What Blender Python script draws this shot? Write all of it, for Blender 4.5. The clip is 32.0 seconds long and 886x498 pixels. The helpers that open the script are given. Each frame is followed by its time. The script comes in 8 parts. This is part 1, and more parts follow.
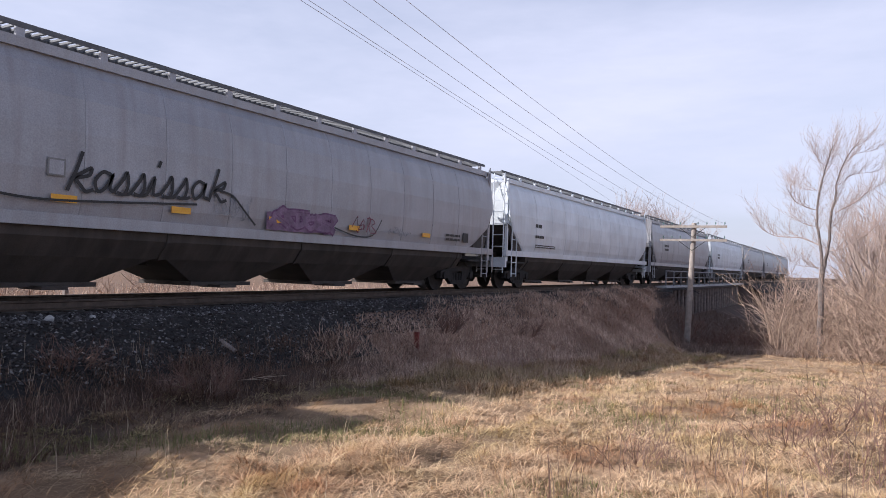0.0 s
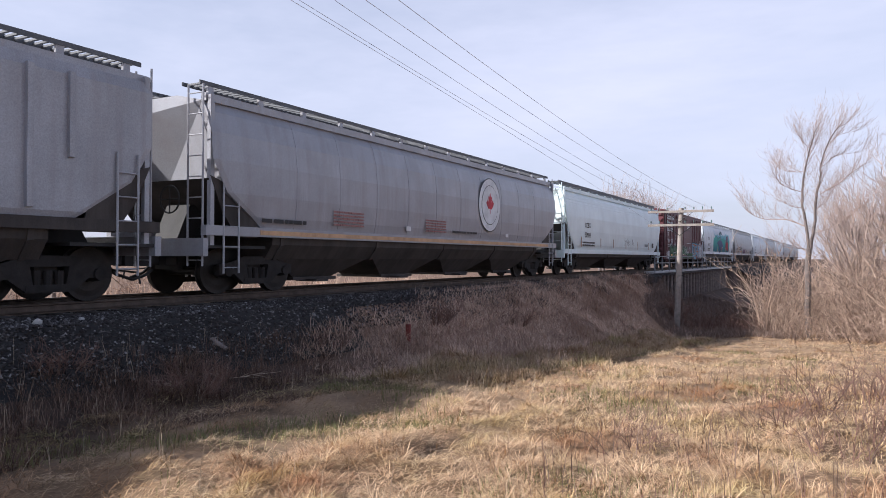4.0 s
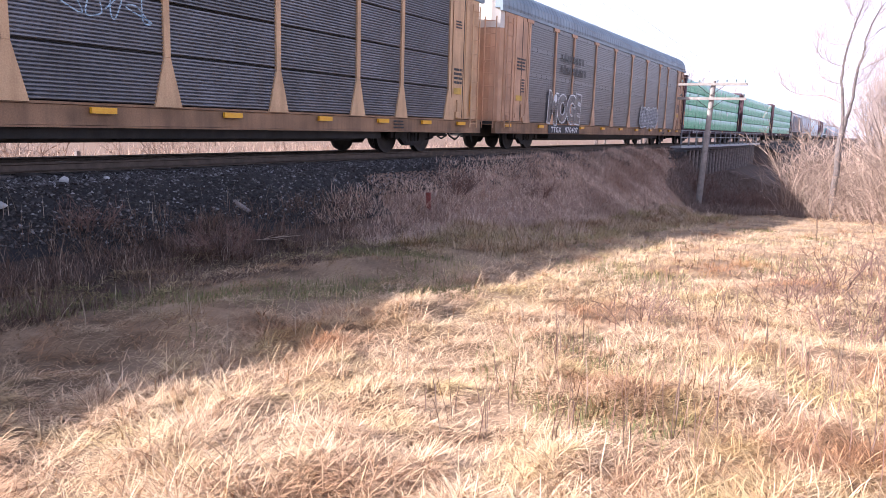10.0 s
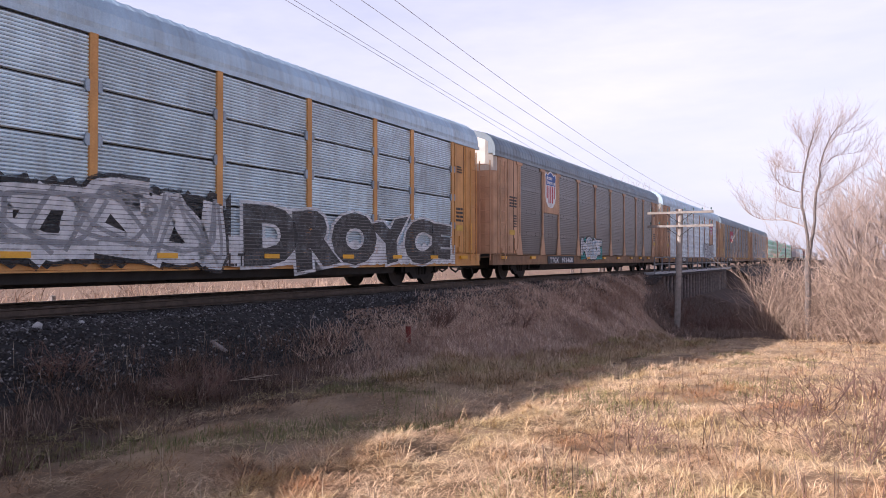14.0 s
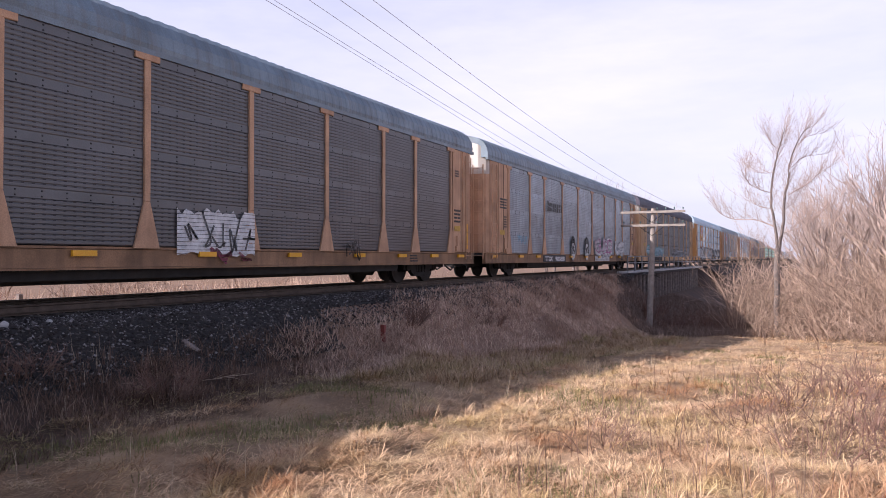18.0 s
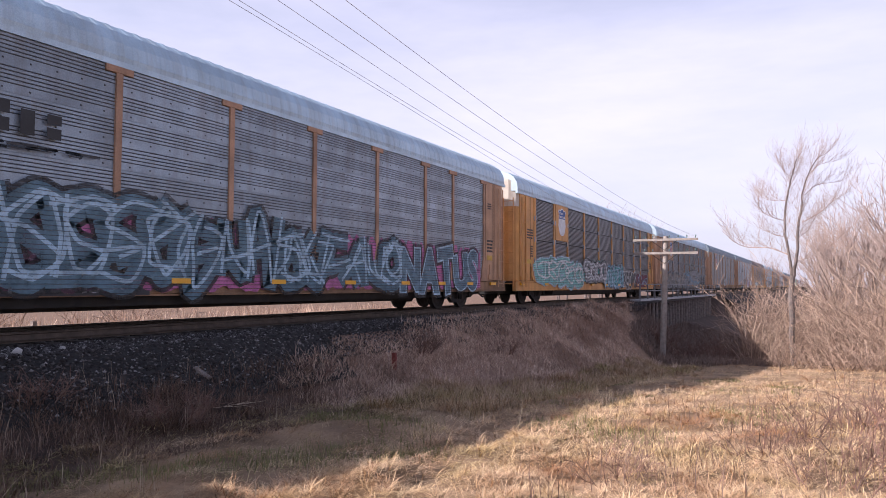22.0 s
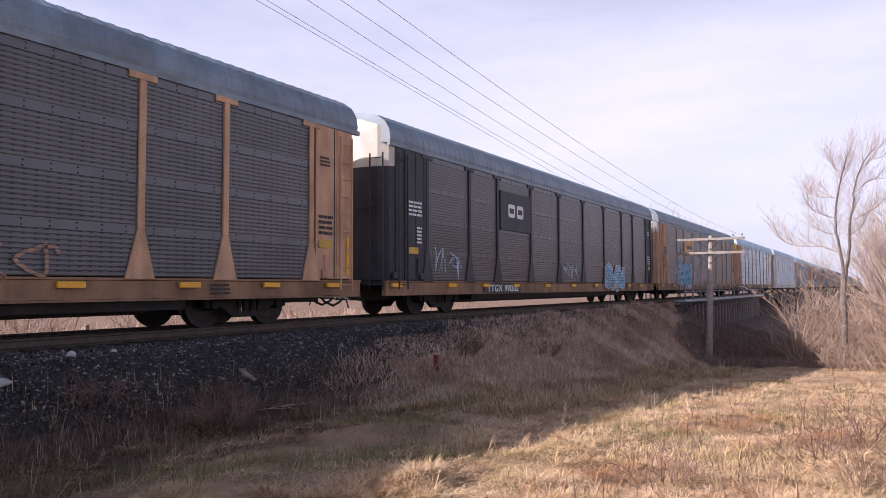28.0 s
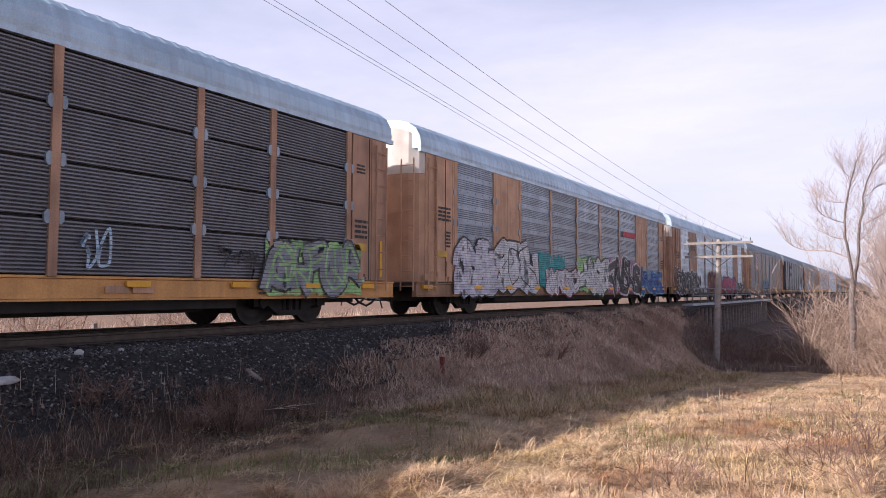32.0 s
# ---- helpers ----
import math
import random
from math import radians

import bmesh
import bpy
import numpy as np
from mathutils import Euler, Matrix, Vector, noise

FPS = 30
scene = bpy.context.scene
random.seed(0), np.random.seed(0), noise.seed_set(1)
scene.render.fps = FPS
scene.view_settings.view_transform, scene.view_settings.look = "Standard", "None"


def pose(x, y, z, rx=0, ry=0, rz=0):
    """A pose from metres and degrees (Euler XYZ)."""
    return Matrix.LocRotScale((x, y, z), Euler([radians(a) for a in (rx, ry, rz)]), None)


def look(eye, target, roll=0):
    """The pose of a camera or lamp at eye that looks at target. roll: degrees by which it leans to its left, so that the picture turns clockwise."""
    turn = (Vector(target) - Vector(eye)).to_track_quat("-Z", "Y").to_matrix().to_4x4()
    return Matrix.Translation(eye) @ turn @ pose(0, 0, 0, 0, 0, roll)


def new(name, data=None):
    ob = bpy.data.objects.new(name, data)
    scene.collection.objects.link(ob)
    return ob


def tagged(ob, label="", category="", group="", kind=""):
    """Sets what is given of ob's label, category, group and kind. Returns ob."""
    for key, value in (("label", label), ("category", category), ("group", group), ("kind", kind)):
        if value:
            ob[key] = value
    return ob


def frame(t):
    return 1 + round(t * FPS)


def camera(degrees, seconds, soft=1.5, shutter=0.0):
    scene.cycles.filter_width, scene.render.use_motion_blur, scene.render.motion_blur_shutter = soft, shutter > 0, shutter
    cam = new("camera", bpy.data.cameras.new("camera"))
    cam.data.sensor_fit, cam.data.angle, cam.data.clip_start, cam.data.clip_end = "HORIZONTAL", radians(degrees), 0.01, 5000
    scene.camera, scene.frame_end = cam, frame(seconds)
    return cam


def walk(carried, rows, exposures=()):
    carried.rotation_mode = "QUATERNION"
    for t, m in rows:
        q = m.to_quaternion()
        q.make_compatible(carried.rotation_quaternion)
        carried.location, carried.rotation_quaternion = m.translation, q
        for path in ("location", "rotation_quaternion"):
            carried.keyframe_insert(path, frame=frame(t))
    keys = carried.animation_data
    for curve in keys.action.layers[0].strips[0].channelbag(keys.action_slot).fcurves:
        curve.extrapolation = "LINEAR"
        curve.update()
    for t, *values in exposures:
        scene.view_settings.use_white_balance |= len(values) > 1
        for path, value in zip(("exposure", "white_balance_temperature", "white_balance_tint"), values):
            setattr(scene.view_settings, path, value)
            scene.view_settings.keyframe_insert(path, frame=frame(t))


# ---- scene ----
EYE = (0.0, 0.0, 0.78)
cam = camera(63.0, 32.0, soft=0.6)


def aim(yaw, pitch, roll):
    """The camera's pose at EYE: yaw to the left of the track's direction, pitch up, roll."""
    a, b = radians(yaw), radians(pitch)
    way = Vector((-math.sin(a) * math.cos(b), math.cos(a) * math.cos(b), math.sin(b)))
    return look(EYE, Vector(EYE) + way, roll)


PATH = [
    (0, 29.67, 1.34, 1.79),
    (0.5, 29.25, 1.19, 1.03),
    (1, 29.58, 0.86, 0.65),
    (1.5, 28.94, 0.99, 0.39),
    (2, 28.88, 1.11, 0.11),
    (2.5, 28.30, 1.13, 0.06),
    (3, 28.80, 0.79, 0.17),
    (3.5, 28.79, 0.58, 0.13),
    (5.5, 28.62, 1.37, 0.05),
    (6, 27.16, 1.05, -0.37),
    (6.5, 27.87, 1.43, -0.23),
    (7, 26.32, 0.47, 0.13),
    (7.5, 25.80, -0.22, 0.39),
    (8, 27.24, -0.59, 1.87),
    (8.5, 26.67, -1.75, 0.72),
    (9, 30.71, -7.47, 1.31),
    (9.5, 30.98, -8.82, 1.86),
    (10, 30.25, -9.68, 1.69),
    (10.5, 28.34, -4.66, 0.81),
    (11, 26.49, -2.13, 1.01),
    (11.5, 26.14, -1.28, 0.47),
    (12, 26.21, -1.22, 0.88),
    (12.5, 26.44, -0.59, 0.89),
    (13, 27.35, -0.56, -0.09),
    (13.5, 27.60, -0.82, -0.08),
    (14, 28.78, 0.84, -0.06),
    (14.5, 29.29, 2.04, 0.37),
    (16.5, 28.38, 1.23, -0.49),
    (17, 27.93, 1.10, -0.20),
    (17.5, 27.21, 0.48, 0.06),
    (18, 26.79, 0.73, 0.03),
    (18.5, 26.91, 0.48, 0.25),
    (19, 27.09, 0.64, 0.33),
    (19.5, 26.73, 1.11, 0.24),
    (20, 26.31, 1.69, 0.09),
    (20.5, 26.51, 1.96, -0.06),
    (21, 27.29, 2.17, -0.32),
    (21.5, 27.59, 2.54, -0.17),
    (22, 27.71, 2.91, 0.15),
    (22.5, 27.64, 2.38, -0.25),
    (23, 28.06, 2.53, -0.53),
    (23.5, 28.63, 2.43, -0.33),
    (24, 29.12, 2.67, -0.28),
    (24.5, 29.00, 2.17, -0.35),
    (26.5, 30.59, 2.45, -0.37),
    (27, 29.48, 3.22, -1.43),
    (27.5, 31.35, 3.22, 0.11),
    (28, 30.94, 3.08, -0.28),
    (28.5, 31.50, 2.95, -0.36),
    (29, 31.72, 3.24, -0.17),
    (29.5, 31.56, 2.81, -0.13),
    (30, 31.57, 2.78, -0.56),
    (30.5, 32.34, 3.12, -0.33),
    (31, 32.65, 3.20, -0.27),
    (31.5, 32.21, 3.16, -0.22),
    (32, 31.49, 3.22, 0.20),
]
walk(cam, [(t, aim(y, p, r)) for t, y, p, r in PATH], exposures=[
    (0, 0.34, 5900, 15), (7.5, 0.34, 5850, 13), (9, 0.6, 6000, 19), (10, 1.3, 5780, 22), (11, 1.12, 5820, 22), (12, 0.76, 5850, 21),
    (13, 0.6, 6150, 23), (19, 0.6, 6150, 24), (24, 0.55, 6150, 23), (28, 0.55, 6200, 24), (32, 0.55, 6200, 22)])

# ---- light ----
SUN = Vector((-0.90, -0.80, 0.76)).normalized()
world = bpy.data.worlds.new("sky")
scene.world = world
world.use_nodes = True
wn, wl = world.node_tree.nodes, world.node_tree.links
sky = wn.new("ShaderNodeTexSky")
sky.sky_type, sky.sun_disc = "NISHITA", False
sky.sun_elevation = math.asin(SUN.z)
sky.sun_rotation = math.atan2(SUN.x, SUN.y)
sky.air_density, sky.dust_density, sky.ozone_density = 1.0, 2.2, 1.0
wn["Background"].inputs["Strength"].default_value = 0.10
# thin high cloud over the blue
wtc, wmap, wnoise, wramp, wmix = (wn.new("ShaderNode" + k) for k in ("TexCoord", "Mapping", "TexNoise", "ValToRGB", "Mix"))
wmap.inputs["Scale"].default_value = (1.0, 1.6, 4.5)
wnoise.inputs["Scale"].default_value, wnoise.inputs["Detail"].default_value = 1.1, 6
wnoise.inputs["Roughness"].default_value = 0.62
wramp.color_ramp.elements[0].position, wramp.color_ramp.elements[1].position = 0.38, 0.72
wramp.color_ramp.elements[0].color, wramp.color_ramp.elements[1].color = (0.55, 0.55, 0.55, 1), (0.95, 0.95, 0.95, 1)
wmix.data_type = "RGBA"
wmix.inputs["B"].default_value = (6.7, 6.75, 7.6, 1)
wl.new(wtc.outputs["Generated"], wmap.inputs["Vector"])
wl.new(wmap.outputs["Vector"], wnoise.inputs["Vector"])
wl.new(wnoise.outputs["Fac"], wramp.inputs["Fac"])
# the haze lies low and thins towards the zenith
wsep, wthin, wmul = wn.new("ShaderNodeSeparateXYZ"), wn.new("ShaderNodeMapRange"), wn.new("ShaderNodeMath")
wthin.inputs["From Min"].default_value, wthin.inputs["From Max"].default_value = 0.30, 0.62
wthin.inputs["To Min"].default_value, wthin.inputs["To Max"].default_value = 1.0, 0.10
wmul.operation = "MULTIPLY"
wl.new(wtc.outputs["Generated"], wsep.inputs[0])
wl.new(wsep.outputs["Z"], wthin.inputs["Value"])
wl.new(wramp.outputs["Color"], wmul.inputs[0])
wl.new(wthin.outputs["Result"], wmul.inputs[1])
wl.new(wmul.outputs[0], wmix.inputs["Factor"])
wl.new(sky.outputs["Color"], wmix.inputs["A"])
wl.new(wmix.outputs["Result"], wn["Background"].inputs["Color"])

sun = new("sun", bpy.data.lights.new("sun", "SUN"))
sun.data.energy, sun.data.angle, sun.data.color = 5.0, radians(0.6), (1.0, 0.93, 0.82)
sun.matrix_world = look(SUN * 50, (0, 0, 0))

# ---- materials ----
MATS = {}


def mat(name, base, rough=0.7, metal=0.0, vary=0.25, scale=3.0, bump=0.2, grain=40.0, streak=0.0, dirt=(0.1, 0.08, 0.06), spec=0.5, rand=0.0):
    """Painted or natural surface: base colour broken by blotches, fine grain and vertical streaks of dirt."""
    if name in MATS:
        return MATS[name]
    m = bpy.data.materials.new(name)
    m.use_nodes = True
    n, l = m.node_tree.nodes, m.node_tree.links
    b = n["Principled BSDF"]
    b.inputs["Roughness"].default_value, b.inputs["Metallic"].default_value = rough, metal
    b.inputs["Specular IOR Level"].default_value = spec
    tc, info, add = n.new("ShaderNodeTexCoord"), n.new("ShaderNodeObjectInfo"), n.new("ShaderNodeVectorMath")
    mul = n.new("ShaderNodeMath")
    mul.operation = "MULTIPLY"
    mul.inputs[1].default_value = 37.0
    l.new(info.outputs["Random"], mul.inputs[0])
    l.new(tc.outputs["Object"], add.inputs[0])
    l.new(mul.outputs[0], add.inputs[1])
    big, fine = n.new("ShaderNodeTexNoise"), n.new("ShaderNodeTexNoise")
    big.inputs["Scale"].default_value, big.inputs["Detail"].default_value = scale, 5
    fine.inputs["Scale"].default_value, fine.inputs["Detail"].default_value = grain, 3
    l.new(add.outputs[0], big.inputs["Vector"])
    l.new(add.outputs[0], fine.inputs["Vector"])
    ramp = n.new("ShaderNodeValToRGB")
    lo, hi = 1 - vary, 1 + vary
    ramp.color_ramp.elements[0].position, ramp.color_ramp.elements[1].position = 0.32, 0.68
    ramp.color_ramp.elements[0].color = (*[min(1, c * lo) for c in base], 1)
    ramp.color_ramp.elements[1].color = (*[min(1, c * hi) for c in base], 1)
    l.new(big.outputs["Fac"], ramp.inputs["Fac"])
    last = ramp.outputs["Color"]
    mix = n.new("ShaderNodeMix")
    mix.data_type, mix.blend_type = "RGBA", "OVERLAY"
    mix.inputs["Factor"].default_value = 0.35
    l.new(last, mix.inputs["A"])
    l.new(fine.outputs["Fac"], mix.inputs["B"])
    last = mix.outputs["Result"]
    if streak:
        smap, st, sr, sm = n.new("ShaderNodeMapping"), n.new("ShaderNodeTexNoise"), n.new("ShaderNodeValToRGB"), n.new("ShaderNodeMix")
        smap.inputs["Scale"].default_value = (1.0, 3.2, 0.22)
        st.inputs["Scale"].default_value, st.inputs["Detail"].default_value = 1.6, 6
        sr.color_ramp.elements[0].position, sr.color_ramp.elements[1].position = 0.45, 0.75
        sr.color_ramp.elements[0].color, sr.color_ramp.elements[1].color = (0, 0, 0, 1), (streak, streak, streak, 1)
        sm.data_type = "RGBA"
        sm.inputs["B"].default_value = (*dirt, 1)
        l.new(add.outputs[0], smap.inputs["Vector"])
        l.new(smap.outputs["Vector"], st.inputs["Vector"])
        l.new(st.outputs["Fac"], sr.inputs["Fac"])
        l.new(sr.outputs["Color"], sm.inputs["Factor"])
        l.new(last, sm.inputs["A"])
        last = sm.outputs["Result"]
    if rand:
        hsv, rm = n.new("ShaderNodeHueSaturation"), n.new("ShaderNodeMapRange")
        rm.inputs["To Min"].default_value, rm.inputs["To Max"].default_value = 1 - rand, 1 + rand
        l.new(info.outputs["Random"], rm.inputs["Value"])
        l.new(rm.outputs["Result"], hsv.inputs["Value"])
        l.new(last, hsv.inputs["Color"])
        last = hsv.outputs["Color"]
    l.new(last, b.inputs["Base Color"])
    if bump:
        bp = n.new("ShaderNodeBump")
        bp.inputs["Strength"].default_value, bp.inputs["Distance"].default_value = bump, 0.01
        l.new(fine.outputs["Fac"], bp.inputs["Height"])
        l.new(bp.outputs["Normal"], b.inputs["Normal"])
    MATS[name] = m
    return m


def island(name, colours, rough=0.85, grain=30.0, spec=0.3, patch=None, patch_scale=0.6):
    """For joined loose stuff: each piece takes its own tone between the given colours."""
    m = bpy.data.materials.new(name)
    m.use_nodes = True
    n, l = m.node_tree.nodes, m.node_tree.links
    b = n["Principled BSDF"]
    b.inputs["Roughness"].default_value, b.inputs["Specular IOR Level"].default_value = rough, spec
    geo, ramp = n.new("ShaderNodeNewGeometry"), n.new("ShaderNodeValToRGB")
    e = ramp.color_ramp.elements
    while len(e) < len(colours):
        e.new(0.5)
    for k, c in enumerate(colours):
        e[k].position, e[k].color = k / (len(colours) - 1), (*c, 1)
    l.new(geo.outputs["Random Per Island"], ramp.inputs["Fac"])
    last = ramp.outputs["Color"]
    for k, col in enumerate(patch or ()):
        tc, no, rp, mx = (n.new("ShaderNode" + s) for s in ("TexCoord", "TexNoise", "ValToRGB", "Mix"))
        off = n.new("ShaderNodeMapping")
        off.inputs["Location"].default_value = (11.0 * k, 5.0 * k, 3.0)
        no.inputs["Scale"].default_value, no.inputs["Detail"].default_value = patch_scale * (1 + 0.7 * k), 4
        rp.color_ramp.elements[0].position, rp.color_ramp.elements[1].position = 0.48, 0.66
        mx.data_type, mx.blend_type = "RGBA", "MULTIPLY"
        mx.inputs["B"].default_value = (*col, 1)
        l.new(tc.outputs["Object"], off.inputs["Vector"])
        l.new(off.outputs["Vector"], no.inputs["Vector"])
        l.new(no.outputs["Fac"], rp.inputs["Fac"])
        l.new(rp.outputs["Color"], mx.inputs["Factor"])
        l.new(last, mx.inputs["A"])
        last = mx.outputs["Result"]
    l.new(last, b.inputs["Base Color"])
    MATS[name] = m
    return m


# ---- mesh tools ----
class Build:
    """Collects boxes, prisms and tubes into one mesh."""

    def __init__(self):
        self.v, self.f = [], []

    def add(self, verts, faces):
        k = len(self.v)
        self.v += [tuple(p) for p in verts]
        self.f += [tuple(i + k for i in f) for f in faces]
        return self

    def box(self, x0, x1, y0, y1, z0, z1):
        v = [(x, y, z) for x in (x0, x1) for y in (y0, y1) for z in (z0, z1)]
        return self.add(v, [(0, 1, 3, 2), (4, 6, 7, 5), (0, 4, 5, 1), (2, 3, 7, 6), (0, 2, 6, 4), (1, 5, 7, 3)])

    def bevel(self, x0, x1, y0, y1, z0, z1, c=0.01):
        """A box with its edges along y and z chamfered on the +x side."""
        prof = [(x0, z0), (x1 - c, z0), (x1, z0 + c), (x1, z1 - c), (x1 - c, z1), (x0, z1)]
        return self.prism(prof, y0, y1)

    def prism(self, prof, y0, y1, cap=True):
        """A closed profile of (x, z) drawn out along y."""
        n = len(prof)
        v = [(x, y0, z) for x, z in prof] + [(x, y1, z) for x, z in prof]
        f = [(i, (i + 1) % n, n + (i + 1) % n, n + i) for i in range(n)]
        if cap:
            f += [tuple(range(n))[::-1], tuple(range(n, 2 * n))]
        return self.add(v, f)

    def plate(self, poly, x0, x1):
        """A closed outline of (y, z) drawn out along x."""
        n = len(poly)
        v = [(x0, y, z) for y, z in poly] + [(x1, y, z) for y, z in poly]
        f = [(i, (i + 1) % n, n + (i + 1) % n, n + i) for i in range(n)] + [tuple(range(n))[::-1], tuple(range(n, 2 * n))]
        return self.add(v, f)

    def tube(self, a, b, r0, r1=None, n=8, cap=True):
        a, b = Vector(a), Vector(b)
        r1 = r0 if r1 is None else r1
        d = (b - a).normalized()
        u = d.cross(Vector((0, 0, 1)) if abs(d.z) < 0.9 else Vector((1, 0, 0))).normalized()
        w = d.cross(u)
        ring = [(math.cos(2 * math.pi * k / n), math.sin(2 * math.pi * k / n)) for k in range(n)]
        v = [a + (u * c + w * s) * r0 for c, s in ring] + [b + (u * c + w * s) * r1 for c, s in ring]
        f = [(i, (i + 1) % n, n + (i + 1) % n, n + i) for i in range(n)]
        if cap:
            f += [tuple(range(n))[::-1], tuple(range(n, 2 * n))]
        return self.add(v, f)

    def mesh(self, name, smooth=False):
        me = bpy.data.meshes.new(name)
        me.from_pydata(self.v, [], self.f)
        bm = bmesh.new()
        bm.from_mesh(me)
        bmesh.ops.recalc_face_normals(bm, faces=bm.faces)
        bm.to_mesh(me)
        bm.free()
        if smooth:
            me.polygons.foreach_set("use_smooth", [True] * len(me.polygons))
        return me


def part(name, shape, material, parent=None, label="", at=None):
    """One mesh object under a thing or a part. shape: a Build or a ready mesh."""
    me = shape.mesh(name) if isinstance(shape, Build) else shape
    if material and not me.materials:
        me.materials.append(material)
    ob = new(name, me)
    ob.parent = parent
    if at:
        ob.location = at
    if label:
        ob["label"] = label
    return ob

# ---- ground ----
CX = -12.45  # the track's centre line; rail tops at z = 0


def lerp(v, xs, ys):
    return float(np.interp(v, xs, ys))


def bump2(x, y, k):
    return noise.noise(Vector((x * k, y * k, 3.7)))


def ground_z(x, y):
    """Height of the land: dry field falling to a creek, with the railway bank across it."""
    base = lerp(y, (-60, 0, 5, 9, 14, 21, 28, 35, 38, 42, 47, 62, 72, 84, 110, 400), (-0.8, -1.05, -1.2, -1.3, -1.6, -2.1, -2.55, -2.9, -3.05, -3.3, -3.6, -4.3, -4.8, -2.6, -1.8, -1.5))
    if x > -8:
        base += min(0.32, 0.04 * (x + 8))
    else:
        base = max(base, -1.25) if x < -20 and y < 40 else base
    d = abs(x - CX)
    off = max(0.0, d - 2.75)
    out = max(0.0, y - 44.3) if y < 64 else max(0.0, 86.5 - y)
    bank = -0.25 - 0.62 * (math.hypot(off, out) if off > 0.3 else off)
    if 28 < y < 60 and x > CX:
        bank -= 0.34 * max(0.0, x + 0.235 * y + 0.2) * min(1.0, (y - 28) / 4)
    if 46 < y < 82:
        bank = -9
    if 33 < y < 82 and -11.5 < x < -1.5:
        base = max(base, -2.25 - 0.27 * max(0.0, x + 10.3) - 0.10 * max(0.0, 46 - y))
    z = max(base, bank)
    if abs(base - bank) < 0.5:
        z += 0.5 * (0.5 - abs(base - bank)) ** 2
    if d > 3.3:
        far = min(1.0, (d - 3.3) / 2)
        z += far * (0.10 * bump2(x, y, 0.35) + 0.05 * bump2(x, y, 1.1))
        if 4.0 < d < 8.5 and x > CX and 4 < y < 44:
            z += 0.16 * min(1, d - 4, 8.5 - d) * (bump2(x, y, 0.75) + 0.6 * bump2(x, y, 1.7))
    return z


def axis_points(spans):
    out = []
    for a, b, s in spans:
        k = max(1, round((b - a) / s))
        out += [a + (b - a) * i / k for i in range(k)]
    return out + [spans[-1][1]]


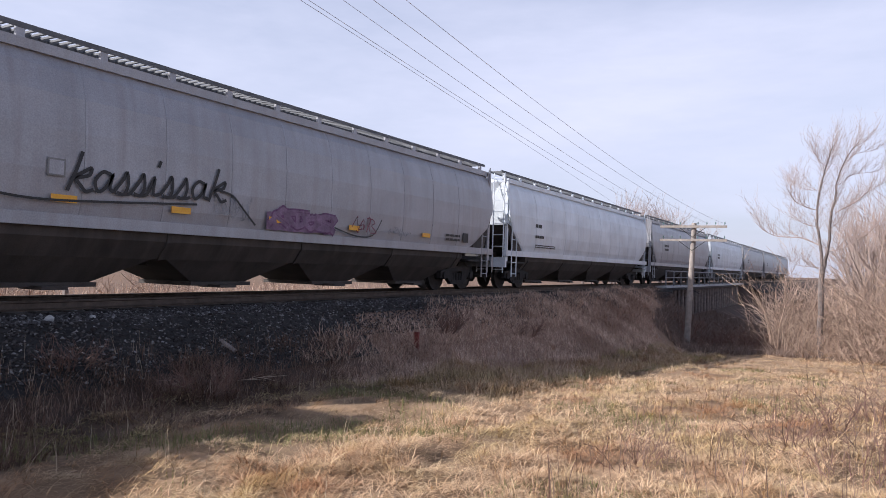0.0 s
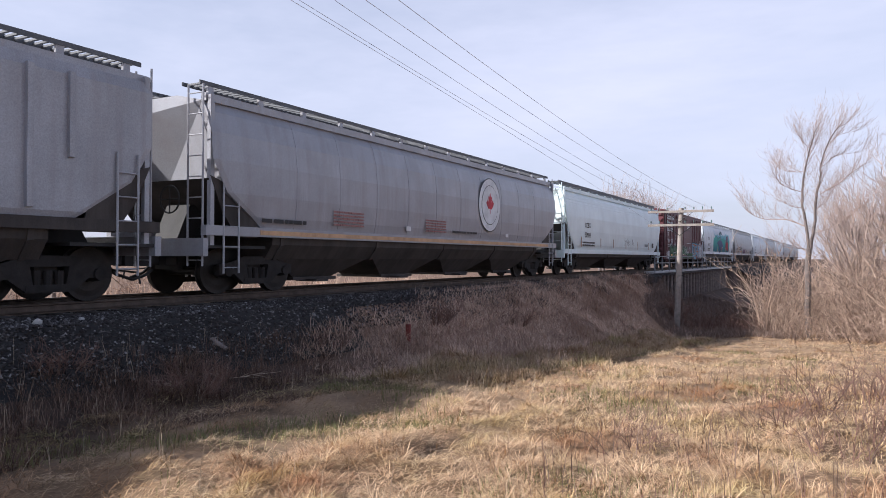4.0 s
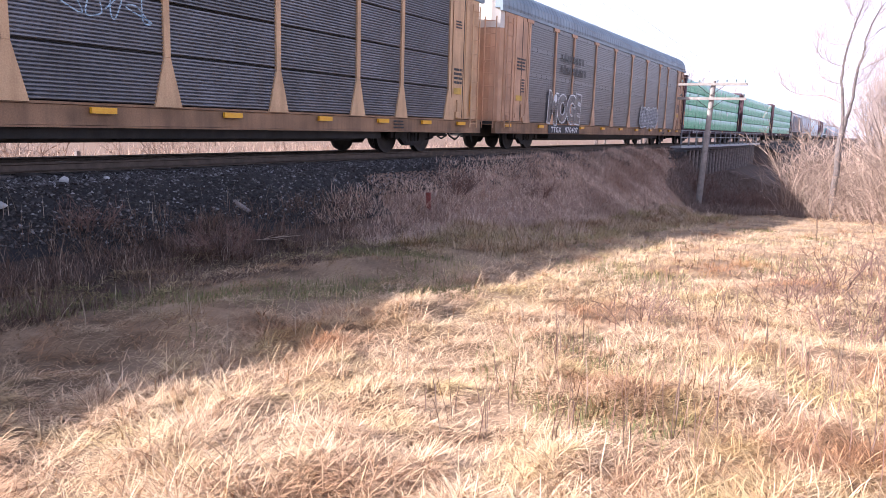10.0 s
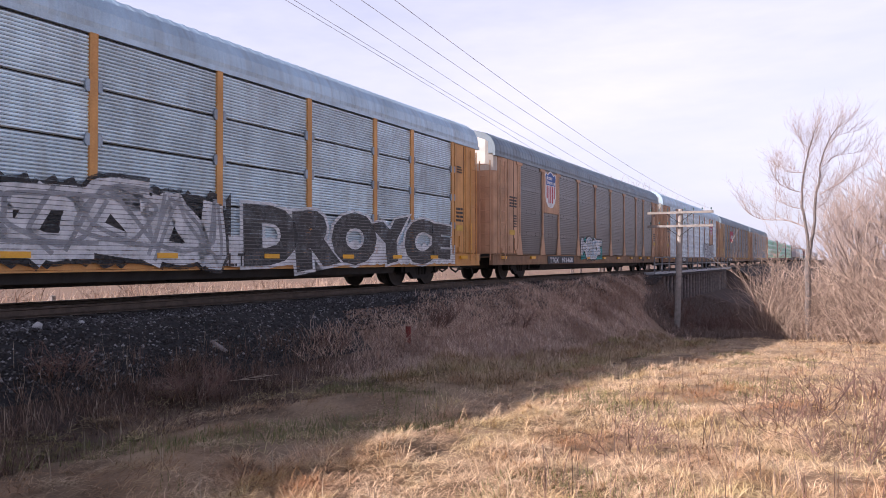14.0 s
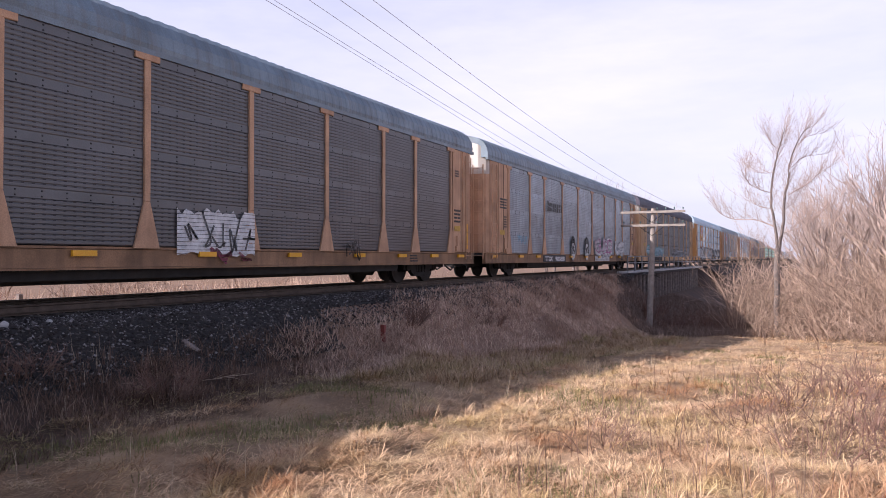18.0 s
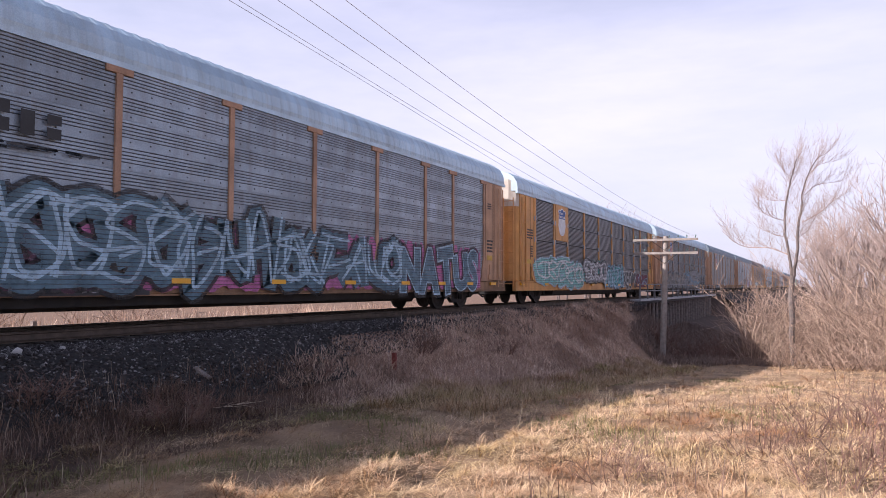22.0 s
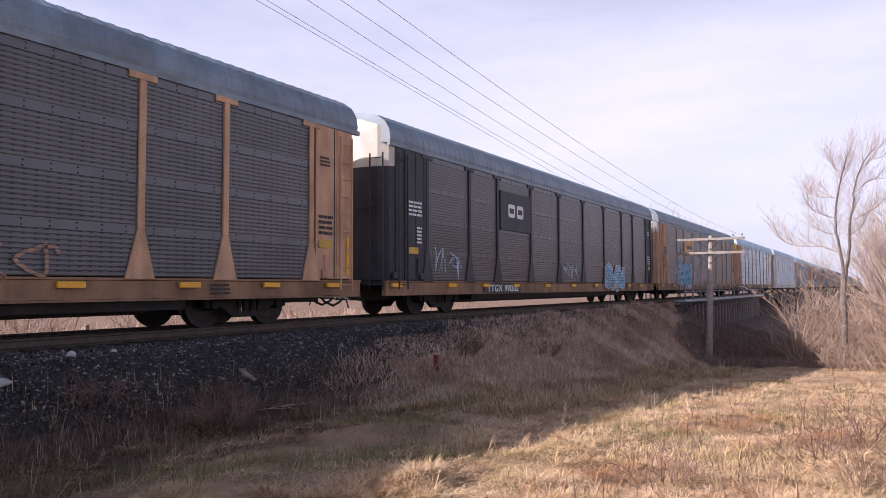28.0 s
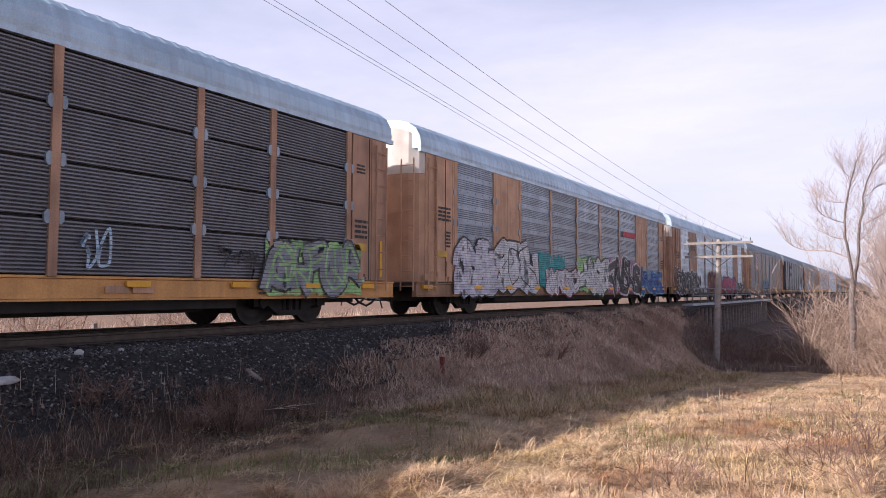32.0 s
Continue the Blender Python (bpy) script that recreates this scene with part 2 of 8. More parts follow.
def make_ground():
    xs = axis_points([(-3000, -400, 650), (-400, -80, 40), (-80, -30, 5), (-30, -17, 1.2), (-17, -2, 0.35), (-2, 8, 0.5), (8, 30, 2), (30, 100, 10), (100, 400, 60), (400, 3000, 650)])
    ys = axis_points([(-3000, -400, 650), (-400, -60, 40), (-60, -8, 4), (-8, 2, 1), (2, 46, 0.5), (46, 47, 0.5), (47, 90, 1.0), (90, 160, 5), (160, 500, 40), (500, 3000, 500)])
    b = Build()
    b.v = [(x, y, ground_z(x, y)) for y in ys for x in xs]
    n = len(xs)
    b.f = [(j * n + i, j * n + i + 1, (j + 1) * n + i + 1, (j + 1) * n + i) for j in range(len(ys) - 1) for i in range(n - 1)]
    me = bpy.data.meshes.new("ground")
    me.from_pydata(b.v, [], b.f)
    me.polygons.foreach_set("use_smooth", [True] * len(me.polygons))
    m = mat("dry_turf", (0.30, 0.205, 0.13), 0.95, vary=0.4, scale=0.9, bump=0.8, grain=22, streak=0, spec=0.1)
    # bare dark bank soil, shade partly in its colour; straw-covered turf in the field
    n, l = m.node_tree.nodes, m.node_tree.links
    b = n["Principled BSDF"]
    was = b.inputs["Base Color"].links[0].from_socket
    tc, sep, wob, ma, rg, mx = (n.new("ShaderNode" + k) for k in ("TexCoord", "SeparateXYZ", "TexNoise", "Math", "MapRange", "Mix"))
    wob.inputs["Scale"].default_value = 0.7
    ma.operation, ma.inputs[1].default_value = "MULTIPLY_ADD", 2.2
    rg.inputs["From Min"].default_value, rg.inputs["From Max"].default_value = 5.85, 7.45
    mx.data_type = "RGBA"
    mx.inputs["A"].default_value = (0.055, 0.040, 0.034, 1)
    l.new(tc.outputs["Object"], sep.inputs[0])
    l.new(tc.outputs["Object"], wob.inputs["Vector"])
    l.new(wob.outputs["Fac"], ma.inputs[0])
    off, dist = n.new("ShaderNodeMath"), n.new("ShaderNodeMath")
    off.inputs[1].default_value, dist.operation = -CX, "ABSOLUTE"
    l.new(sep.outputs["X"], off.inputs[0])
    l.new(off.outputs[0], dist.inputs[0])
    l.new(dist.outputs[0], ma.inputs[2])
    l.new(ma.outputs[0], rg.inputs["Value"])
    l.new(rg.outputs["Result"], mx.inputs["Factor"])
    # nearer soil darker for shade, farther soil lifted for haze
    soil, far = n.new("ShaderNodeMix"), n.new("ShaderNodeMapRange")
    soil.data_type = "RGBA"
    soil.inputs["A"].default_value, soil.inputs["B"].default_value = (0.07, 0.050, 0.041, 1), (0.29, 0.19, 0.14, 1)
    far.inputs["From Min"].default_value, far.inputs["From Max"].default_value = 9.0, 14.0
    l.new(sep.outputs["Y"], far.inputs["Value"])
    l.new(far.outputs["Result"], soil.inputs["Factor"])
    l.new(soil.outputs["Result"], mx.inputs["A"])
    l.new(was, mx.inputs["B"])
    # the creek's hollow: bare dark soil, the train's shadow partly in its colour
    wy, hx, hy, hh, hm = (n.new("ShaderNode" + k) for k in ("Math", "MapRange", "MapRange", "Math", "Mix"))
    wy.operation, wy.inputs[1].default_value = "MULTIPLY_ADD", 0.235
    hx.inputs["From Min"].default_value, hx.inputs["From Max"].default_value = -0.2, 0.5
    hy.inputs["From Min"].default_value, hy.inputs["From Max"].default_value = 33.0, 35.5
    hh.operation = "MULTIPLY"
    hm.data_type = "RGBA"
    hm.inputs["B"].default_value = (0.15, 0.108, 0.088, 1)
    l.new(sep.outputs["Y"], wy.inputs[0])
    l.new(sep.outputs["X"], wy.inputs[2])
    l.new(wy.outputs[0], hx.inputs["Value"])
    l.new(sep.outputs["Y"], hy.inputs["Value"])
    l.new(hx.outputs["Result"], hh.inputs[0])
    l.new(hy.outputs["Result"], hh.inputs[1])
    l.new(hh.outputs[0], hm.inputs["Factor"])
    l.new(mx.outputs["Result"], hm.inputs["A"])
    # brown brushy land beyond the railway
    bx, bm = n.new("ShaderNodeMapRange"), n.new("ShaderNodeMix")
    bx.inputs["From Min"].default_value, bx.inputs["From Max"].default_value = -15.5, -17.5
    bx.inputs["To Max"].default_value = 0.85
    bm.data_type = "RGBA"
    bm.inputs["B"].default_value = (0.17, 0.115, 0.088, 1)
    l.new(sep.outputs["X"], bx.inputs["Value"])
    l.new(bx.outputs["Result"], bm.inputs["Factor"])
    l.new(hm.outputs["Result"], bm.inputs["A"])
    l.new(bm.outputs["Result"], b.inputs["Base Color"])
    me.materials.append(m)
    tagged(new("ground", me), "dry winter field of matted straw grass falling to a creek", "ground", kind="structure")


make_ground()

# ---- track ----
RAIL = mat("rail_steel", (0.09, 0.065, 0.05), 0.6, 0.3, vary=0.3, scale=6, bump=0.2)
TIE = mat("tie_wood", (0.075, 0.062, 0.055), 0.9, vary=0.4, scale=5, bump=0.6, rand=0.3)


def make_track():
    track = tagged(new("railway_track"), "single railway track on dark wooden ties in crushed stone ballast", "track", kind="structure")
    prof = [(-0.07, -0.17), (0.07, -0.17), (0.07, -0.155), (0.012, -0.13), (0.012, -0.045), (0.037, -0.03), (0.037, -0.004), (0.03, 0), (-0.03, 0), (-0.037, -0.004), (-0.037, -0.03), (-0.012, -0.045), (-0.012, -0.13), (-0.07, -0.155)]
    for s in (-1, 1):
        b = Build()
        y = -40
        while y < 300:
            b.prism([(CX + s * 0.753 + x, z) for x, z in prof], y, y + 34)
            y += 34
        part("rail", b, RAIL, track)
    tie = Build().box(-1.3, 1.3, -0.115, 0.115, -0.33, -0.165).mesh("tie")
    rnd = random.Random(4)
    for k in range(230):
        o = part("tie", tie, TIE, track, at=(CX + rnd.uniform(-0.03, 0.03), -8 + k * 0.52, rnd.uniform(-0.012, 0.008)))
        o.rotation_euler = (0, 0, rnd.uniform(-0.02, 0.02))
    return track


make_track()

# ---- train: paints ----
DARK = mat("weathered_dark_panel", (0.056, 0.055, 0.061), 0.36, 0.0, vary=0.28, scale=1.2, bump=0.15, streak=0.45, dirt=(0.066, 0.054, 0.048), rand=0.2, spec=0.95)
DARK_FINE = mat("ribbed_dark_panel", (0.125, 0.125, 0.142), 0.36, 0.0, vary=0.25, scale=1.2, bump=0.15, streak=0.45, dirt=(0.10, 0.08, 0.07), rand=0.2, spec=0.95)
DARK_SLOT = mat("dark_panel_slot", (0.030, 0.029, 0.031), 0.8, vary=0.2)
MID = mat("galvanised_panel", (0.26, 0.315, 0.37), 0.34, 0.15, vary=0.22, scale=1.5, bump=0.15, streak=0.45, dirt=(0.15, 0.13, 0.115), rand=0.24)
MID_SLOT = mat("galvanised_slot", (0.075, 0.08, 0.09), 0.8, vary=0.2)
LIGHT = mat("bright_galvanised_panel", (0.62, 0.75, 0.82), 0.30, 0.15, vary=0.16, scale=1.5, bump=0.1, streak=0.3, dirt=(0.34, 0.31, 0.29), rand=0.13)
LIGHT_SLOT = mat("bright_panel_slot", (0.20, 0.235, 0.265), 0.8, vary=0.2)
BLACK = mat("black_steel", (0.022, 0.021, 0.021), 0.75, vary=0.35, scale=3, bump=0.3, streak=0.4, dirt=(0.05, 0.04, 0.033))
TRUCK = mat("grimy_truck_steel", (0.020, 0.017, 0.016), 0.85, vary=0.4, scale=6, bump=0.4)
WHEEL = mat("wheel_steel", (0.026, 0.022, 0.020), 0.6, 0.3, vary=0.35, scale=5, bump=0.2)
TREAD = mat("wheel_tread", (0.32, 0.30, 0.28), 0.35, 0.8, vary=0.2)
TAN = mat("tan_paint", (0.54, 0.325, 0.20), 0.7, vary=0.2, scale=1.5, bump=0.1, streak=0.45, dirt=(0.22, 0.12, 0.07))
RUST = mat("brown_paint", (0.44, 0.26, 0.165), 0.7, vary=0.24, scale=1.5, bump=0.15, streak=0.5, dirt=(0.16, 0.08, 0.05))
ORANGE = mat("orange_paint", (0.64, 0.32, 0.10), 0.6, vary=0.15, scale=1.5, bump=0.1, streak=0.35, dirt=(0.25, 0.12, 0.05))
YELLOW = mat("faded_yellow_paint", (0.60, 0.38, 0.21), 0.65, vary=0.15, scale=1.5, bump=0.1, streak=0.4, dirt=(0.28, 0.15, 0.07))
WHITE = mat("white_paint", (0.75, 0.77, 0.78), 0.55, vary=0.10, scale=1.5, bump=0.06, streak=0.3, dirt=(0.42, 0.38, 0.34))
NAVY = mat("black_blue_paint", (0.03, 0.033, 0.042), 0.6, vary=0.25, scale=1.5, bump=0.1, streak=0.35, dirt=(0.07, 0.06, 0.06))
ROOF_L = mat("galvanised_roof", (0.46, 0.595, 0.69), 0.45, 0.2, vary=0.15, scale=1.2, bump=0.1, streak=0.3, dirt=(0.25, 0.22, 0.2))
ROOF_D = mat("weathered_roof", (0.18, 0.235, 0.28), 0.5, 0.15, vary=0.22, scale=1.2, bump=0.15, streak=0.4, dirt=(0.16, 0.13, 0.11))
ROOF_P = mat("dark_bluish_roof", (0.07, 0.065, 0.09), 0.6, 0.1, vary=0.2, scale=1.2, bump=0.1)
PAINT_WHITE = mat("sprayed_white", (0.70, 0.71, 0.72), 0.6, vary=0.12, scale=4, bump=0.05)
SILL = mat("grimy_brown_sill", (0.27, 0.155, 0.085), 0.7, vary=0.35, scale=1.2, bump=0.15, streak=0.5, dirt=(0.09, 0.055, 0.035))
CAP = mat("dirty_white_cap", (0.66, 0.62, 0.56), 0.6, vary=0.16, scale=2, bump=0.08, streak=0.5, dirt=(0.42, 0.33, 0.24))
PAINT_BLACK = mat("sprayed_black", (0.018, 0.018, 0.02), 0.55, vary=0.2, scale=4, bump=0.05)
REFLECT = mat("reflector_yellow", (0.80, 0.40, 0.02), 0.35, vary=0.08, bump=0)


def spray(name, col):
    return mat("sprayed_" + name, col, 0.6, vary=0.22, scale=3, bump=0.05)


TEAL, SKYB = spray("teal", (0.03, 0.33, 0.33)), spray("light_blue", (0.18, 0.46, 0.66))
PINK, MAROON = spray("pink", (0.50, 0.16, 0.34)), spray("maroon", (0.19, 0.025, 0.06))
GOLD, GREEN = spray("gold", (0.58, 0.36, 0.06)), spray("pale_green", (0.36, 0.62, 0.25))
BLUE, RED = spray("blue", (0.03, 0.10, 0.34)), spray("red", (0.48, 0.03, 0.05))
SAND, GREY = spray("sand", (0.40, 0.34, 0.27)), spray("grey", (0.30, 0.31, 0.33))
DGREEN, PALE = spray("dark_green", (0.03, 0.10, 0.04)), spray("pale_blue", (0.42, 0.58, 0.70))
ORANGE_S = spray("orange", (0.58, 0.16, 0.03))

RIBBED = {}


def ribbed(m, ribs=True):
    """Spray paint on a weathered side, worn through in patches; on a ribbed screen it is thin in the grooves."""
    key = (m.name, ribs)
    if key not in RIBBED:
        c = m.copy()
        c.name = m.name + ("_on_ribs" if ribs else "_on_steel")
        n, l = c.node_tree.nodes, c.node_tree.links
        out, b = n["Material Output"], n["Principled BSDF"]
        tc, sep, mu, fr, lt, no, rp, mx, ad = (n.new("ShaderNode" + k) for k in ("TexCoord", "SeparateXYZ", "Math", "Math", "Math", "TexNoise", "ValToRGB", "MixShader", "Math"))
        mu.operation, mu.inputs[1].default_value = "MULTIPLY", 1 / 0.078
        fr.operation = "FRACT"
        lt.operation, lt.inputs[1].default_value = "LESS_THAN", 0.22
        no.inputs["Scale"].default_value, no.inputs["Detail"].default_value = 3.5, 8
        no.inputs["Roughness"].default_value = 0.7
        rp.color_ramp.elements[0].position, rp.color_ramp.elements[1].position = 0.34, 0.60
        rp.color_ramp.elements[0].color, rp.color_ramp.elements[1].color = (0.42, 0.42, 0.42, 1), (0.02, 0.02, 0.02, 1)
        ad.operation, ad.use_clamp = "MULTIPLY_ADD", True
        ad.inputs[1].default_value = 0.5 if ribs else 0.0
        tr = n.new("ShaderNodeBsdfTransparent")
        l.new(tc.outputs["Object"], sep.inputs[0])
        l.new(tc.outputs["Object"], no.inputs["Vector"])
        l.new(sep.outputs["Z"], mu.inputs[0])
        l.new(mu.outputs[0], fr.inputs[0])
        l.new(fr.outputs[0], lt.inputs[0])
        l.new(no.outputs["Fac"], rp.inputs["Fac"])
        l.new(lt.outputs[0], ad.inputs[0])
        l.new(rp.outputs["Color"], ad.inputs[2])
        l.new(ad.outputs[0], mx.inputs[0])
        l.new(b.outputs[0], mx.inputs[1])
        l.new(tr.outputs[0], mx.inputs[2])
        l.new(mx.outputs[0], out.inputs["Surface"])
        RIBBED[key] = c
    return RIBBED[key]


def sprayed_on(root, m):
    return ribbed(m, root.name.startswith("auto_rack"))


# ---- train: motion and roots ----
V0, ACC = 22.06, -0.0166
CARS, WHEELS = [], []


def run(t):
    """How far the train has gone at t."""
    return V0 * t + ACC * t * t


def car(name, front, back, label, category):
    """A car's root between two couplings, on the rails."""
    root = tagged(new(name), label, category, group="cars of the freight train")
    root.location = (CX, (front + back) / 2, 0)
    CARS.append((root, (front + back) / 2))
    return root


# ---- train: lettering and graffiti, laid on the side that faces +x ----
GLYPHS = {}


def glyph(ch, fat):
    """A letter of the built-in font as flat outline mesh data: points, faces, width."""
    key = (ch, fat)
    if key not in GLYPHS:
        cu = bpy.data.curves.new("letter", "FONT")
        cu.body, cu.offset, cu.resolution_u = ch, fat, 3
        ob = bpy.data.objects.new("letter", cu)
        scene.collection.objects.link(ob)
        dg = bpy.context.evaluated_depsgraph_get()
        me = bpy.data.meshes.new_from_object(ob.evaluated_get(dg))
        pts = [(v.co.x, v.co.y) for v in me.vertices]
        faces = [tuple(p.vertices) for p in me.polygons]
        bpy.data.objects.remove(ob)
        bpy.data.meshes.remove(me)
        xs = [p[0] for p in pts] or [0, 0.3]
        GLYPHS[key] = (pts, faces, min(xs), max(xs))
    return GLYPHS[key]


def letter_builds(word, y0, y1, z0, z1, x, fat=0.0, wild=0.0, seed=0, grow=0.0):
    """A word that fills the rectangle, its letters set one by one."""
    rnd = random.Random(seed)
    out, gap, widths = [], 0.10, []
    for ch in word:
        g = glyph(ch, 0.0)
        widths.append(0.35 if ch == " " else g[3] - g[2] + gap)
    k = (y1 - y0) / sum(widths)
    at = y0
    for i, (ch, w) in enumerate(zip(word, widths)):
        if ch != " ":
            pts, faces, lo, hi = glyph(ch, fat + grow)
            g0 = glyph(ch, 0.0)
            tall = 0.72 if (ch.isupper() or ch.isdigit() or ch in "kdltbfh") else 0.53
            s = (z1 - z0) / 0.72
            turn, lift, st = rnd.uniform(-1, 1) * wild * 0.25, rnd.uniform(-1, 1) * wild * 0.06, 1 + rnd.uniform(-1, 1) * wild * 0.2
            mx, mz = (g0[2] + g0[3]) / 2, tall / 2
            v = []
            for px, pz in pts:
                dx, dz = (px - mx) * k, (pz - mz) * s * st
                v.append((x + (0.0007 * (i % 3) if wild else 0), at + w * k / 2 + dx * math.cos(turn) - dz * math.sin(turn), z0 + mz * s + lift + dx * math.sin(turn) + dz * math.cos(turn)))
            out.append(Build().add(v, faces))
        at += w * k
    return out


def text_build(*args, **kw):
    b = Build()
    for one in letter_builds(*args, **kw):
        b.add(one.v, one.f)
    return b


def flat(build, name):
    me = bpy.data.meshes.new(name)
    me.from_pydata(build.v, [], build.f)
    return me


def writing(root, word, y0, y1, z0, z1, m, x=1.575, name="lettering", fat=0.022):
    part(name, flat(text_build(word, y0, y1, z0, z1, x, fat), name), m, root)


def bars(root, y0, y1, z0, z1, rows, m, x=1.575, seed=0, name="marking"):
    """Writing too small to read: broken bars in rows."""
    rnd = random.Random(seed)
    b, h = Build(), (z1 - z0) / rows
    for r in range(rows):
        y = y0
        while y < y1 - 0.02:
            w = min(y1 - y, rnd.uniform(0.5, 1.6) * h * 1.5)
            b.box(x - 0.004, x, y, y + w * 0.85, z0 + r * h + 0.2 * h, z0 + r * h + 0.75 * h)
            y += w
    part(name, b, m, root)


def name_blocks(root, counts, y0, y1, z0, z1, m, x=1.575, slant=0.0, seed=0, name="name_block"):
    """A company's name as rows of plain upright blocks, one to a letter; counts: letters in each row, top row first."""
    rnd = random.Random(seed)
    h = (z1 - z0) / (len(counts) + 0.3 * (len(counts) - 1))
    most = max(counts)
    for r, c in enumerate(counts):
        top = z1 - r * h * 1.3
        w = (y1 - y0) / (most if most - c < 3 else c + 1)
        start = y0 + ((y1 - y0) - w * c) / 2 if r or c == most else y0
        for k in range(c):
            a, t = start + w * (k + 0.08), h * (0.95 if k == 0 else 0.78)
            b = a + w * rnd.uniform(0.5, 0.74)
            cut = t * rnd.uniform(0.42, 0.55)
            rects = [(a, b, 0, t)] if rnd.random() < 0.5 else [(a, b, 0, cut - 0.07 * t), (a, b, cut + 0.07 * t, t)]
            bb = Build()
            for i, (p0, p1, q0, q1) in enumerate(rects):
                zz = top - h
                bb.plate([(p0 + slant * q0, zz + q0), (p1 + slant * q0, zz + q0), (p1 + slant * q1, zz + q1), (p0 + slant * q1, zz + q1)], x - 0.003, x + 0.0006 * i)
            part(name, bb, m, root)


def word(root, text, y0, y1, z0, z1, fill, line, seed=1, x=1.578, fat=0.05, edge=0.035, halo=None, rim=None):
    """A sprayed word: fat letters with an outline and at times a halo behind."""
    if halo:
        blob(root, y0 - 0.15, y1 + 0.15, z0 - 0.05, z1 + 0.15, halo, x - 0.012, seed)
    outer = letter_builds(text, y0, y1, z0, z1, x - 0.004, fat, 0.7, seed, edge)
    inner = letter_builds(text, y0, y1, z0, z1, x, fat - (0.03 if rim else 0), 0.7, seed)
    middle = letter_builds(text, y0, y1, z0, z1, x - 0.002, fat, 0.7, seed) if rim else inner
    for o, i, q in zip(outer, inner, middle):
        p = part("graffiti_letter", flat(i, "graffiti"), sprayed_on(root, fill), root)
        part("outline", flat(o, "graffiti"), sprayed_on(root, line), p)
        if rim:
            part("highlight", flat(q, "graffiti"), sprayed_on(root, rim), p)


def blob(root, y0, y1, z0, z1, m, x, seed=0, name="graffiti_cloud"):
    """A cloud of paint with a lobed edge."""
    rnd = random.Random(seed)
    n = max(20, int((y1 - y0) * 9))
    top = [(y0 + (y1 - y0) * k / n, z1 - (z1 - z0) * 0.22 * abs(math.sin(k * 0.9 + rnd.random())) * rnd.random()) for k in range(n + 1)]
    bot = [(y1 - (y1 - y0) * k / n, z0 + (z1 - z0) * 0.10 * rnd.random()) for k in range(n + 1)]
    part(name, Build().plate(top + bot, x - 0.004, x), sprayed_on(root, m), root)


def stroke(b, pts, w, x):
    """A thick brush stroke through points (y, z)."""
    p = [Vector((a[0], a[1])) for a in pts]
    fine = []
    for i in range(len(p) - 1):
        q0, q1, q2, q3 = p[max(0, i - 1)], p[i], p[i + 1], p[min(len(p) - 1, i + 2)]
        for k in range(5):
            t = k / 5
            fine.append(0.5 * ((2 * q1) + (q2 - q0) * t + (2 * q0 - 5 * q1 + 4 * q2 - q3) * t * t + (3 * q1 - q0 - 3 * q2 + q3) * t ** 3))
    fine.append(p[-1])
    v, f = [], []
    for i, q in enumerate(fine):
        d = (fine[min(i + 1, len(fine) - 1)] - fine[max(i - 1, 0)])
        d = d.normalized() if d.length > 1e-6 else Vector((1, 0))
        nrm = Vector((-d.y, d.x)) * w / 2
        v += [(x, q.x + nrm.x, q.y + nrm.y), (x, q.x - nrm.x, q.y - nrm.y)]
        if i:
            f.append((2 * i - 2, 2 * i - 1, 2 * i + 1, 2 * i))
    b.add(v, f)


HOOKS = (
    ([(0.02, 0.0), (0.0, 0.5), (0.06, 1.0)], [(0.0, 0.95), (0.65, 0.98), (0.78, 0.68), (0.15, 0.5)], [(0.2, 0.5), (0.6, 0.3), (1.0, -0.05)]),
    ([(0.95, 0.88), (0.35, 1.02), (0.05, 0.72), (0.5, 0.5), (0.9, 0.3), (0.6, 0.0), (-0.05, 0.08)],),
    ([(-0.05, -0.02), (0.25, 0.6), (0.5, 1.0), (0.75, 0.5), (1.02, 0.0)], [(0.12, 0.36), (0.85, 0.42)]),
    ([(1.0, 0.98), (0.2, 0.92), (0.05, 0.5), (0.2, 0.06), (1.0, 0.02)], [(0.15, 0.52), (0.8, 0.58)]),
    ([(0.0, 1.05), (0.08, 0.0)], [(0.1, 0.42), (0.55, 0.7), (0.95, 1.02)], [(0.3, 0.55), (0.7, 0.25), (1.05, -0.1)]),
    ([(0.55, 1.0), (0.08, 0.8), (0.04, 0.25), (0.5, 0.0), (0.95, 0.25), (0.92, 0.8), (0.45, 1.0)],),
    ([(-0.02, -0.05), (0.08, 1.0), (0.5, 0.5), (0.88, 0.0), (0.96, 1.05)],),
    ([(-0.1, 0.9), (0.5, 1.0), (1.1, 0.92)], [(0.52, 0.98), (0.45, 0.4), (0.5, -0.05)]),
    ([(0.0, 1.05), (0.08, 0.3), (0.5, 0.0), (0.9, 0.3), (1.0, 1.0)],),
)


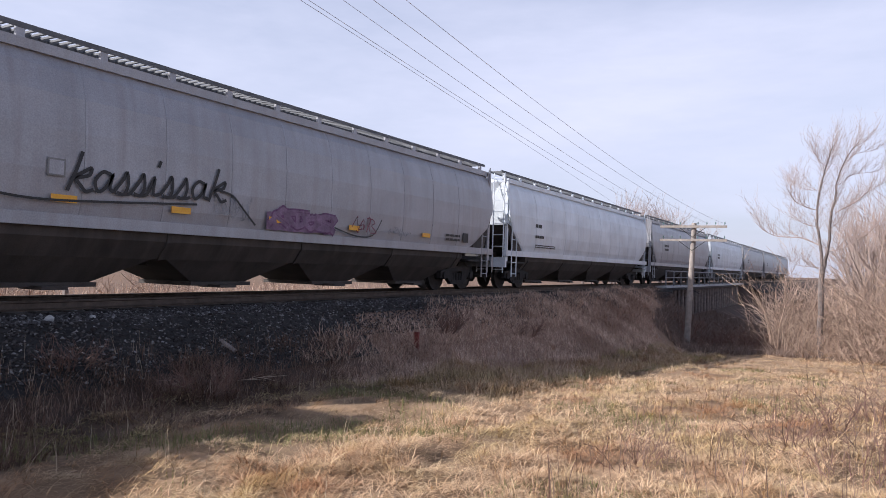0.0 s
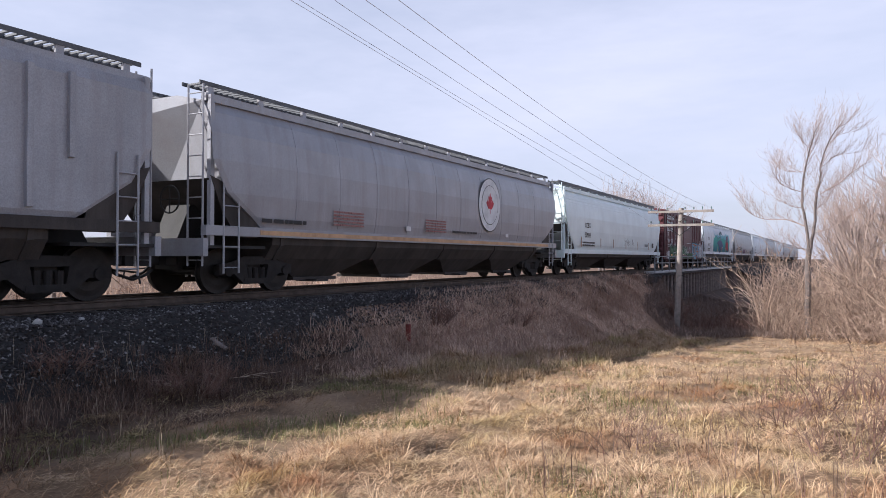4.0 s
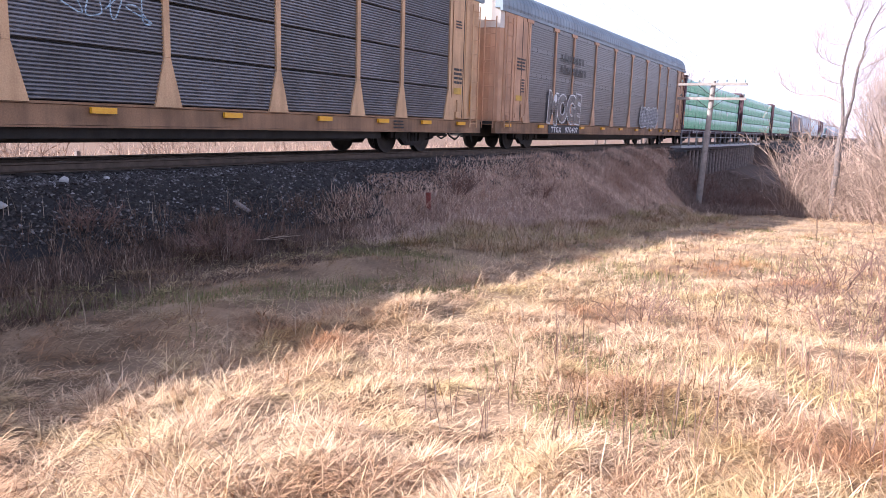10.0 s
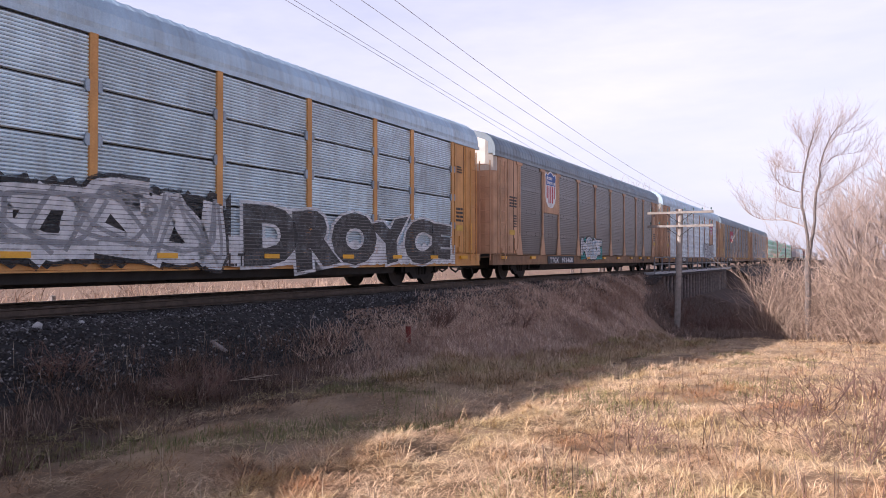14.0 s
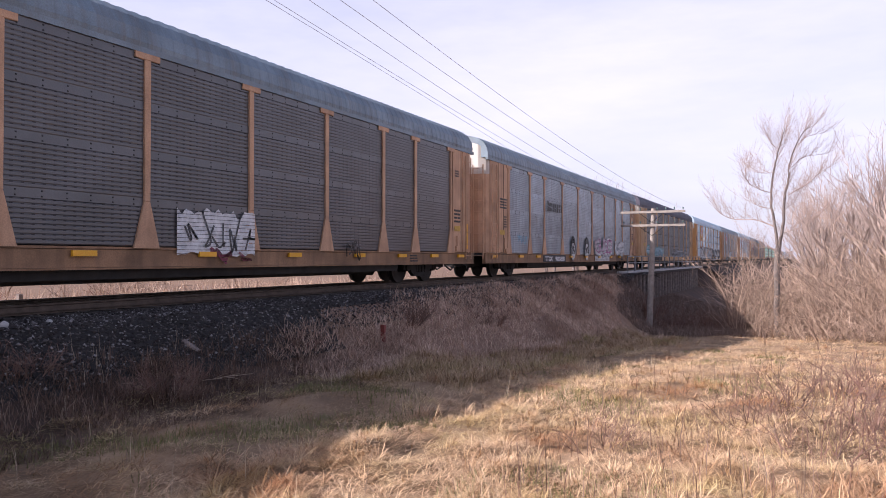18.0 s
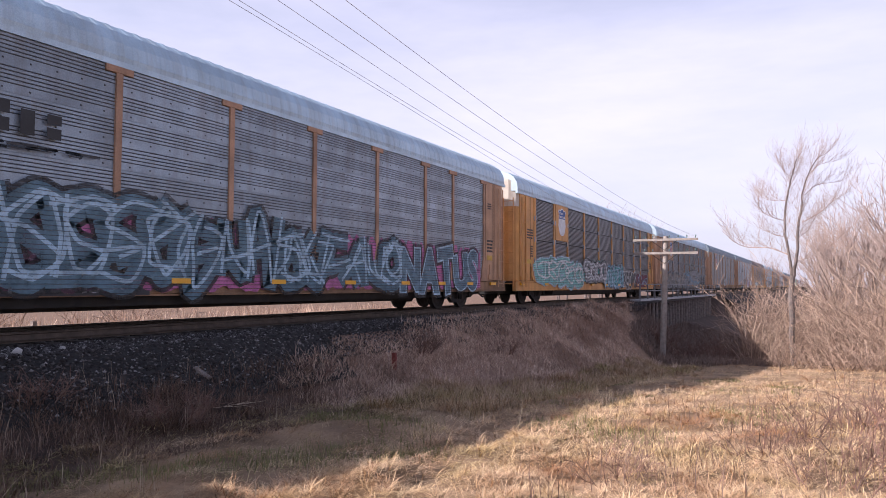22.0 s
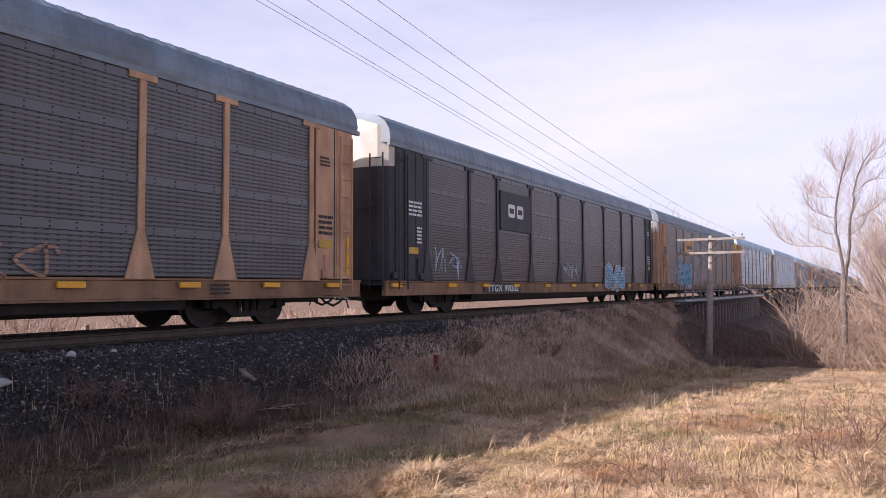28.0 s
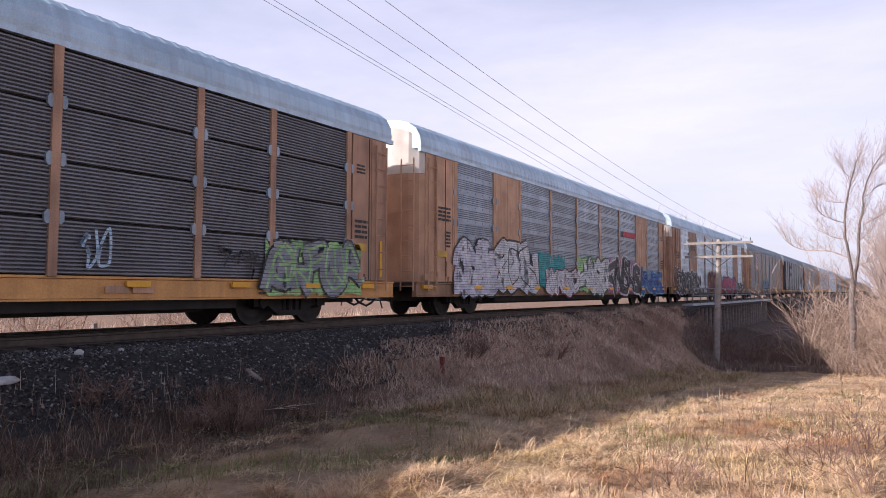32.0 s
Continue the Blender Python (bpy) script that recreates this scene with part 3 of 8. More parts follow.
def wildstyle(root, y0, y1, z0, z1, count, fill, line, seed=0, x=1.578, halo=None, shade=None, fat=0.36):
    """Unreadable interlocked graffiti forms: fat hooked strokes with outlines and thin highlights."""
    rnd = random.Random(seed)
    if halo:
        blob(root, y0 - 0.2, y1 + 0.2, z0, z1 + 0.12, halo, x - 0.014, seed)
    w, h = (y1 - y0) / count, z1 - z0
    for k in range(count):
        hooks = [rnd.choice(rnd.choice(HOOKS)) for _ in range(rnd.choice((2, 3, 3)))]
        wide = fat * min(w, 0.75 * h)
        rim = min(0.10 * w, 0.05 * h + 0.015)
        lean, drop, dx = rnd.uniform(-0.15, 0.2), rnd.uniform(-0.05, 0.08) * h, 0.0012 * (k % 3)
        a, b, c = Build(), Build(), Build()
        for i, hook in enumerate(hooks):
            pts = []
            for u, v in hook:
                u, v = u + rnd.uniform(-0.2, 0.2), v + rnd.uniform(-0.13, 0.13)
                v = 0.5 + (v - 0.5) * (1 - wide * 0.9 / h)
                pts.append((y0 + w * (k + 0.5 + (u - 0.5) * 1.15 + lean * (v - 0.5)), z0 + drop + h * v))
            if rnd.random() < 0.65:
                # bent, not rounded, corners
                bent = pts[:1]
                for a0, a1, a2 in zip(pts, pts[1:], pts[2:]):
                    bent += [(a1[0] + (a0[0] - a1[0]) * 0.16, a1[1] + (a0[1] - a1[1]) * 0.16), (a1[0] + (a2[0] - a1[0]) * 0.16, a1[1] + (a2[1] - a1[1]) * 0.16)]
                pts = bent + pts[-1:]
            d = dx + 0.0004 * i
            stroke(b, pts, wide + 2 * rim, x - 0.006 + d)
            stroke(a, pts, wide, x - 0.002 + d)
            if shade or i == 0:
                stroke(c, [(p + 0.18 * wide, q + 0.14 * wide) for p, q in pts], wide * (0.2 if shade else 0.1), x + 0.002 + d)
        p = part("graffiti_letter", flat(a, "graffiti"), sprayed_on(root, fill), root)
        part("outline", flat(b, "graffiti"), sprayed_on(root, line), p)
        part("highlight", flat(c, "graffiti"), sprayed_on(root, shade or line), p)


def tag(root, y0, y1, z0, z1, m, seed=0, x=1.578, w=0.03, count=4):
    """A quick unreadable tag of thin loops."""
    rnd, b = random.Random(seed), Build()
    for k in range(count):
        a = y0 + (y1 - y0) * k / count
        pts = [(a + rnd.uniform(0, 1) * (y1 - y0) / count * 1.3, z0 + rnd.uniform(0, 1) * (z1 - z0)) for _ in range(6)]
        stroke(b, pts, w, x + 0.0005 * k)
    part("graffiti_tag", flat(b, "graffiti"), sprayed_on(root, m), root)


# ---- train: running gear ----
SHARED = {}


def wheelset_mesh():
    if "wheelset" not in SHARED:
        b = Build()
        b.tube((-0.85, 0, 0), (0.85, 0, 0), 0.085, n=10)
        for s in (-1, 1):
            for a, c, r0, r1 in ((0.68, 0.715, 0.50, 0.51), (0.715, 0.82, 0.482, 0.478)):
                b.tube((s * a, 0, 0), (s * c, 0, 0), r0, r1, n=28)
            b.tube((s * 0.82, 0, 0), (s * 0.835, 0, 0), 0.40, 0.30, n=28)
            b.tube((s * 0.83, 0, 0), (s * 0.95, 0, 0), 0.15, 0.12, n=12)
            for k in range(3):
                a = 2 * math.pi * k / 3
                b.box(s * 0.95 - 0.012, s * 0.95 + 0.012, 0.06 * math.cos(a) - 0.02, 0.06 * math.cos(a) + 0.02, 0.06 * math.sin(a) - 0.02, 0.06 * math.sin(a) + 0.02)
        me = b.mesh("wheelset")
        me.materials.append(WHEEL)
        SHARED["wheelset"] = me
    return SHARED["wheelset"]


def frame_mesh():
    """A cast side frame with its two axle boxes, window and spring nest."""
    if "side_frame" not in SHARED:
        b = Build()
        b.plate([(-1.12, 0.40), (-0.70, 0.42), (-0.42, 0.22), (-0.28, 0.30), (-0.34, 0.62), (-0.75, 0.68), (-1.12, 0.62)], 0.98, 1.12)
        b.plate([(1.12, 0.40), (0.70, 0.42), (0.42, 0.22), (0.28, 0.30), (0.34, 0.62), (0.75, 0.68), (1.12, 0.62)], 0.98, 1.12)
        b.plate([(-0.42, 0.20), (0.42, 0.20), (0.40, 0.32), (-0.40, 0.32)], 0.98, 1.13)
        b.plate([(-0.75, 0.68), (-0.34, 0.62), (0.34, 0.62), (0.75, 0.68), (0.42, 0.80), (-0.42, 0.80)], 0.98, 1.12)
        for y in (-0.2, 0, 0.2):
            b.tube((1.05, y, 0.32), (1.05, y, 0.55), 0.07, n=8)
        for y in (-0.89, 0.89):
            b.tube((0.96, y, 0.48), (1.17, y, 0.48), 0.135, 0.11, n=12)
        me = b.mesh("side_frame")
        me.materials.append(TRUCK)
        SHARED["side_frame"] = me
    return SHARED["side_frame"]


def truck(root, y, mid):
    """A two-axle truck: bolster, two side frames and two turning wheelsets."""
    if "bolster" not in SHARED:
        me = Build().box(-1.0, 1.0, -0.2, 0.2, 0.42, 0.72).box(-0.2, 0.2, -0.55, 0.55, 0.5, 0.62).mesh("truck")
        me.materials.append(TRUCK)
        SHARED["bolster"] = me
    t = part("truck", SHARED["bolster"], None, root, at=(0, y, 0))
    f = part("side_frame", frame_mesh(), None, t)
    g = part("side_frame", frame_mesh(), None, t)
    g.rotation_euler = (0, 0, math.pi)
    for s in (-0.89, 0.89):
        w = part("wheelset", wheelset_mesh(), None, t, at=(0, s, 0.48))
        WHEELS.append((w, s, mid + y + s))


def coupler_mesh():
    if "coupler" not in SHARED:
        b = Build()
        b.box(-0.10, 0.10, -0.75, 0.0, 0.62, 0.84).box(-0.17, 0.17, -0.12, 0.16, 0.60, 0.88).box(0.03, 0.17, 0.1, 0.26, 0.64, 0.84)
        b.box(-0.35, 0.35, -0.85, -0.72, 0.52, 0.98)
        pts = [(0.42, -0.8, 0.70), (0.45, -0.5, 0.45), (0.44, -0.15, 0.34), (0.36, 0.2, 0.42), (0.30, 0.42, 0.52)]
        for p, q in zip(pts, pts[1:]):
            b.tube(p, q, 0.03, n=6)
        b.tube((0.5, -0.75, 0.55), (1.35, -0.75, 0.50), 0.018, n=6).tube((1.35, -0.75, 0.5), (1.42, -0.75, 0.3), 0.018, n=6)
        me = b.mesh("coupler")
        me.materials.append(BLACK)
        SHARED["coupler"] = me
    return SHARED["coupler"]


def gear(root, half, mid, inset, ahead=0.0):
    """Trucks and couplers at both ends; half: half the length between couplings; ahead: of the car's origin."""
    for s in (1, -1):
        truck(root, s * (half - inset) + ahead, mid)
        c = part("coupler", coupler_mesh(), None, root, at=(0, s * (half - 0.15) + ahead, 0))
        if s < 0:
            c.rotation_euler = (0, 0, math.pi)


def ladder(root, x, y, z0, z1, w, m, along="y", step=0.42, name="ladder"):
    """Two stiles and rungs, standing off the side or the end."""
    b = Build()
    ends = (-w / 2, w / 2)
    for e in ends:
        a = (x, y + e, z0) if along == "y" else (x + e, y, z0)
        b.tube(a, (a[0], a[1], z1), 0.022, n=6)
    z = z0 + 0.12
    while z < z1 - 0.05:
        p = (x, y - w / 2, z) if along == "y" else (x - w / 2, y, z)
        q = (x, y + w / 2, z) if along == "y" else (x + w / 2, y, z)
        b.tube(p, q, 0.014, n=6)
        z += step
    part(name, b, m, root)


# ---- train: auto racks ----
POSTS = (-10.45, -7.95, -6.0, -3.25, -0.5, 2.3, 5.1, 7.85, 9.75, 12.25)
END, AHEAD = 13.40, 0.71  # half the body, and how far its middle lies ahead of the side screens' middle
Z0, Z1 = 1.0, 4.58


def panel_mesh(width, height, style, m, slot):
    """A sheet-steel side screen: pressed ribs, rows of short perforations, plain bands with bolts."""
    key = ("panel", round(width, 2), round(height, 2), style, m.name)
    if key in SHARED:
        return SHARED[key]
    prof, dark, holes, bolts = [], [], [], []
    if style == "fine":
        n = max(6, round(height / 0.062))
        for k in range(n):
            z = height * k / n
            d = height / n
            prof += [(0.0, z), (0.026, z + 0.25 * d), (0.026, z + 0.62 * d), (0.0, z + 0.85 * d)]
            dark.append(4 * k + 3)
    elif style == "wide":
        top = height - 0.17
        n = max(6, round(top / 0.078))
        d = top / n
        for k in range(n):
            z = d * k
            prof += [(0.0145, z), (0.02, z + 0.22 * d), (0.02, z + 0.78 * d), (0.0145, z + 0.92 * d)]
            holes.append(z + 0.92 * d)
        prof += [(0.0145, top), (0.024, top + 0.012)]
        bolts = [top + 0.045, top + 0.13]
    else:
        n = max(1, round(height / 0.46))
        d = height / n
        for k in range(n):
            z = k * d
            prof += [(0.022, z), (0.022, z + 0.30 * d)]
            bolts.append(z + 0.15 * d)
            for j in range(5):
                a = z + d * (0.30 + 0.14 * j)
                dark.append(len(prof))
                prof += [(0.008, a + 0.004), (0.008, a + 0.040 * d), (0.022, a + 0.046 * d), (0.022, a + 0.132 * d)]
    prof.append((0.022, height))
    v = [(x, y, z) for x, z in prof for y in (-width / 2, width / 2)]
    f = [(2 * k, 2 * k + 1, 2 * k + 3, 2 * k + 2) for k in range(len(prof) - 1)]
    k = len(v)
    v += [(-0.03, -width / 2, 0), (-0.03, width / 2, 0), (-0.03, width / 2, height), (-0.03, -width / 2, height)]
    f += [(k, k + 3, k + 2, k + 1)]
    first = len(f)
    cols = int((width - 0.1) / 0.17)
    for z in holes:
        for c in range(cols):
            y = -width / 2 + 0.09 + (c + 0.2) * (width - 0.1) / cols
            k = len(v)
            v += [(0.0226, y, z - 0.007), (0.0226, y + 0.055, z - 0.007), (0.0226, y + 0.055, z + 0.007), (0.0226, y, z + 0.007)]
            f.append((k, k + 1, k + 2, k + 3))
    cols = max(2, int(width / 0.42))
    for z in bolts:
        for c in range(cols):
            y = -width / 2 + (c + 0.5) * width / cols
            k = len(v)
            v += [(0.032, y - 0.011, z - 0.011), (0.032, y + 0.011, z - 0.011), (0.032, y + 0.011, z + 0.011), (0.032, y - 0.011, z + 0.011),
                  (0.022, y - 0.014, z - 0.014), (0.022, y + 0.014, z - 0.014), (0.022, y + 0.014, z + 0.014), (0.022, y - 0.014, z + 0.014)]
            f += [(k, k + 1, k + 2, k + 3), (k + 4, k + 5, k + 1, k), (k + 5, k + 6, k + 2, k + 1), (k + 6, k + 7, k + 3, k + 2), (k + 7, k + 4, k, k + 3)]
    me = bpy.data.meshes.new("side_panel")
    me.from_pydata(v, [], f)
    me.materials.append(m)
    me.materials.append(slot)
    # groove floors get the dark slot paint: perforations and the grooves' own shade
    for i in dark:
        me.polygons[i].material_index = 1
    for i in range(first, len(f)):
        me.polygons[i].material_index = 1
    SHARED[key] = me
    return me


def rack_shared(z1):
    """Roof, posts, sills and end shells that all auto racks have in common."""
    key = ("rack", z1)
    if key in SHARED:
        return SHARED[key]
    out = {}
    half = [(1.52, 0.0), (1.54, 0.10), (1.50, 0.34), (1.36, 0.58), (1.10, 0.76), (0.72, 0.87), (0.0, 0.93)]
    ring = half + [(-x, z) for x, z in half[-2::-1]]
    b = Build()
    rows, y = [(-END + 0.15, 0)], -END + 0.3
    while y < END - 0.35:
        rows += [(y, 0), (y + 0.03, 1), (y + 0.13, 1), (y + 0.16, 0)]
        y += 0.305
    rows.append((END - 0.15, 0))
    n = len(ring)
    v = [(x * (1 + 0.006 * k), y, z1 + z * (1 + 0.012 * k)) for y, k in rows for x, z in ring]
    f = [(j * n + i, j * n + (i + 1) % n, (j + 1) * n + (i + 1) % n, (j + 1) * n + i) for j in range(len(rows) - 1) for i in range(n)]
    b.add(v, f + [tuple(range(n))[::-1], tuple(range(len(v) - n, len(v)))])
    out["roof"] = b.mesh("roof")
    b = Build().box(1.46, 1.56, -END + 0.1, END - 0.1, z1 - 0.10, z1 + 0.0)
    b.box(-1.56, -1.46, -END + 0.1, END - 0.1, z1 - 0.10, z1)
    out["chord"] = b.mesh("top_chord")
    h = z1 - 0.12
    b = Build()
    b.plate([(-0.085, 0), (0.085, 0), (0.085, h - 0.98), (-0.085, h - 0.98)], -0.02, 0.07)
    out["post"] = None
    b = Build()
    b.plate([(-0.29, 0.96), (0.29, 0.96), (0.065, 1.82), (-0.065, 1.82)], 1.505, 1.56)
    b.bevel(1.50, 1.562, -0.065, 0.065, 1.82, z1 - 0.22)
    b.bevel(1.50, 1.558, -0.28, 0.28, z1 - 0.22, z1 - 0.08)
    out["post_flared"] = b.mesh("side_post")
    b = Build()
    b.bevel(1.50, 1.562, -0.075, 0.075, 0.96, z1 - 0.08)
    clips = len(b.f)
    for z in (1.88, 2.78, 3.68):
        for s in (-1, 1):
            b.plate([(s * 0.076, z - 0.10), (s * 0.12, z - 0.11), (s * 0.16, z - 0.06), (s * 0.16, z + 0.06), (s * 0.12, z + 0.11), (s * 0.076, z + 0.10)][::s], 1.52, 1.568)
    me = b.mesh("side_post_with_clips")
    for i in range(clips, len(me.polygons)):
        me.polygons[i].material_index = 1
    out["post_clip"] = me
    b = Build()
    b.prism([(1.36, 0.58), (1.52, 0.58), (1.52, 0.61), (1.42, 0.63), (1.42, 0.92), (1.53, 0.94), (1.53, 0.98), (1.36, 0.98)], -END, END)
    b.prism([(-1.36, 0.58), (-1.36, 0.98), (-1.53, 0.98), (-1.53, 0.94), (-1.42, 0.92), (-1.42, 0.63), (-1.52, 0.61), (-1.52, 0.58)], -END, END)
    b.box(1.40, 1.50, -END, END, 0.62, 0.93)
    out["sill"] = b.mesh("side_sill")
    b = Build().box(-1.40, 1.40, -END, END, 0.86, 0.97)
    out["deck"] = b.mesh("deck")
    b = Build().box(-0.42, 0.42, -END + 0.3, END - 0.3, 0.45, 0.86)
    b.prism([(-0.4, 0.30), (0.4, 0.30), (0.42, 0.45), (-0.42, 0.45)], -8.2, 8.2)
    b.prism([(-1.28, 0.40), (1.28, 0.40), (1.34, 0.66), (-1.34, 0.66)], -8.3, 8.3)
    for k in range(-9, 10):
        b.box(-1.36, 1.36, k * 0.9 - 0.06, k * 0.9 + 0.06, 0.62, 0.86)
    b.tube((0.9, -8, 0.42), (0.9, 8, 0.42), 0.03, n=6)
    b.tube((0.75, 1.0, 0.52), (0.75, 2.4, 0.52), 0.17, n=12).box(0.55, 1.0, -2.0, -1.4, 0.40, 0.72)
    out["frame"] = b.mesh("underframe")
    # rounded end doors with hinge seams
    arc = [(1.50, 0.0), (1.42, 0.16), (1.15, 0.30), (0.6, 0.36), (0.02, 0.37)]
    b = Build()
    for s in (1, -1):
        v = [(s * x, -END + 0.05 - d + 0.35, z) for x, d in arc for z in (1.0, 4.02)]
        b.add(v, [(2 * k, 2 * k + 1, 2 * k + 3, 2 * k + 2) for k in range(len(arc) - 1)])
        v = [(s * (x - 0.02), -END + 0.15 - d + 0.35, z) for x, d in arc for z in (1.0, 4.02)]
        b.add(v, [(2 * k, 2 * k + 1, 2 * k + 3, 2 * k + 2) for k in range(len(arc) - 1)])
        b.tube((s * 0.10, -END - 0.0, 1.05), (s * 0.10, -END - 0.0, 3.98), 0.022, n=6)
        for z in (1.3, 2.2, 3.1):
            b.box(min(s * 0.03, s * 0.16), max(s * 0.03, s * 0.16), -END - 0.03, -END + 0.03, z, z + 0.3)
    out["door"] = b.mesh("end_door")
    b = Build()
    for s in (1, -1):
        v = [(s * x, -END + 0.05 - d + 0.35, 4.03 if k == 0 else z1 + 0.72 - 0.5 * (x / 1.5) ** 3) for x, d in arc for k in (0, 1)]
        b.add(v, [(2 * k, 2 * k + 1, 2 * k + 3, 2 * k + 2) for k in range(len(arc) - 1)])
    out["header"] = b.mesh("end_header")
    b = Build().box(-0.07, 0.07, -END - 0.035, -END + 0.02, 0.95, z1 + 0.55)
    for z in (1.5, 2.6, 3.7, 4.5):
        b.box(-0.11, 0.11, -END - 0.05, -END + 0.02, z, z + 0.22)
    out["seam"] = b.mesh("door_seam")
    b = Build().box(-1.05, 1.05, -END - 0.04, -END - 0.005, 2.9, 2.94)
    out["rail"] = b.mesh("grab_rail")
    b = Build().box(-1.48, 1.48, -END + 0.36, -END + 0.42, 0.98, z1 + 0.05)
    out["bulk"] = b.mesh("end_wall")
    b = Build().box(-1.535, -1.46, -END + 0.4, END - 0.4, 1.0, z1 - 0.1)
    out["far"] = b.mesh("far_side_wall")
    SHARED[key] = out
    return out


def colored(me, m):
    """The same shape in another paint."""
    key = (me.name, m.name)
    if key not in SHARED:
        c, slots = me.copy(), [p.material_index for p in me.polygons]
        c.materials.clear()
        c.materials.append(m)
        if max(slots):
            c.materials.append(MID)
            c.polygons.foreach_set("material_index", slots)
        SHARED[key] = c
    return SHARED[key]


def auto_rack(front, back, label, style, panel, post, sill, roof, end, z1=4.66, tiers=4, flared=True, plain=None, header=None, board=None, mark="", mark_at=0.0):
    """A two- or three-deck auto rack car."""
    root = car("auto_rack_car", front, back, label, "railcar")
    mid, half = (front + back) / 2, (front - back) / 2
    sh = rack_shared(z1)
    if style == "fine" and panel is DARK:
        panel = DARK_FINE
    slot = {DARK: DARK_SLOT, DARK_FINE: DARK_SLOT, MID: MID_SLOT, LIGHT: LIGHT_SLOT}[panel]
    ahead, more = (0, AHEAD, 0), half - 0.55 - END
    part("roof", colored(sh["roof"], roof), None, root, at=ahead)
    part("top_chord", colored(sh["chord"], roof), None, root, at=ahead)
    part("side_sill", colored(sh["sill"], SILL if sill is RUST else sill), None, root, at=ahead)
    part("deck", colored(sh["deck"], BLACK), None, root, at=ahead)
    part("underframe", colored(sh["frame"], BLACK), None, root, at=ahead)
    part("far_side_wall", colored(sh["far"], panel), None, root, at=ahead)
    # plain plates at the corners, with a bent door track
    b = Build().bevel(1.44, 1.535, -END - more + 0.40 + AHEAD, -10.5, 1.0, z1 - 0.1, 0.012)
    b.box(1.53, 1.56, -11.62, -11.5, 1.0, z1 - 0.12).box(1.53, 1.55, -10.62, -10.5, 1.0, z1 - 0.12)
    b.box(1.535, 1.56, -11.45, -11.2, 1.12, 1.3).box(1.535, 1.58, -11.0, -10.82, 1.15, 1.6)
    part("corner_plate", b, end, root)
    b = Build().bevel(1.44, 1.535, 12.42, END + more - 0.40 + AHEAD, 1.0, z1 - 0.1, 0.012).box(1.535, 1.56, 13.15, 13.25, 1.0, z1 - 0.12)
    b.box(1.535, 1.58, 12.7, 12.85, 1.15, 1.55)
    part("corner_plate", b, end, root)
    for s in (0, 1):
        for nm, key, m in (("end_door", "door", end), ("end_header", "header", header or CAP), ("end_wall", "bulk", end), ("door_seam", "seam", BLACK), ("grab_rail", "rail", end)):
            o = part(nm, colored(sh[key], m), None, root, at=(0, AHEAD + (more if s else -more), 0))
            if s:
                o.rotation_euler = (0, 0, math.pi)
    for o in root.children:
        if o.name.split(".")[0] in ("roof", "top_chord", "side_sill", "deck", "underframe", "far_side_wall"):
            o.scale = (1, 1 + more / END, 1)
    for y in POSTS:
        part("side_post", colored(sh["post_flared" if flared else "post_clip"], post), None, root, at=(0, y, 0))
    h = (z1 - 0.10 - Z0) / tiers
    for k, (a, b) in enumerate(zip(POSTS, POSTS[1:])):
        w = b - a - 0.11
        y = (a + b) / 2
        if plain and k in plain:
            q = ("plain", round(w, 2), z1)
            if q not in SHARED:
                SHARED[q] = Build().bevel(1.46, 1.54, -w / 2, w / 2, Z0, z1 - 0.1, 0.012).box(1.54, 1.55, -0.03, 0.03, Z0, z1 - 0.12).mesh("plain_plate")
            part("plain_plate", colored(SHARED[q], post), None, root, at=(0, y, 0))
            continue
        for t in range(tiers):
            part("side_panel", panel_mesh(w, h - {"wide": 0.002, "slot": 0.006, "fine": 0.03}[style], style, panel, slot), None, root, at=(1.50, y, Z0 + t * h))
    # black sheet added behind the screens so the gaps between them stay dark
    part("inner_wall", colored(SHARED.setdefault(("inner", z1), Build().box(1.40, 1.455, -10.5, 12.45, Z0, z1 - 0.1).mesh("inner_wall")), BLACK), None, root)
    # ladders at the rear corner and on the end
    ladder(root, 1.60, -END - more + AHEAD + 0.68, 0.75, z1 - 0.25, 0.42, end)
    ladder(root, 1.20, -END - more + AHEAD - 0.02, 0.75, z1 - 0.3, 0.42, end, "x")
    ladder(root, 1.60, END + more + AHEAD - 0.66, 0.75, z1 - 0.25, 0.42, end)
    # yellow reflective strips along the sill
    if "strip" not in SHARED:
        SHARED["strip"] = Build().box(1.531, 1.590, -0.23, 0.23, 0.81, 0.91).mesh("reflector")
    for y in (-12.0, -9.1, -6.9, -4.6, -1.8, 1.0, 3.8, 6.6, 8.9, 11.0, 13.0):
        if (board or mark) and -7.6 < y - mark_at < -3.65:
            continue
        part("reflector", colored(SHARED["strip"], REFLECT), None, root, at=(0, y, 0))
    gear(root, half, mid, 3.9, AHEAD)
    if board:
        part("number_board", Build().box(1.531, 1.540, -7.35 + mark_at, -3.9 + mark_at, 0.60, 0.93), board, root)
    if mark:
        a, b = mark.split(" ")
        writing(root, a, -7.1 + mark_at, -6.0 + mark_at, 0.65, 0.87, PAINT_WHITE, 1.545)
        writing(root, b, -5.6 + mark_at, -4.1 + mark_at, 0.65, 0.87, PAINT_WHITE, 1.545)
    bars(root, 9.4, 9.9, 0.66, 0.90, 3, PAINT_BLACK, 1.545, 3)
    bars(root, -11.45, -10.75, 2.75, 3.2, 4, PAINT_BLACK if end is not NAVY else PAINT_WHITE, 1.56, 5)
    # plate joints, stencils and small fittings of the corner plates
    dark = PAINT_WHITE if end is NAVY else PAINT_BLACK
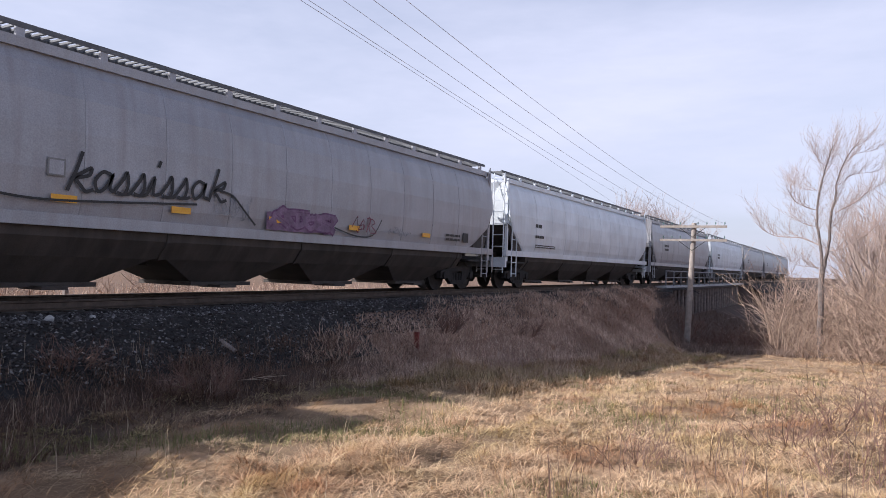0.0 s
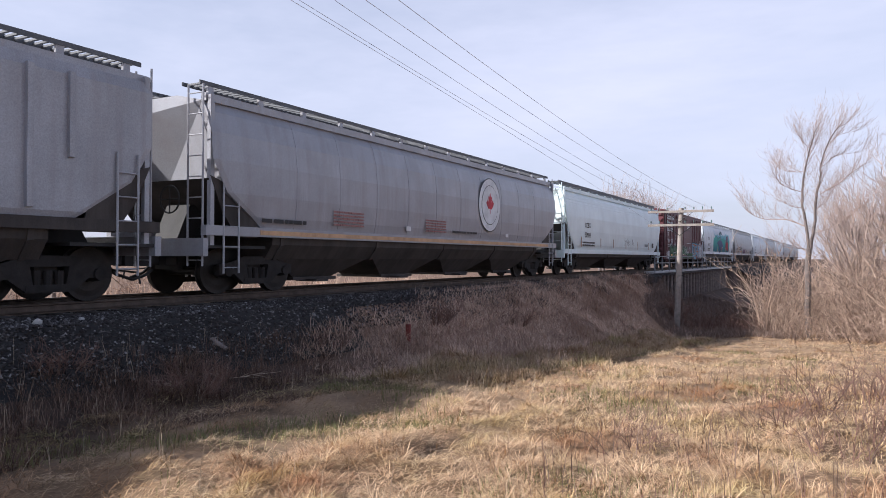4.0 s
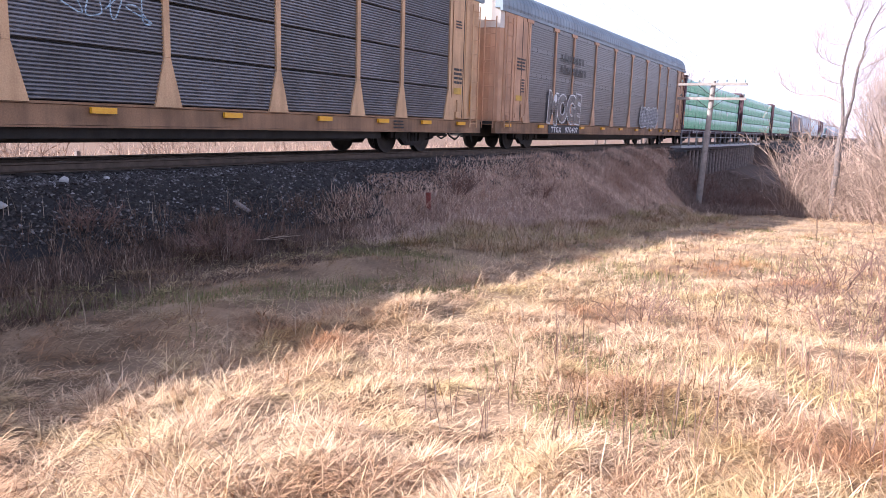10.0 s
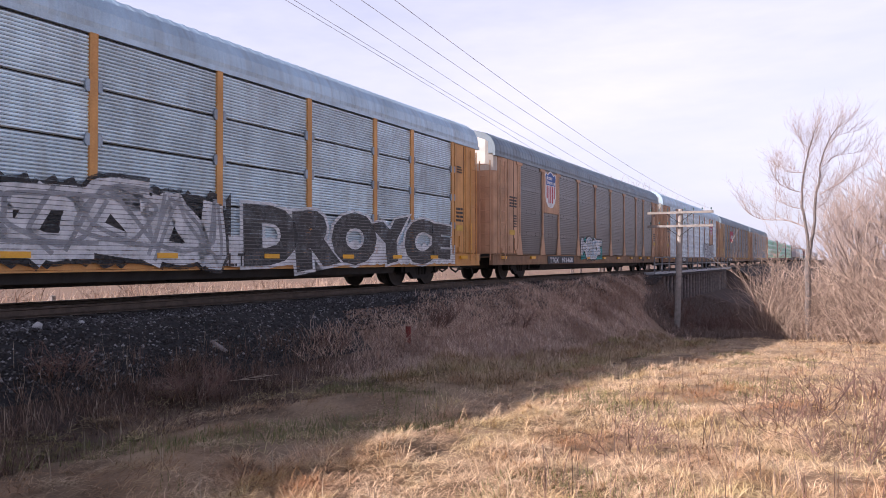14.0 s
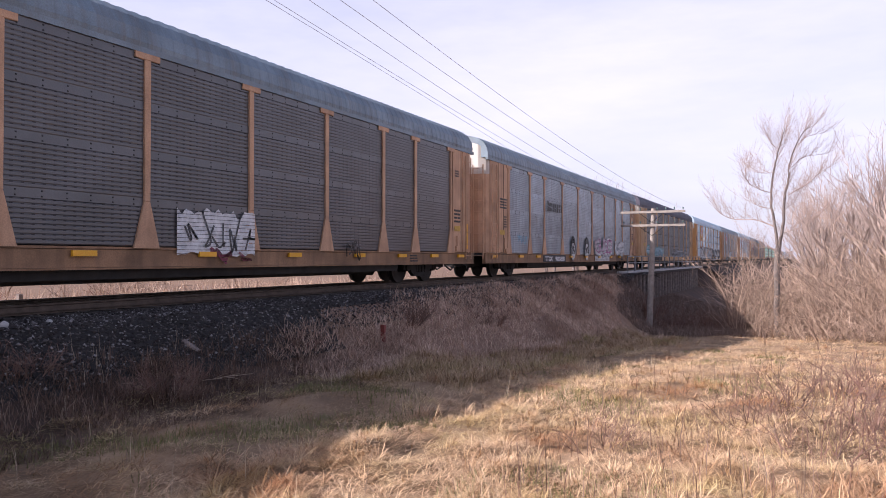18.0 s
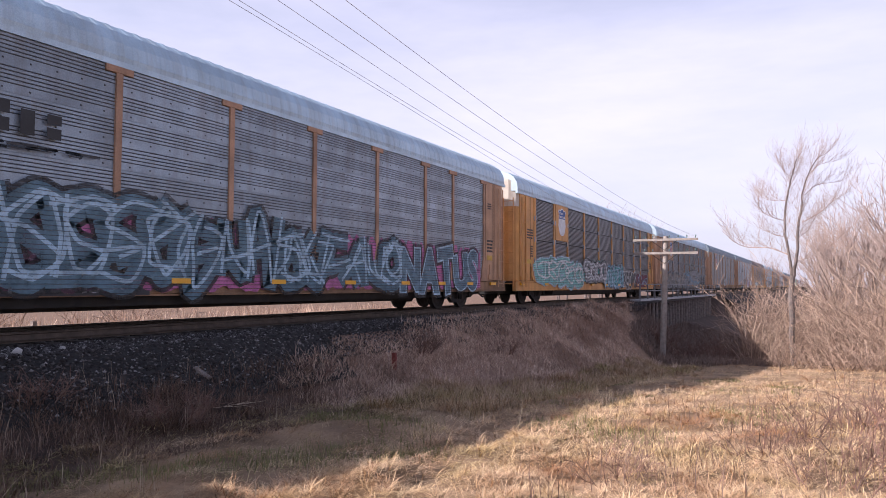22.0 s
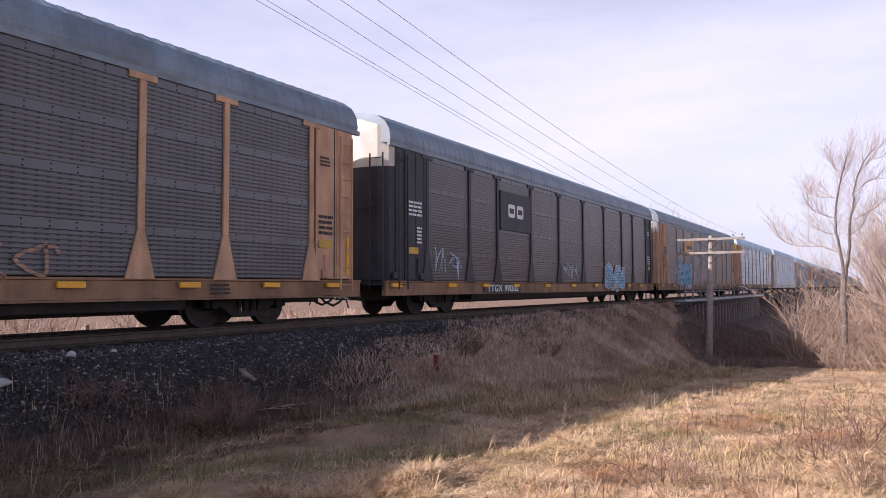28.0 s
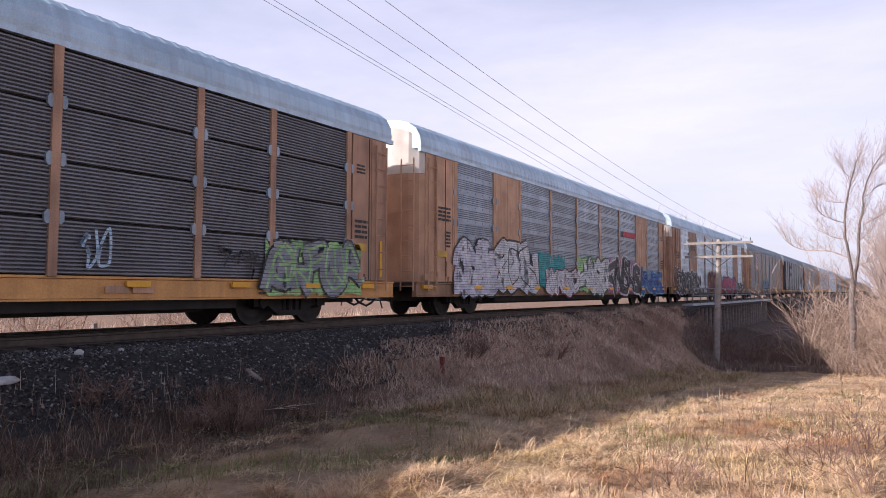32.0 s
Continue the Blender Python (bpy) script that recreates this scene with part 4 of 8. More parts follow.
    for y in (-11.05, 13.05):
        part("plate_seam", Build().box(1.536, 1.543, y, y + 0.03, 1.02, z1 - 0.14), BLACK, root)
    bars(root, -11.0, -10.75, 2.0, 2.5, 5, dark, 1.552, 11)
    bars(root, 12.55, 12.9, 3.6, 3.85, 3, dark, 1.552, 12)
    bars(root, 12.5, 13.0, 2.0, 2.5, 4, dark, 1.552, 13)
    part("warning_label", Build().box(1.556, 1.560, 12.5, 12.95, 1.72, 1.9), GOLD, root)
    part("handbrake_strip", Build().box(1.556, 1.561, 13.50, 13.60, 1.1, 2.0), REFLECT, root)
    for y in (-12.2, -10.9, 12.6):
        part("latch_box", Build().bevel(1.535, 1.60, y, y + 0.16, 1.02, 1.2, 0.02), end, root)
    part("warning_label", Build().box(1.556, 1.560, -11.45, -10.95, 1.72, 1.9), GOLD, root)
    return root


def placard(root, y0, y1, z0, z1, m):
    part("placard", Build().bevel(1.52, 1.56, y0, y1, z0, z1, 0.008), m, root)


def shield(root, yc, z0, z1, w, lower=None):
    """A railway shield: blue head with pale bars, striped or plain field below."""
    h = z1 - z0
    cut = z0 + 0.62 * h
    half = [(0.0, 0.0), (0.22, 0.03), (0.42, 0.16), (0.5, 0.36), (0.46, 0.62)]
    low = [(yc + a * w, z0 + b * h) for a, b in half] + [(yc - a * w, z0 + b * h) for a, b in half[:0:-1]]
    top = [(yc - 0.46 * w, cut), (yc + 0.46 * w, cut), (yc + 0.44 * w, cut + 0.14 * h), (yc + 0.52 * w, cut + 0.22 * h), (yc + 0.44 * w, cut + 0.33 * h), (yc + 0.28 * w, cut + 0.28 * h), (yc + 0.15 * w, cut + 0.34 * h), (yc, cut + 0.38 * h), (yc - 0.15 * w, cut + 0.34 * h), (yc - 0.28 * w, cut + 0.28 * h), (yc - 0.44 * w, cut + 0.33 * h), (yc - 0.52 * w, cut + 0.22 * h), (yc - 0.44 * w, cut + 0.14 * h)]

    def grow(p, s):
        return [(yc + (a - yc) * s, z0 + h / 2 + (b - z0 - h / 2) * s) for a, b in p]
    part("emblem_edge", Build().plate(grow(low, 1.1), 1.560, 1.564).plate(grow(top, 1.1), 1.560, 1.564), PAINT_WHITE, root)
    part("emblem_field", Build().plate(low, 1.564, 1.568), PAINT_WHITE, root)
    part("emblem_head", Build().plate(top, 1.564, 1.568), BLUE, root)
    if lower != "plain":
        b = Build()
        for k in range(5):
            a = yc - 0.36 * w + k * 0.18 * w
            d = 0.10 * h if 0 < k < 4 else 0.24 * h
            b.box(1.568, 1.571, a - 0.045 * w, a + 0.045 * w, z0 + d, cut - 0.02 * h)
        part("emblem_stripes", b, RED, root)
    name_blocks(root, (5, 7), yc - 0.42 * w, yc + 0.42 * w, cut + 0.03 * h, cut + 0.27 * h, PAINT_WHITE, 1.573, 0, 2)


# ---- train: the auto racks in their order ----
J = (-170.0, -198.2, -226.6, -255.0, -283.2, -311.5, -339.6, -367.7, -395.8, -423.7, -451.4, -479.7, -507.5, -535.4, -563.2, -590.55, -618.45, -646.2, -673.7, -701.7)


def rack(k, *args, **kw):
    return auto_rack(J[k - 1], J[k], *args, **kw)


a = rack(1, "dark grey screened auto rack car with tan posts and white graffiti", "wide", DARK, TAN, RUST, ROOF_D, TAN, board=NAVY, mark="TTGX 970407", mark_at=-0.95)
name_blocks(a, (7, 8), -7.2, -4.5, 2.95, 3.75, PAINT_BLACK, 1.60, 0, 4)
word(a, "MOGE", -8.5, -4.95, 1.05, 2.15, DARK, PAINT_WHITE, 3, edge=0.045)
wildstyle(a, 4.3, 7.7, 1.0, 2.0, 5, GREY, PAINT_WHITE, 5)
part("round_patch", Build().tube((1.585, -7.85, 1.95), (1.60, -7.85, 1.95), 0.16, n=20), PAINT_WHITE, a)

a = rack(2, "dark ribbed auto rack car with yellow ends and a red placard", "fine", DARK, YELLOW, RUST, ROOF_D, YELLOW, flared=True, board=NAVY, mark="TTGX 942461")
placard(a, -5.85, -3.2, 2.75, 3.95, spray("crimson", (0.42, 0.02, 0.06)))
name_blocks(a, (6,), -5.5, -3.5, 3.1, 3.6, PAINT_WHITE, 1.566, 0.1, 3)
tag(a, -2.9, -0.9, 1.5, 2.4, PAINT_WHITE, 4, w=0.035, count=6)
tag(a, 0.2, 1.9, 2.3, 2.9, PALE, 9, w=0.025, count=4)

a = rack(3, "bright galvanised auto rack car with brown posts and magenta octagon emblems", "slot", LIGHT, TAN, RUST, ROOF_L, TAN, z1=4.74, plain=(1, 7), flared=False, board=NAVY, mark="TTGX 691246")
for y in (8.93, -6.87):
    o = [(y + 0.74 * math.cos(math.pi / 8 + k * math.pi / 4), 3.85 + 0.80 * math.sin(math.pi / 8 + k * math.pi / 4)) for k in range(8)]
    part("emblem_edge", Build().plate(o, 1.545, 1.556), PAINT_WHITE, a)
    part("emblem", Build().plate([(y + (p - y) * 0.92, 3.85 + (q - 3.85) * 0.92) for p, q in o], 1.556, 1.560), spray("magenta", (0.38, 0.02, 0.10)), a)
    name_blocks(a, (6, 4, 8, 7), y - 0.56, y + 0.56, 3.3, 4.4, PAINT_WHITE, 1.564, 0, 7)
wildstyle(a, 5.0, 9.9, 0.75, 2.15, 4, PAINT_WHITE, PAINT_BLACK, 11, shade=GREY)

a = rack(4, "dark screened auto rack car with tan posts and striped shield", "wide", DARK, TAN, RUST, ROOF_D, TAN, board=NAVY, mark="TTGX 978468")
placard(a, -7.8, -5.95, 2.75, 4.5, TAN)
shield(a, -7.05, 3.05, 4.5, 1.2)
wildstyle(a, -2.7, 0.4, 0.72, 1.75, 4, PAINT_WHITE, PAINT_BLACK, 21, halo=TEAL, shade=PALE)

a = rack(5, "galvanised auto rack car with orange posts and black white graffiti", "fine", LIGHT, ORANGE, ORANGE, ROOF_L, ORANGE, flared=False, board=NAVY, mark="TTGX 942749")
placard(a, -7.8, -5.95, 2.75, 4.5, ORANGE)
shield(a, -6.88, 3.35, 4.35, 0.85)
bars(a, -7.6, -6.15, 2.95, 3.15, 1, PAINT_BLACK, 1.566, 2)
blob(a, -8.2, 2.6, 0.62, 2.15, PAINT_BLACK, 1.560, 32)
blob(a, -7.9, -5.6, 0.9, 2.25, ORANGE_S, 1.556, 33)
wildstyle(a, -8.0, 2.2, 0.70, 2.0, 7, PAINT_WHITE, PAINT_BLACK, 31, shade=GREY, fat=0.42)
blob(a, 2.3, 12.4, 0.62, 1.30, PAINT_WHITE, 1.562, 34)
word(a, "DROYCE", 3.0, 12.0, 0.80, 1.85, PAINT_BLACK, PAINT_WHITE, 35, fat=0.08, edge=0.045)
writing(a, "C.U.L.T", 1.9, 3.0, 0.66, 0.92, PAINT_BLACK, 1.575, "graffiti_signature")

a = rack(6, "dark ribbed auto rack car with golden ends and pale shield", "fine", DARK, YELLOW, YELLOW, ROOF_P, YELLOW, flared=True, board=BLACK)
placard(a, -7.8, -5.95, 2.75, 4.5, ORANGE)
shield(a, -6.88, 3.0, 4.3, 0.95, "plain")
wildstyle(a, -10.2, -3.4, 1.0, 1.7, 6, PALE, TEAL, 41)
wildstyle(a, 0.5, 9.6, 0.95, 1.55, 8, GREY, PAINT_BLACK, 43)

a = rack(7, "weathered galvanised auto rack car with tan posts and disc graffiti", "wide", MID, TAN, RUST, ROOF_D, TAN, board=NAVY, mark="TTGX 980818", mark_at=1.2)
name_blocks(a, (8,), -5.75, -3.45, 3.0, 3.5, PAINT_BLACK, 1.60, 0, 5)
for y, s in ((-1.5, 0), (1.1, 1)):
    for rad, zc, dx, m in ((0.62, 1.32, 0.0, PAINT_BLACK), (0.46, 1.12, 0.006, PAINT_WHITE)):
        oval = [(y + 0.72 * rad * math.cos(k * math.pi / 12), zc + rad * math.sin(k * math.pi / 12)) for k in range(24)]
        part("graffiti_disc", Build().plate(oval, 1.560 + dx, 1.566 + dx), ribbed(m), a)
    tag(a, y - 0.3, y + 0.3, 1.0, 1.45, PAINT_BLACK, 50 + s, 1.580, 0.06, 4)
tag(a, -9.6, -8.4, 1.35, 1.8, SKYB, 55, w=0.05, count=4)
wildstyle(a, 3.0, 6.6, 0.95, 2.0, 4, PAINT_WHITE, GREY, 52, shade=PINK)
wildstyle(a, 7.9, 9.9, 1.0, 1.85, 2, PAINT_WHITE, GREY, 53)
blob(a, 2.9, 6.2, 0.62, 0.95, PAINT_WHITE, 1.56, 54)

a = rack(8, "dark grey screened auto rack car with tan posts and white tag", "wide", DARK, TAN, RUST, ROOF_D, TAN, board=NAVY, mark="TTGX 995107")
placard(a, -7.8, -5.95, 2.75, 4.6, TAN)
shield(a, -6.88, 3.2, 4.45, 0.95)
blob(a, 0.2, 2.4, 0.8, 1.8, PAINT_WHITE, 1.566, 60)
tag(a, 0.3, 2.3, 0.9, 1.7, PAINT_BLACK, 61, 1.576, 0.05, 5)
tag(a, 1.0, 2.2, 0.62, 1.0, MAROON, 62, 1.576, 0.06, 3)
tag(a, 5.9, 6.5, 0.7, 1.3, PAINT_BLACK, 63, 1.60, 0.05, 3)

a = rack(9, "dark ribbed auto rack car with a wide pale graffiti band", "fine", DARK, RUST, RUST, ROOF_L, TAN, flared=False, board=BLACK, mark="SP 517856")
placard(a, -7.8, -5.95, 2.9, 4.5, TAN)
shield(a, -6.88, 3.3, 4.35, 0.9)
GREY_P = spray("chalky_grey", (0.30, 0.30, 0.31))
blob(a, -10.2, 7.9, 0.60, 1.15, GREY_P, 1.566, 70)
wildstyle(a, -10.0, -1.0, 0.62, 1.9, 9, GREY_P, PAINT_BLACK, 71, shade=SAND, fat=0.5)
wildstyle(a, -0.9, 7.7, 0.62, 2.15, 5, GREY_P, PAINT_BLACK, 72, shade=GREY, fat=0.42)
tag(a, -0.9, 7.6, 0.9, 2.2, SKYB, 75, 1.588, 0.05, 4)
word(a, "CAIC BE", 7.9, 11.3, 1.38, 1.80, NAVY, PALE, 73, edge=0.02)
word(a, "AMP EM", 7.9, 11.3, 0.92, 1.34, NAVY, PALE, 74, edge=0.02)

a = rack(10, "dark ribbed auto rack car with orange ends and teal graffiti", "fine", DARK, ORANGE, ORANGE, ROOF_L, ORANGE, flared=False, mark="ETTX 909078")
placard(a, -7.8, -5.95, 2.9, 4.6, ORANGE)
shield(a, -6.88, 3.2, 4.4, 0.95, "plain")
MINT = spray("mint", (0.22, 0.50, 0.47))
wildstyle(a, -10.2, -3.7, 0.75, 1.95, 5, MINT, PALE, 81, shade=PAINT_WHITE, fat=0.5)
wildstyle(a, -3.2, 0.9, 0.95, 2.1, 4, GREY_P, PAINT_BLACK, 181, shade=PAINT_WHITE, halo=TEAL)
wildstyle(a, 1.0, 4.8, 0.65, 1.95, 4, PALE, PAINT_BLACK, 82, halo=SKYB, shade=TEAL)
word(a, "KEOPS", 4.9, 8.2, 0.75, 1.65, PAINT_BLACK, PAINT_WHITE, 83, edge=0.05)
blob(a, 8.4, 11.7, 0.7, 1.6, MAROON, 1.562, 83)
tag(a, 8.5, 11.6, 0.8, 1.6, PALE, 84, w=0.05, count=4)

a = rack(11, "galvanised auto rack car with blue graffiti over pink", "slot", MID, RUST, RUST, ROOF_L, TAN, z1=4.72, board=NAVY, mark="ETTX 715417", header=GOLD, mark_at=1.4)
name_blocks(a, (3,), -5.5, -4.2, 3.1, 3.6, PAINT_BLACK, 1.60, 0, 12)
tag(a, -5.9, -3.8, 2.85, 2.95, PAINT_BLACK, 13, 1.60, 0.05, 3)
STEEL_B = spray("steel_blue", (0.11, 0.195, 0.25))
blob(a, -11.4, 11.9, 0.62, 2.15, PINK, 1.556, 90)
word(a, "BTROE", -10.9, -5.7, 0.72, 2.1, STEEL_B, PAINT_BLACK, 91, 1.582, 0.08, 0.05, rim=PALE)
wildstyle(a, -5.2, 0.9, 0.66, 2.25, 7, STEEL_B, PAINT_BLACK, 92, shade=PALE, fat=0.44)
wildstyle(a, 1.0, 6.3, 0.66, 2.05, 6, STEEL_B, PAINT_BLACK, 93, shade=PALE, fat=0.44)
word(a, "NATUS", 6.3, 11.6, 0.68, 1.95, STEEL_B, PAINT_BLACK, 94, 1.582, 0.08, 0.05, rim=PALE)

a = rack(12, "clean white auto rack car with slotted screens and a red emblem", "slot", LIGHT, WHITE, WHITE, ROOF_L, WHITE, z1=4.80, plain=(1, 7), header=GOLD)
placard(a, 5.3, 7.9, 2.85, 4.0, WHITE)
name_blocks(a, (4,), 5.45, 7.35, 3.38, 3.78, RED, 1.567, 0.6, 5)
part("emblem_line", Build().plate([(5.35, 3.27), (7.3, 3.27), (7.4, 3.33), (5.4, 3.33)], 1.56, 1.564), RED, a)
part("emblem_line", Build().plate([(5.4, 3.12), (7.6, 3.12), (7.7, 3.20), (5.5, 3.20)], 1.56, 1.564), PAINT_BLACK, a)
bars(a, -4.95, -4.15, 0.66, 0.86, 1, PAINT_BLACK, 1.545, 5)
writing(a, "301526", -4.05, -2.95, 0.66, 0.86, PAINT_BLACK, 1.545)

a = rack(13, "bright galvanised auto rack car with brown posts", "slot", LIGHT, RUST, RUST, ROOF_L, TAN, z1=4.72, header=GOLD)

a = rack(14, "dark screened auto rack car with blue graffiti and orange placard", "wide", DARK, TAN, RUST, ROOF_D, TAN)
placard(a, -5.8, -3.2, 2.9, 3.95, ORANGE)
bars(a, -5.3, -3.7, 3.2, 3.65, 1, PAINT_BLACK, 1.566, 2)
word(a, "FARM", -7.7, -4.1, 0.85, 2.2, SKYB, BLUE, 95, fat=0.07, edge=0.04, halo=PALE)
tag(a, -8.9, -8.0, 1.4, 2.2, PAINT_WHITE, 96, w=0.035, count=3)
tag(a, -4.0, -3.0, 1.4, 2.0, PAINT_WHITE, 97, w=0.035, count=3)
tag(a, -2.7, -0.3, 0.8, 2.05, PALE, 98, w=0.035, count=5)
writing(a, "TTGX 983167", -6.7, -4.4, 0.66, 0.88, PAINT_WHITE, 1.612)
tag(a, -12.0, -11.0, 1.4, 3.0, PAINT_BLACK, 99, 1.57, 0.03, 5)

a = rack(15, "black auto rack car with dark screens and pale emblem", "wide", DARK, NAVY, RUST, ROOF_D, NAVY)
placard(a, -5.8, -3.25, 2.75, 4.1, NAVY)
for y in (-4.95, -4.25):
    part("emblem", Build().plate([(y - 0.27, 3.28), (y - 0.2, 3.22), (y + 0.2, 3.22), (y + 0.27, 3.28), (y + 0.27, 3.62), (y + 0.2, 3.68), (y - 0.2, 3.68), (y - 0.27, 3.62)], 1.566, 1.57), PAINT_WHITE, a)
    part("emblem", Build().plate([(y - 0.17, 3.36), (y + 0.17, 3.36), (y + 0.17, 3.54), (y - 0.17, 3.54)], 1.57, 1.573), NAVY, a)
part("number_board", Build().box(1.531, 1.540, -7.0, -4.2, 0.62, 0.93), NAVY, a)
writing(a, "TTGX 991202", -6.8, -4.4, 0.66, 0.88, PAINT_WHITE, 1.545)
tag(a, -10.2, -8.4, 1.05, 2.0, PALE, 101, w=0.04, count=4)
tag(a, -0.2, 1.4, 1.05, 1.9, PALE, 102, w=0.05, count=4)
wildstyle(a, 5.3, 7.9, 0.68, 1.75, 4, SKYB, PAINT_WHITE, 103, shade=PALE)

a = rack(16, "dark screened auto rack car with tan posts and black graffiti", "wide", DARK, TAN, RUST, ROOF_D, TAN)
placard(a, -7.8, -5.95, 2.8, 4.5, TAN)
shield(a, -6.88, 3.0, 4.35, 1.1)
wildstyle(a, -3.2, 0.9, 1.0, 1.85, 4, STEEL_B, PALE, 105, halo=BLUE)
wildstyle(a, -3.1, 0.8, 0.6, 1.05, 4, NAVY, PALE, 106)
tag(a, -8.6, -7.0, 1.1, 1.7, PAINT_WHITE, 109, w=0.03, count=4)
writing(a, "TTGX 988378", -6.1, -3.6, 0.66, 0.88, PAINT_WHITE, 1.545)
tag(a, 3.4, 6.2, 0.75, 1.6, RUST, 107, w=0.06, count=4)
tag(a, -10.3, -8.5, 1.0, 1.6, PALE, 108, w=0.03, count=4)

a = rack(17, "bright auto rack car with brown plates and maroon gold graffiti", "slot", LIGHT, RUST, RUST, ROOF_L, RUST, z1=4.72, plain=(1, 7), flared=False, board=NAVY, mark="CTTX 692621", mark_at=1.85)
name_blocks(a, (3,), -7.45, -6.4, 3.42, 3.8, PAINT_BLACK, 1.56, 0, 4)
for y, s in ((-7.75, 1), (-6.1, -1)):
    part("emblem_bracket", Build().plate([(y, 3.3), (y + 0.12 * s, 3.3), (y + 0.12 * s, 3.36), (y + 0.05 * s, 3.36), (y + 0.05 * s, 3.84), (y + 0.12 * s, 3.84), (y + 0.12 * s, 3.9), (y, 3.9)][::s], 1.556, 1.56), PAINT_BLACK, a)
PURPLE = spray("purple", (0.12, 0.09, 0.30))
blob(a, -2.35, 2.5, 0.62, 2.15, PURPLE, 1.556, 110)
wildstyle(a, -2.2, 2.3, 0.62, 2.05, 8, MAROON, GOLD, 111, shade=PAINT_BLACK, fat=0.5)
blob(a, 2.4, 8.9, 0.66, 1.95, SKYB, 1.556, 115)
wildstyle(a, 2.5, 8.7, 0.66, 1.8, 9, RED, PAINT_BLACK, 112, shade=PINK, fat=0.46)
blob(a, 9.0, 12.5, 0.62, 1.5, PAINT_BLACK, 1.556, 116)
wildstyle(a, 9.1, 12.4, 0.66, 1.65, 3, PAINT_BLACK, PAINT_WHITE, 113)
blob(a, -12.2, -5.2, 0.60, 1.85, PAINT_BLACK, 1.556, 117)
wildstyle(a, -12.0, -5.4, 0.64, 2.0, 9, PAINT_BLACK, PAINT_WHITE, 114, fat=0.5)
for rad, dx, m in ((0.42, 0.0, PAINT_WHITE), (0.35, 0.004, PAINT_BLACK)):
    part("graffiti_disc", Build().plate([(-4.95 + 0.8 * rad * math.cos(k * math.pi / 10), 1.42 + rad * math.sin(k * math.pi / 10)) for k in range(20)], 1.566 + dx, 1.569 + dx), ribbed(m), a)
tag(a, -3.9, -3.3, 1.2, 2.1, PAINT_BLACK, 118, w=0.04, count=4)

a = rack(18, "galvanised auto rack car with tan plates covered in bubble graffiti", "slot", MID, TAN, RUST, ROOF_L, TAN, z1=4.72, plain=(1, 7), flared=False)
part("emblem", Build().plate([(5.4, 3.4), (7.4, 3.4), (7.7, 3.65), (5.7, 3.65)], 1.585, 1.59), RED, a)
LILAC = spray("pale_lilac", (0.60, 0.58, 0.66))
wildstyle(a, -10.4, -7.9, 1.3, 2.35, 4, LILAC, PAINT_BLACK, 121, shade=PAINT_WHITE, fat=0.6)
wildstyle(a, -10.4, -7.9, 0.58, 1.5, 4, LILAC, PAINT_BLACK, 128, shade=PAINT_WHITE, fat=0.6)
wildstyle(a, -7.8, -4.7, 0.62, 2.3, 4, PAINT_WHITE, PAINT_BLACK, 122, fat=0.62)
blob(a, -4.5, -1.9, 0.8, 2.2, TEAL, 1.567, 123)
wildstyle(a, -3.6, -0.5, 0.64, 1.6, 4, PAINT_WHITE, MAROON, 124)
wildstyle(a, -0.4, 3.3, 0.66, 2.1, 4, PAINT_WHITE, DGREEN, 125, halo=GREEN)
wildstyle(a, 3.5, 8.4, 0.62, 2.2, 5, PAINT_BLACK, PAINT_WHITE, 126, halo=PINK)
wildstyle(a, 8.6, 12.8, 0.6, 1.8, 4, BLUE, SKYB, 127)

a = rack(19, "dark ribbed auto rack car with orange posts and green graffiti", "fine", DARK, RUST, ORANGE, ROOF_L, RUST, flared=False)
bars(a, 6.0, 7.0, 0.66, 0.88, 1, RUST, 1.545, 2)
blob(a, 9.55, 12.75, 0.62, 1.9, GREEN, 1.560, 130)
wildstyle(a, 9.7, 12.6, 0.72, 1.8, 5, GREY, PAINT_BLACK, 131, shade=GREEN, fat=0.5)
tag(a, 8.3, 9.4, 0.95, 1.6, PAINT_BLACK, 132, w=0.05, count=4)
tag(a, 5.45, 6.0, 1.1, 1.8, PALE, 133, w=0.05, count=3)


# ---- train: covered hoppers ----
def paint(name, col, streak=0.4, dirt=(0.2, 0.17, 0.15), vary=0.12):
    return mat(name, col, 0.36, spec=0.7, vary=vary, scale=1.0, bump=0.08, streak=streak, dirt=dirt)


HGREY = paint("grey_hopper_paint", (0.34, 0.345, 0.375), 0.4, (0.23, 0.20, 0.19))
HLIGHT = paint("pale_hopper_paint", (0.66, 0.71, 0.76), 0.25, (0.44, 0.42, 0.41))
HWHITE = paint("greenish_white_paint", (0.76, 0.86, 0.87), 0.12, (0.48, 0.52, 0.51), 0.07)
# dirty bay paint, also used where a recess's shade is painted
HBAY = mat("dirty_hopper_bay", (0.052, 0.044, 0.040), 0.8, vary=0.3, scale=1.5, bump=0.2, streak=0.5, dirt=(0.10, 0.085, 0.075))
GRATE = mat("grating_steel", (0.12, 0.125, 0.135), 0.6, 0.3, vary=0.2)


